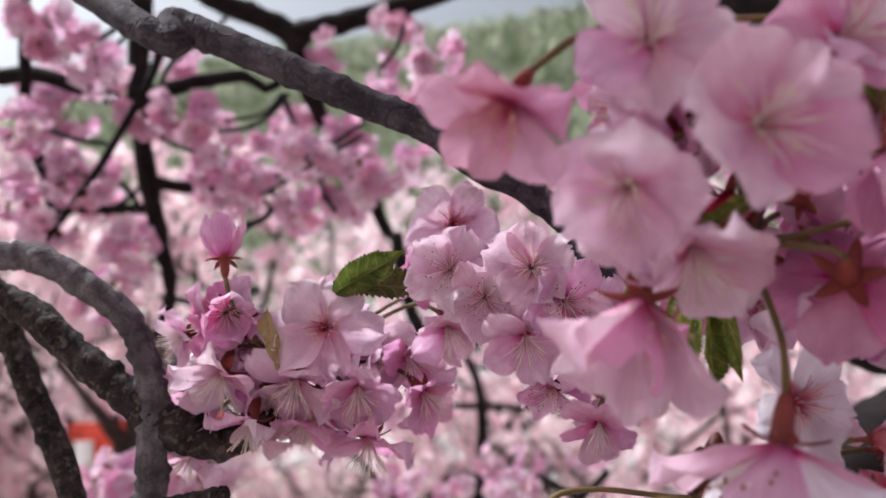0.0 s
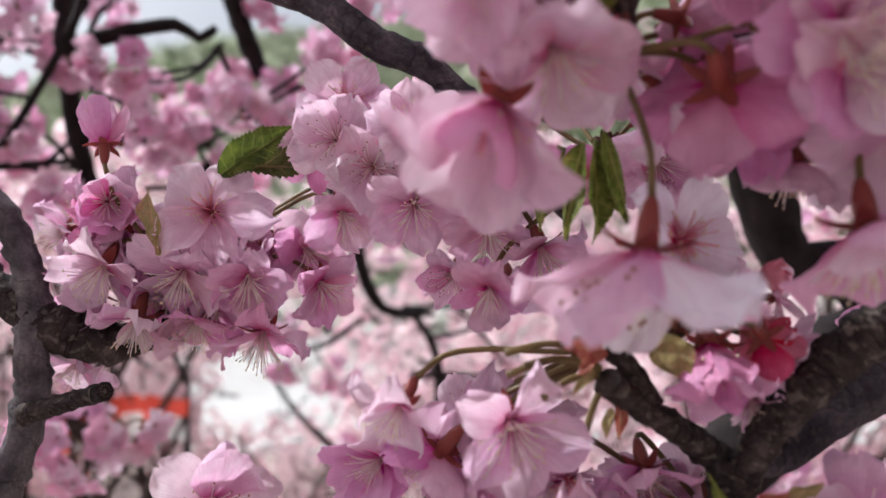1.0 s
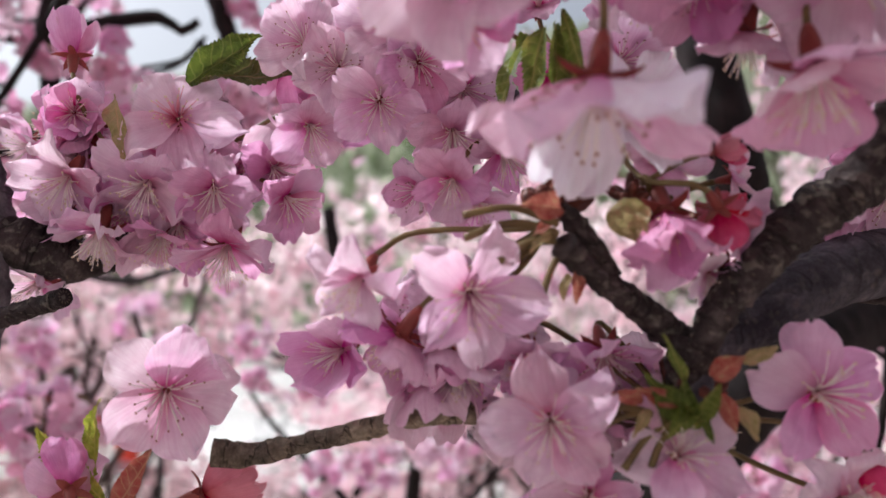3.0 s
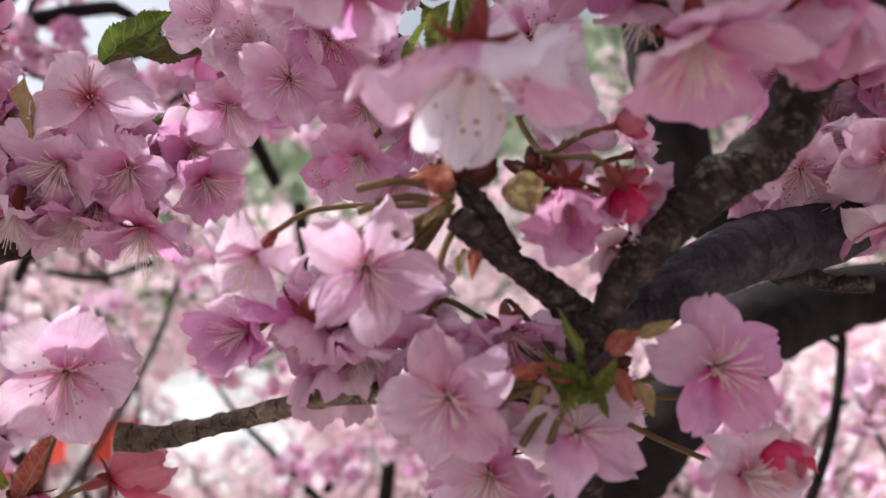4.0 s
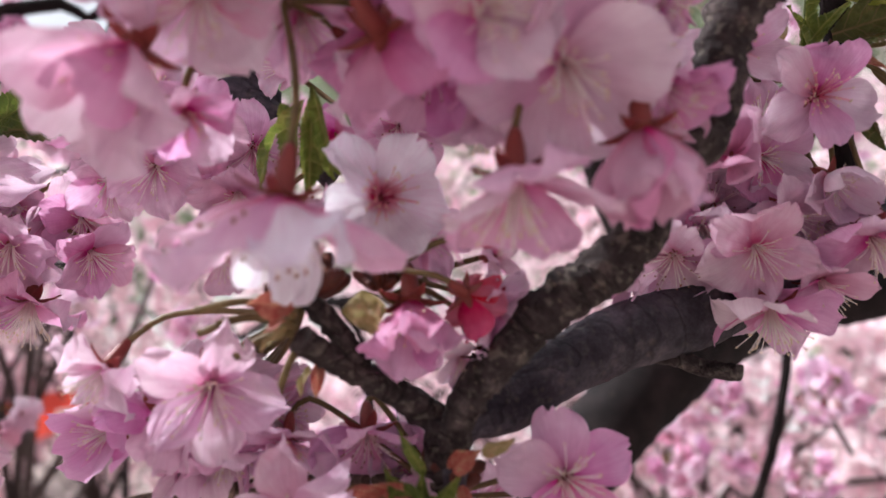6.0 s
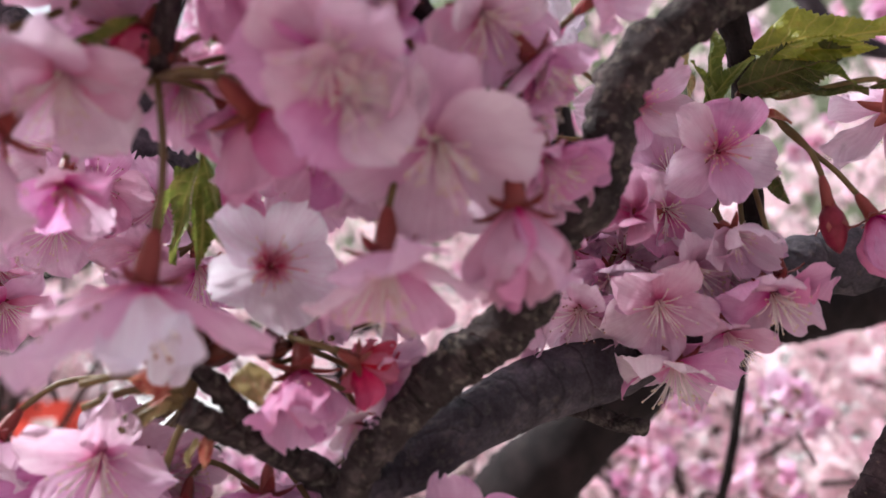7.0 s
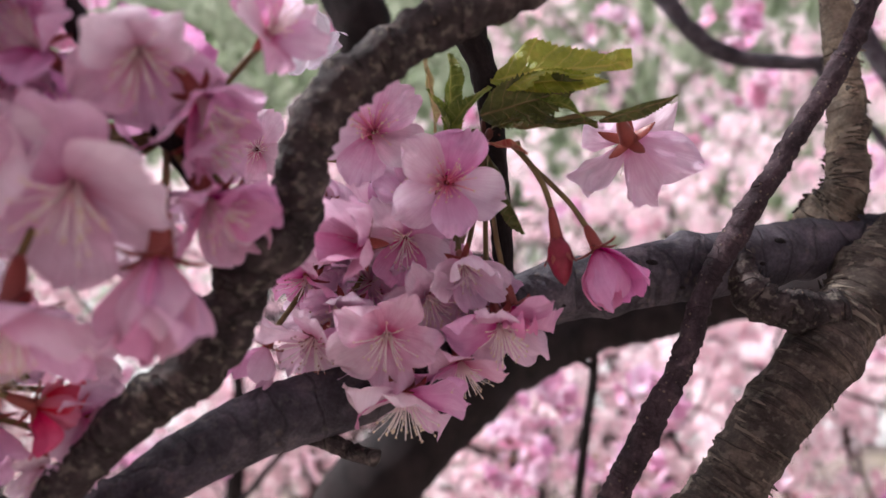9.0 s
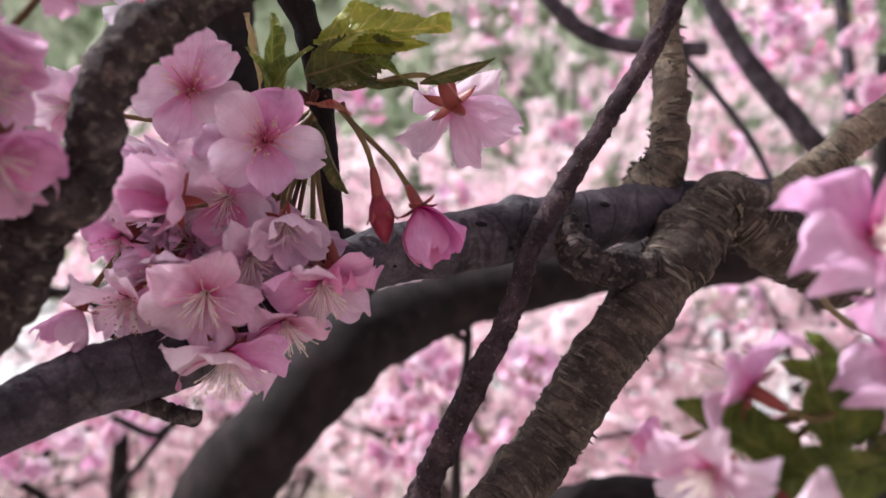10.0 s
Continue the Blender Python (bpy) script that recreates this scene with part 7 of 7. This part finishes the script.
leaf(spr4, (0.0035, 0.1552, 1.5634), (-0.0002, 0.1492, 1.5741), 0.26, LEAF, 20, 0.6, 0.2, 3, "leaf", "narrow fresh green leaf")
leaf(spr4, (0.0047, 0.1556, 1.5562), (-0.0044, 0.149, 1.564), 0.62, LEAF_GREEN, -20, 0.7, 0.35, 4, "leaf", "")
leaf(spr4, (0.0033, 0.1555, 1.555), (0.0107, 0.1512, 1.5624), 0.66, LEAF, 25, 0.8, 0.4, 5, "leaf", "")
leaf(spr4, (0.004, 0.1555, 1.5556), (0.003, 0.1501, 1.5629), 0.8, LEAF_GREEN, -5, 0.9, 0.45, 6, "leaf", "")
leaf(spr4, (0.0064, 0.1558, 1.5586), (-0.0001, 0.1499, 1.5542), 0.6, LEAF, 10, 0.7, 0.4, 7, "leaf", "")
leaf(spr4, (0.0057, 0.1557, 1.5568), (0.0093, 0.1513, 1.5531), 0.6, LEAF_GREEN, -30, 0.7, 0.4, 14, "leaf", "")
leaf(spr4, (0.0021, 0.1551, 1.559), (-0.0068, 0.1497, 1.5632), 0.42, BRACT_RED, 10, 0.5, 0.15, 9, "bract", "coral bract")
leaf(spr4, (0.0095, 0.156, 1.565), (0.0151, 0.1526, 1.5699), 0.75, BRACT_RED, 0, 0.5, 0.2, 10, "bract", "coral bract")
leaf(spr4, (0.0159, 0.1568, 1.5685), (0.0223, 0.1536, 1.5719), 0.5, BRACT, 20, 0.5, 0.15, 11, "bract", "tan bract")
leaf(spr4, (0.0115, 0.1564, 1.5614), (0.014, 0.153, 1.554), 0.55, BRACT_RED, 10, 0.5, 0.2, 12, "bract", "coral bract")
leaf(spr4, (0.0153, 0.1571, 1.5587), (0.0187, 0.1537, 1.5525), 0.6, BRACT, -15, 0.5, 0.2, 13, "bract", "olive-tan bract")
leaf(spr4, (-0.0053, 0.154, 1.5601), (-0.012, 0.149, 1.5619), 0.45, BRACT_RED, -10, 0.5, 0.2, 15, "bract", "coral bract")
leaf(spr4, (-0.0039, 0.1543, 1.558), (-0.0078, 0.1499, 1.5532), 0.4, BRACT, 15, 0.5, 0.2, 16, "bract", "olive-tan bract")
sprig_stalk(spr4, (0.0009, 0.1592, 1.5546), (-0.0091, 0.156, 1.5446))
sprig_stalk(spr4, (0.0015, 0.1593, 1.554), (-0.0036, 0.1568, 1.544))
sprig_stalk(spr4, (-0.0009, 0.1589, 1.5558), (-0.0146, 0.155, 1.5532))
sprig_stalk(spr4, (-0.0003, 0.159, 1.5552), (-0.0164, 0.1546, 1.5562))
spr5 = sprig((-0.023, 0.1542, 1.5979), "rounded coral and tan bracts round a tuft of olive stalks")
leaf(spr5, (-0.0227, 0.1471, 1.6004), (-0.0307, 0.1419, 1.6016), 0.72, BRACT_RED, 0, 0.4, 0.2, 9, "bract", "coral bract")
leaf(spr5, (-0.0094, 0.15, 1.602), (-0.0051, 0.1468, 1.596), 0.8, BRACT, 0, 0.4, 0.2, 10, "bract", "tan bract")
leaf(spr5, (-0.0251, 0.149, 1.5954), (-0.0294, 0.1444, 1.592), 0.4, BRACT, 20, 0.4, 0.2, 11, "bract", "olive-tan bract")
leaf(spr5, (-0.0212, 0.1529, 1.5869), (-0.0227, 0.1496, 1.5812), 0.4, BRACT, 20, 0.4, 0.2, 12, "bract", "olive-tan bract")
leaf(spr5, (-0.0191, 0.1541, 1.5881), (-0.0192, 0.1511, 1.5805), 0.42, BRACT_RED, -20, 0.4, 0.2, 13, "bract", "coral bract")
leaf(spr5, (-0.0251, 0.1489, 1.5972), (-0.0288, 0.1452, 1.5957), 0.5, BRACT_RED, 30, 0.4, 0.2, 14, "bract", "coral bract")
sprig_stalk(spr5, (-0.0236, 0.1521, 1.5979), (-0.044, 0.1471, 1.5992))
sprig_stalk(spr5, (-0.0242, 0.1521, 1.596), (-0.0437, 0.1473, 1.5943))
sprig_stalk(spr5, (-0.0242, 0.1522, 1.5942), (-0.0362, 0.1486, 1.5893))
sprig_stalk(spr5, (-0.023, 0.1524, 1.5917), (-0.0272, 0.1502, 1.5809))
sprig_stalk(spr5, (-0.0236, 0.1522, 1.5954), (-0.0398, 0.1478, 1.5963))
spr6 = sprig((0.2064, 0.1254, 1.5954), "dark green young leaves at the lower twig")
leaf(spr6, (0.2053, 0.1244, 1.5885), (0.2003, 0.12, 1.6118), 0.72, LEAF_GREEN, 10, 0.5, 0.15, 3, "leaf", "")
leaf(spr6, (0.2138, 0.1218, 1.587), (0.1848, 0.1191, 1.5868), 0.5, LEAF_GREEN, -20, 0.5, 0.15, 4, "leaf", "")
leaf(spr6, (0.1988, 0.1236, 1.587), (0.1765, 0.1223, 1.6), 0.5, LEAF_GREEN, 15, 0.5, 0.15, 5, "leaf", "")
leaf(spr6, (0.2068, 0.1212, 1.5875), (0.2123, 0.1163, 1.5958), 0.5, LEAF_DARK, 0, 0.5, 0.15, 6, "leaf", "")
leaf(spr6, (0.2089, 0.1261, 1.6003), (0.196, 0.1248, 1.606), 0.35, LEAF, 0, 0.5, 0.15, 6, "leaf", "")
spr7 = sprig((-0.1486, 0.1755, 1.5233), "yellow-green young leaf with red bracts")
leaf(spr7, (-0.1448, 0.177, 1.5246), (-0.1573, 0.165, 1.5453), 0.34, LEAF_GOLD, 10, 0.5, 0.15, 3, "leaf", "")
leaf(spr7, (-0.1457, 0.1753, 1.5323), (-0.1452, 0.1684, 1.5524), 0.3, LEAF_GOLD, -20, 0.5, 0.15, 4, "leaf", "")
leaf(spr7, (-0.1411, 0.1765, 1.5219), (-0.1285, 0.1714, 1.5396), 0.35, BRACT_RED, 10, 0.5, 0.1, 9, "bract", "red bract")
spr8 = sprig((0.0003, 0.1321, 1.6944), "green leaves above the hanging blossoms")
leaf(spr8, (-0.0041, 0.1301, 1.6982), (0.0017, 0.1256, 1.6862), 0.5, LEAF, 10, 0.5, 0.15, 3, "leaf", "")
leaf(spr8, (-0.0103, 0.1289, 1.7003), (-0.0063, 0.124, 1.6882), 0.4, BRACT_RED, 10, 0.5, 0.15, 4, "leaf", "")
leaf(spr8, (-0.0211, 0.1297, 1.6691), (-0.0338, 0.1225, 1.659), 0.35, LEAF, 20, 0.6, 0.1, 5, "leaf", "")
spur(None, (-0.1574, 0.2185, 1.6192), 0.008, 14, 1)
spur(None, (-0.1114, 0.2294, 1.6497), 0.006, 14, 2)
spur(None, (-0.0251, 0.1621, 1.601), 0.012, 14, 3)
spur(None, (0.0062, 0.1722, 1.5564), 0.01, 14, 4)
spur(None, (-0.0072, 0.1604, 1.6032), 0.006, 14, 5)
spur(None, (-0.0199, 0.1964, 1.6494), 0.005, 14, 6)
spur(None, (-0.0215, 0.1372, 1.662), 0.006, 14, 7)
spur(None, (0.0385, 0.1636, 1.6608), 0.006, 14, 8)
spur(None, (-0.0042, 0.1303, 1.7109), 0.006, 14, 9)
spur(None, (0.1097, 0.2158, 1.6631), 0.006, 14, 10)
spur(None, (0.2089, 0.1276, 1.5999), 0.006, 14, 11)
spur(None, (-0.1416, 0.18, 1.5195), 0.006, 14, 12)
curtain((-1.25, 1.80, 0), 34, 0.40, 0.12, 7, 1.10)
LIMB_TOP = (0.0371, 0.4661, 1.8429)

# ---- clusters at middle distance ----
def mid_cluster(at, count, radius, seed, tone=0):
    """A ball of blossoms round a twig, some way behind."""
    r = random.Random(seed)
    root = thing("blossom_cluster", Vector(at), "ball of pink cherry blossoms on a dark twig", "blossoms", "blossom clusters behind")
    for i in range(count):
        d = Vector((r.gauss(0, 1), r.gauss(0, 1) - 0.4, r.gauss(0, 1) - 0.2)).normalized()
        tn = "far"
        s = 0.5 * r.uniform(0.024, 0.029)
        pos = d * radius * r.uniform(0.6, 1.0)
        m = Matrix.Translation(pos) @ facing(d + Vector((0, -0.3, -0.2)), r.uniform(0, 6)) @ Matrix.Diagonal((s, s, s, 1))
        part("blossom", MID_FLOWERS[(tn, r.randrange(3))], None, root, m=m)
        if i % 3 == 0:
            pm = tube([(0, 0, 0, 0.0008), (*(pos * 0.5 + Vector((0, 0, 0.004))), 0.0008), (*pos, 0.0009)], 0.008, 5, 0.02)
            part("pedicel", pm, PEDICEL, root)
    return root


def mid_flower(tone, seed):
    """A whole blossom in one mesh, for clusters too far off for single petals."""
    r = random.Random(seed * 7 + len(tone))
    bm = bmesh.new()
    pool = [me for tn, me in SHAPES["open"] if tn == tone]
    for i in range(5):
        q = bmesh.new()
        q.from_mesh(r.choice(pool))
        q.transform(Matrix.Rotation(math.tau * i / 5 + r.uniform(-0.1, 0.1), 4, "Z") @ Matrix.Translation((0, 0.06, 0)) @ Matrix.Rotation(radians(20 + r.uniform(-12, 14)), 4, "X"))
        me = bpy.data.meshes.new("t")
        q.to_mesh(me)
        q.free()
        bm.from_mesh(me)
        bpy.data.meshes.remove(me)
    q = bmesh.new()
    q.from_mesh(CALYX_MESH)
    for f in q.faces:
        f.material_index = 1
    me = bpy.data.meshes.new("t")
    q.to_mesh(me)
    q.free()
    bm.from_mesh(me)
    bpy.data.meshes.remove(me)
    me = bpy.data.meshes.new("blossom")
    bm.to_mesh(me)
    bm.free()
    me.materials.append(PETAL[tone])
    me.materials.append(CALYX)
    return smooth(me)


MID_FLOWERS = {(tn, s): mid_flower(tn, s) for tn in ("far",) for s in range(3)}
mid_cluster((-0.4997, 0.4875, 1.8425), 10, 0.025, 1)
mid_cluster((-0.4677, 0.5151, 1.8163), 9, 0.024, 2)
mid_cluster((-0.4036, 0.5499, 1.7716), 10, 0.025, 3)
mid_cluster((-0.3694, 0.5577, 1.7354), 12, 0.027, 4)
mid_cluster((-0.3147, 0.6107, 1.7002), 9, 0.023, 5)
mid_cluster((-0.4369, 0.5824, 1.8542), 7, 0.018, 6)
mid_cluster((-0.2547, 0.6819, 1.8816), 10, 0.026, 7)
mid_cluster((-0.3525, 0.622, 1.7734), 8, 0.021, 8)
mid_cluster((-0.5119, 0.4863, 1.7548), 9, 0.021, 9)
mid_cluster((-0.4663, 0.4965, 1.7189), 9, 0.021, 10)
mid_cluster((-0.4374, 0.524, 1.6601), 9, 0.021, 11)
mid_cluster((-0.4927, 0.4916, 1.677), 8, 0.018, 12)
mid_cluster((-0.3155, 0.6693, 1.8634), 7, 0.020, 13)
mid_cluster((-0.2855, 0.6565, 1.781), 8, 0.022, 14)
mid_cluster((-0.3545, 0.5814, 1.7283), 9, 0.020, 15)
mid_cluster((-0.5201, 0.4853, 1.7041), 9, 0.021, 16)
mid_cluster((-0.46, 0.5199, 1.6169), 8, 0.019, 17)
mid_cluster((-0.3272, 1.0432, 1.3433), 10, 0.034, 18)
mid_cluster((-0.154, 1.0798, 1.3466), 12, 0.038, 19)
mid_cluster((-0.0554, 1.1003, 1.3738), 10, 0.034, 20)
mid_cluster((-0.0549, 0.8879, 1.8802), 5, 0.017, 21)
mid_cluster((0.0951, 0.9213, 1.7762), 5, 0.014, 22)
mid_cluster((-0.2553, 0.6942, 1.7468), 8, 0.023, 23)
mid_cluster((-0.3516, 0.4389, 1.4879), 12, 0.029, 24)
mid_cluster((-0.3741, 0.4347, 1.4958), 8, 0.023, 25)
mid_cluster((-0.325, 0.4436, 1.503), 8, 0.023, 26)
mid_cluster((-0.272, 0.9604, 1.6372), 9, 0.031, 27)
mid_cluster((-0.3906, 0.8894, 1.477), 9, 0.029, 28)
mid_cluster((-0.3207, 0.9545, 1.3388), 9, 0.031, 29)
mid_cluster((0.2292, 0.8489, 1.6457), 6, 0.018, 30)
mid_cluster((-0.4056, 0.9045, 1.5153), 10, 0.029, 31)
mid_cluster((-0.3329, 0.9175, 1.4584), 9, 0.029, 32)
mid_cluster((-0.1735, 0.9426, 1.3883), 10, 0.029, 33)
mid_cluster((0.1421, 1.0087, 1.7853), 6, 0.023, 34)
mid_cluster((-0.0084, 1.0011, 1.5993), 7, 0.023, 35)
mid_cluster((-0.5068, 0.6384, 1.5225), 9, 0.024, 36)
mid_cluster((-0.4135, 0.8476, 1.6006), 9, 0.028, 37)
mid_cluster((-0.3541, 1.1442, 1.8232), 9, 0.037, 38)
mid_cluster((0.5222, 0.67, 1.8191), 10, 0.032, 39)
mid_cluster((0.3797, 0.7382, 1.8386), 9, 0.029, 40)
mid_cluster((0.2752, 0.8014, 1.8466), 8, 0.028, 41)
mid_cluster((0.4148, 0.7822, 1.7911), 7, 0.025, 42)
mid_cluster((0.5499, 0.8186, 1.8333), 9, 0.033, 43)
mid_cluster((0.5914, 0.7618, 1.8029), 8, 0.028, 44)
mid_cluster((0.6703, 0.7507, 1.766), 8, 0.028, 45)
mid_cluster((0.3825, 0.8843, 1.7353), 8, 0.031, 46)
mid_cluster((0.2959, 0.6816, 1.4928), 10, 0.032, 47)
mid_cluster((0.1568, 0.6948, 1.4234), 9, 0.032, 48)
mid_cluster((0.1826, 0.7436, 1.4544), 8, 0.029, 49)
mid_cluster((0.5794, 0.8509, 1.5213), 8, 0.031, 50)
mid_cluster((0.3911, 0.6662, 1.4068), 8, 0.027, 51)
mid_cluster((-0.1362, 0.7294, 1.4188), 8, 0.027, 52)
mid_cluster((-0.206, 0.7869, 1.3922), 8, 0.029, 53)
mid_cluster((0.6527, 0.7565, 1.8456), 8, 0.031, 54)
mid_cluster((0.536, 0.8144, 1.7097), 8, 0.033, 55)
mid_cluster((0.1978, 0.7341, 1.4796), 9, 0.030, 56)
mid_cluster((0.304, 0.7498, 1.4693), 9, 0.030, 57)
mid_cluster((0.2557, 0.7958, 1.397), 9, 0.029, 58)
mid_cluster((0.1817, 0.7853, 1.3909), 9, 0.029, 59)
mid_cluster((0.2933, 0.7506, 1.3996), 8, 0.027, 60)
mid_cluster((0.0828, 1.012, 1.7362), 9, 0.038, 61)
mid_cluster((-0.5171, 0.8309, 1.5402), 9, 0.034, 62)
mid_cluster((-0.5157, 0.5198, 1.8353), 13, 0.020, 63)
mid_cluster((-0.5277, 0.599, 1.8327), 13, 0.026, 64)
mid_cluster((-0.5081, 0.7056, 1.8747), 13, 0.025, 65)
mid_cluster((-0.4753, 0.6603, 1.7974), 13, 0.026, 66)
mid_cluster((-0.4362, 0.5354, 1.7786), 13, 0.020, 67)
mid_cluster((-0.5563, 0.5926, 1.787), 13, 0.026, 68)
mid_cluster((-0.4745, 0.7114, 1.789), 13, 0.025, 69)
mid_cluster((-0.3626, 0.6832, 1.7864), 13, 0.026, 70)
mid_cluster((-0.3009, 0.5625, 1.7412), 13, 0.020, 71)
mid_cluster((-0.3117, 0.6422, 1.7613), 13, 0.026, 72)
mid_cluster((-0.4681, 0.7121, 1.7369), 13, 0.025, 73)
mid_cluster((-0.4184, 0.671, 1.72), 13, 0.026, 74)
mid_cluster((-0.4963, 0.5223, 1.7166), 13, 0.020, 75)
mid_cluster((-0.5295, 0.5972, 1.7147), 13, 0.026, 76)
mid_cluster((-0.648, 0.6747, 1.6871), 13, 0.025, 77)
mid_cluster((-0.5195, 0.6497, 1.6679), 13, 0.026, 78)
mid_cluster((-0.2496, 0.5728, 1.7272), 13, 0.020, 79)
mid_cluster((-0.293, 0.6455, 1.7157), 13, 0.026, 80)
mid_cluster((-0.3778, 0.7301, 1.7067), 13, 0.025, 81)
mid_cluster((-0.2671, 0.7033, 1.8357), 13, 0.026, 82)
mid_cluster((-0.1898, 0.5863, 1.832), 13, 0.020, 83)
mid_cluster((-0.5775, 0.5886, 1.8164), 13, 0.026, 84)


# ---- the crown over the camera ----
def overhead_crown():
    """The rest of the tree's own blossom, unseen above the view, added for shade."""
    r = np.random.RandomState(41)
    pts = []
    while len(pts) < 540:
        x, y = r.uniform(-1.2, 1.3), r.uniform(-1.5, 0.75)
        edge = math.hypot((x - 0.05) / 1.28, (y + 0.38) / 1.16) + 0.25 * noise.noise((x * 2.2, y * 2.2, 9.0))
        if edge > 1:
            continue
        z = 1.98 + 0.42 * max(0.0, y) + r.uniform(0, 0.35)
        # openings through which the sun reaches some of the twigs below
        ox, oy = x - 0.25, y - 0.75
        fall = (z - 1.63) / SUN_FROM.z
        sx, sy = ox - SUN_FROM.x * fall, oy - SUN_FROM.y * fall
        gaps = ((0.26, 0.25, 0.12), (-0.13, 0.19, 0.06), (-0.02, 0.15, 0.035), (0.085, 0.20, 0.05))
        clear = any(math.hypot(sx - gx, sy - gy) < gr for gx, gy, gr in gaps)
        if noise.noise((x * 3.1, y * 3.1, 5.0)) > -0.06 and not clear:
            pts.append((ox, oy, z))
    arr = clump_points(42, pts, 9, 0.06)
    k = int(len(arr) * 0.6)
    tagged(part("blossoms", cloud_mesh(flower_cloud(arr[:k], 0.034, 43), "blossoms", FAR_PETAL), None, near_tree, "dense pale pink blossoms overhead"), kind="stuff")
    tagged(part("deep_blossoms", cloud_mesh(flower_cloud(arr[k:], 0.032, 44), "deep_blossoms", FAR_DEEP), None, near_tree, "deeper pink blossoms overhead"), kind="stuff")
    start = Vector(LIMB_TOP) - Vector((0.25, 0.75, 0))
    for i, (x, y) in enumerate(((-0.9, -1.2), (-0.3, -1.1), (0.3, -1.3), (0.7, -0.6), (-0.6, -0.5), (0.1, -0.6))):
        e = Vector((x, y, 2.2))
        mid = start.lerp(e, 0.45) + Vector((0, 0, 0.22))
        part("limb", tube([(*start, 0.018), (*(start + Vector((0.03, 0.02, 0.22))), 0.015), (*mid, 0.012), (*e, 0.004)], 0.03, 10, 0.08, seed=i), BARK_DARK, near_tree)


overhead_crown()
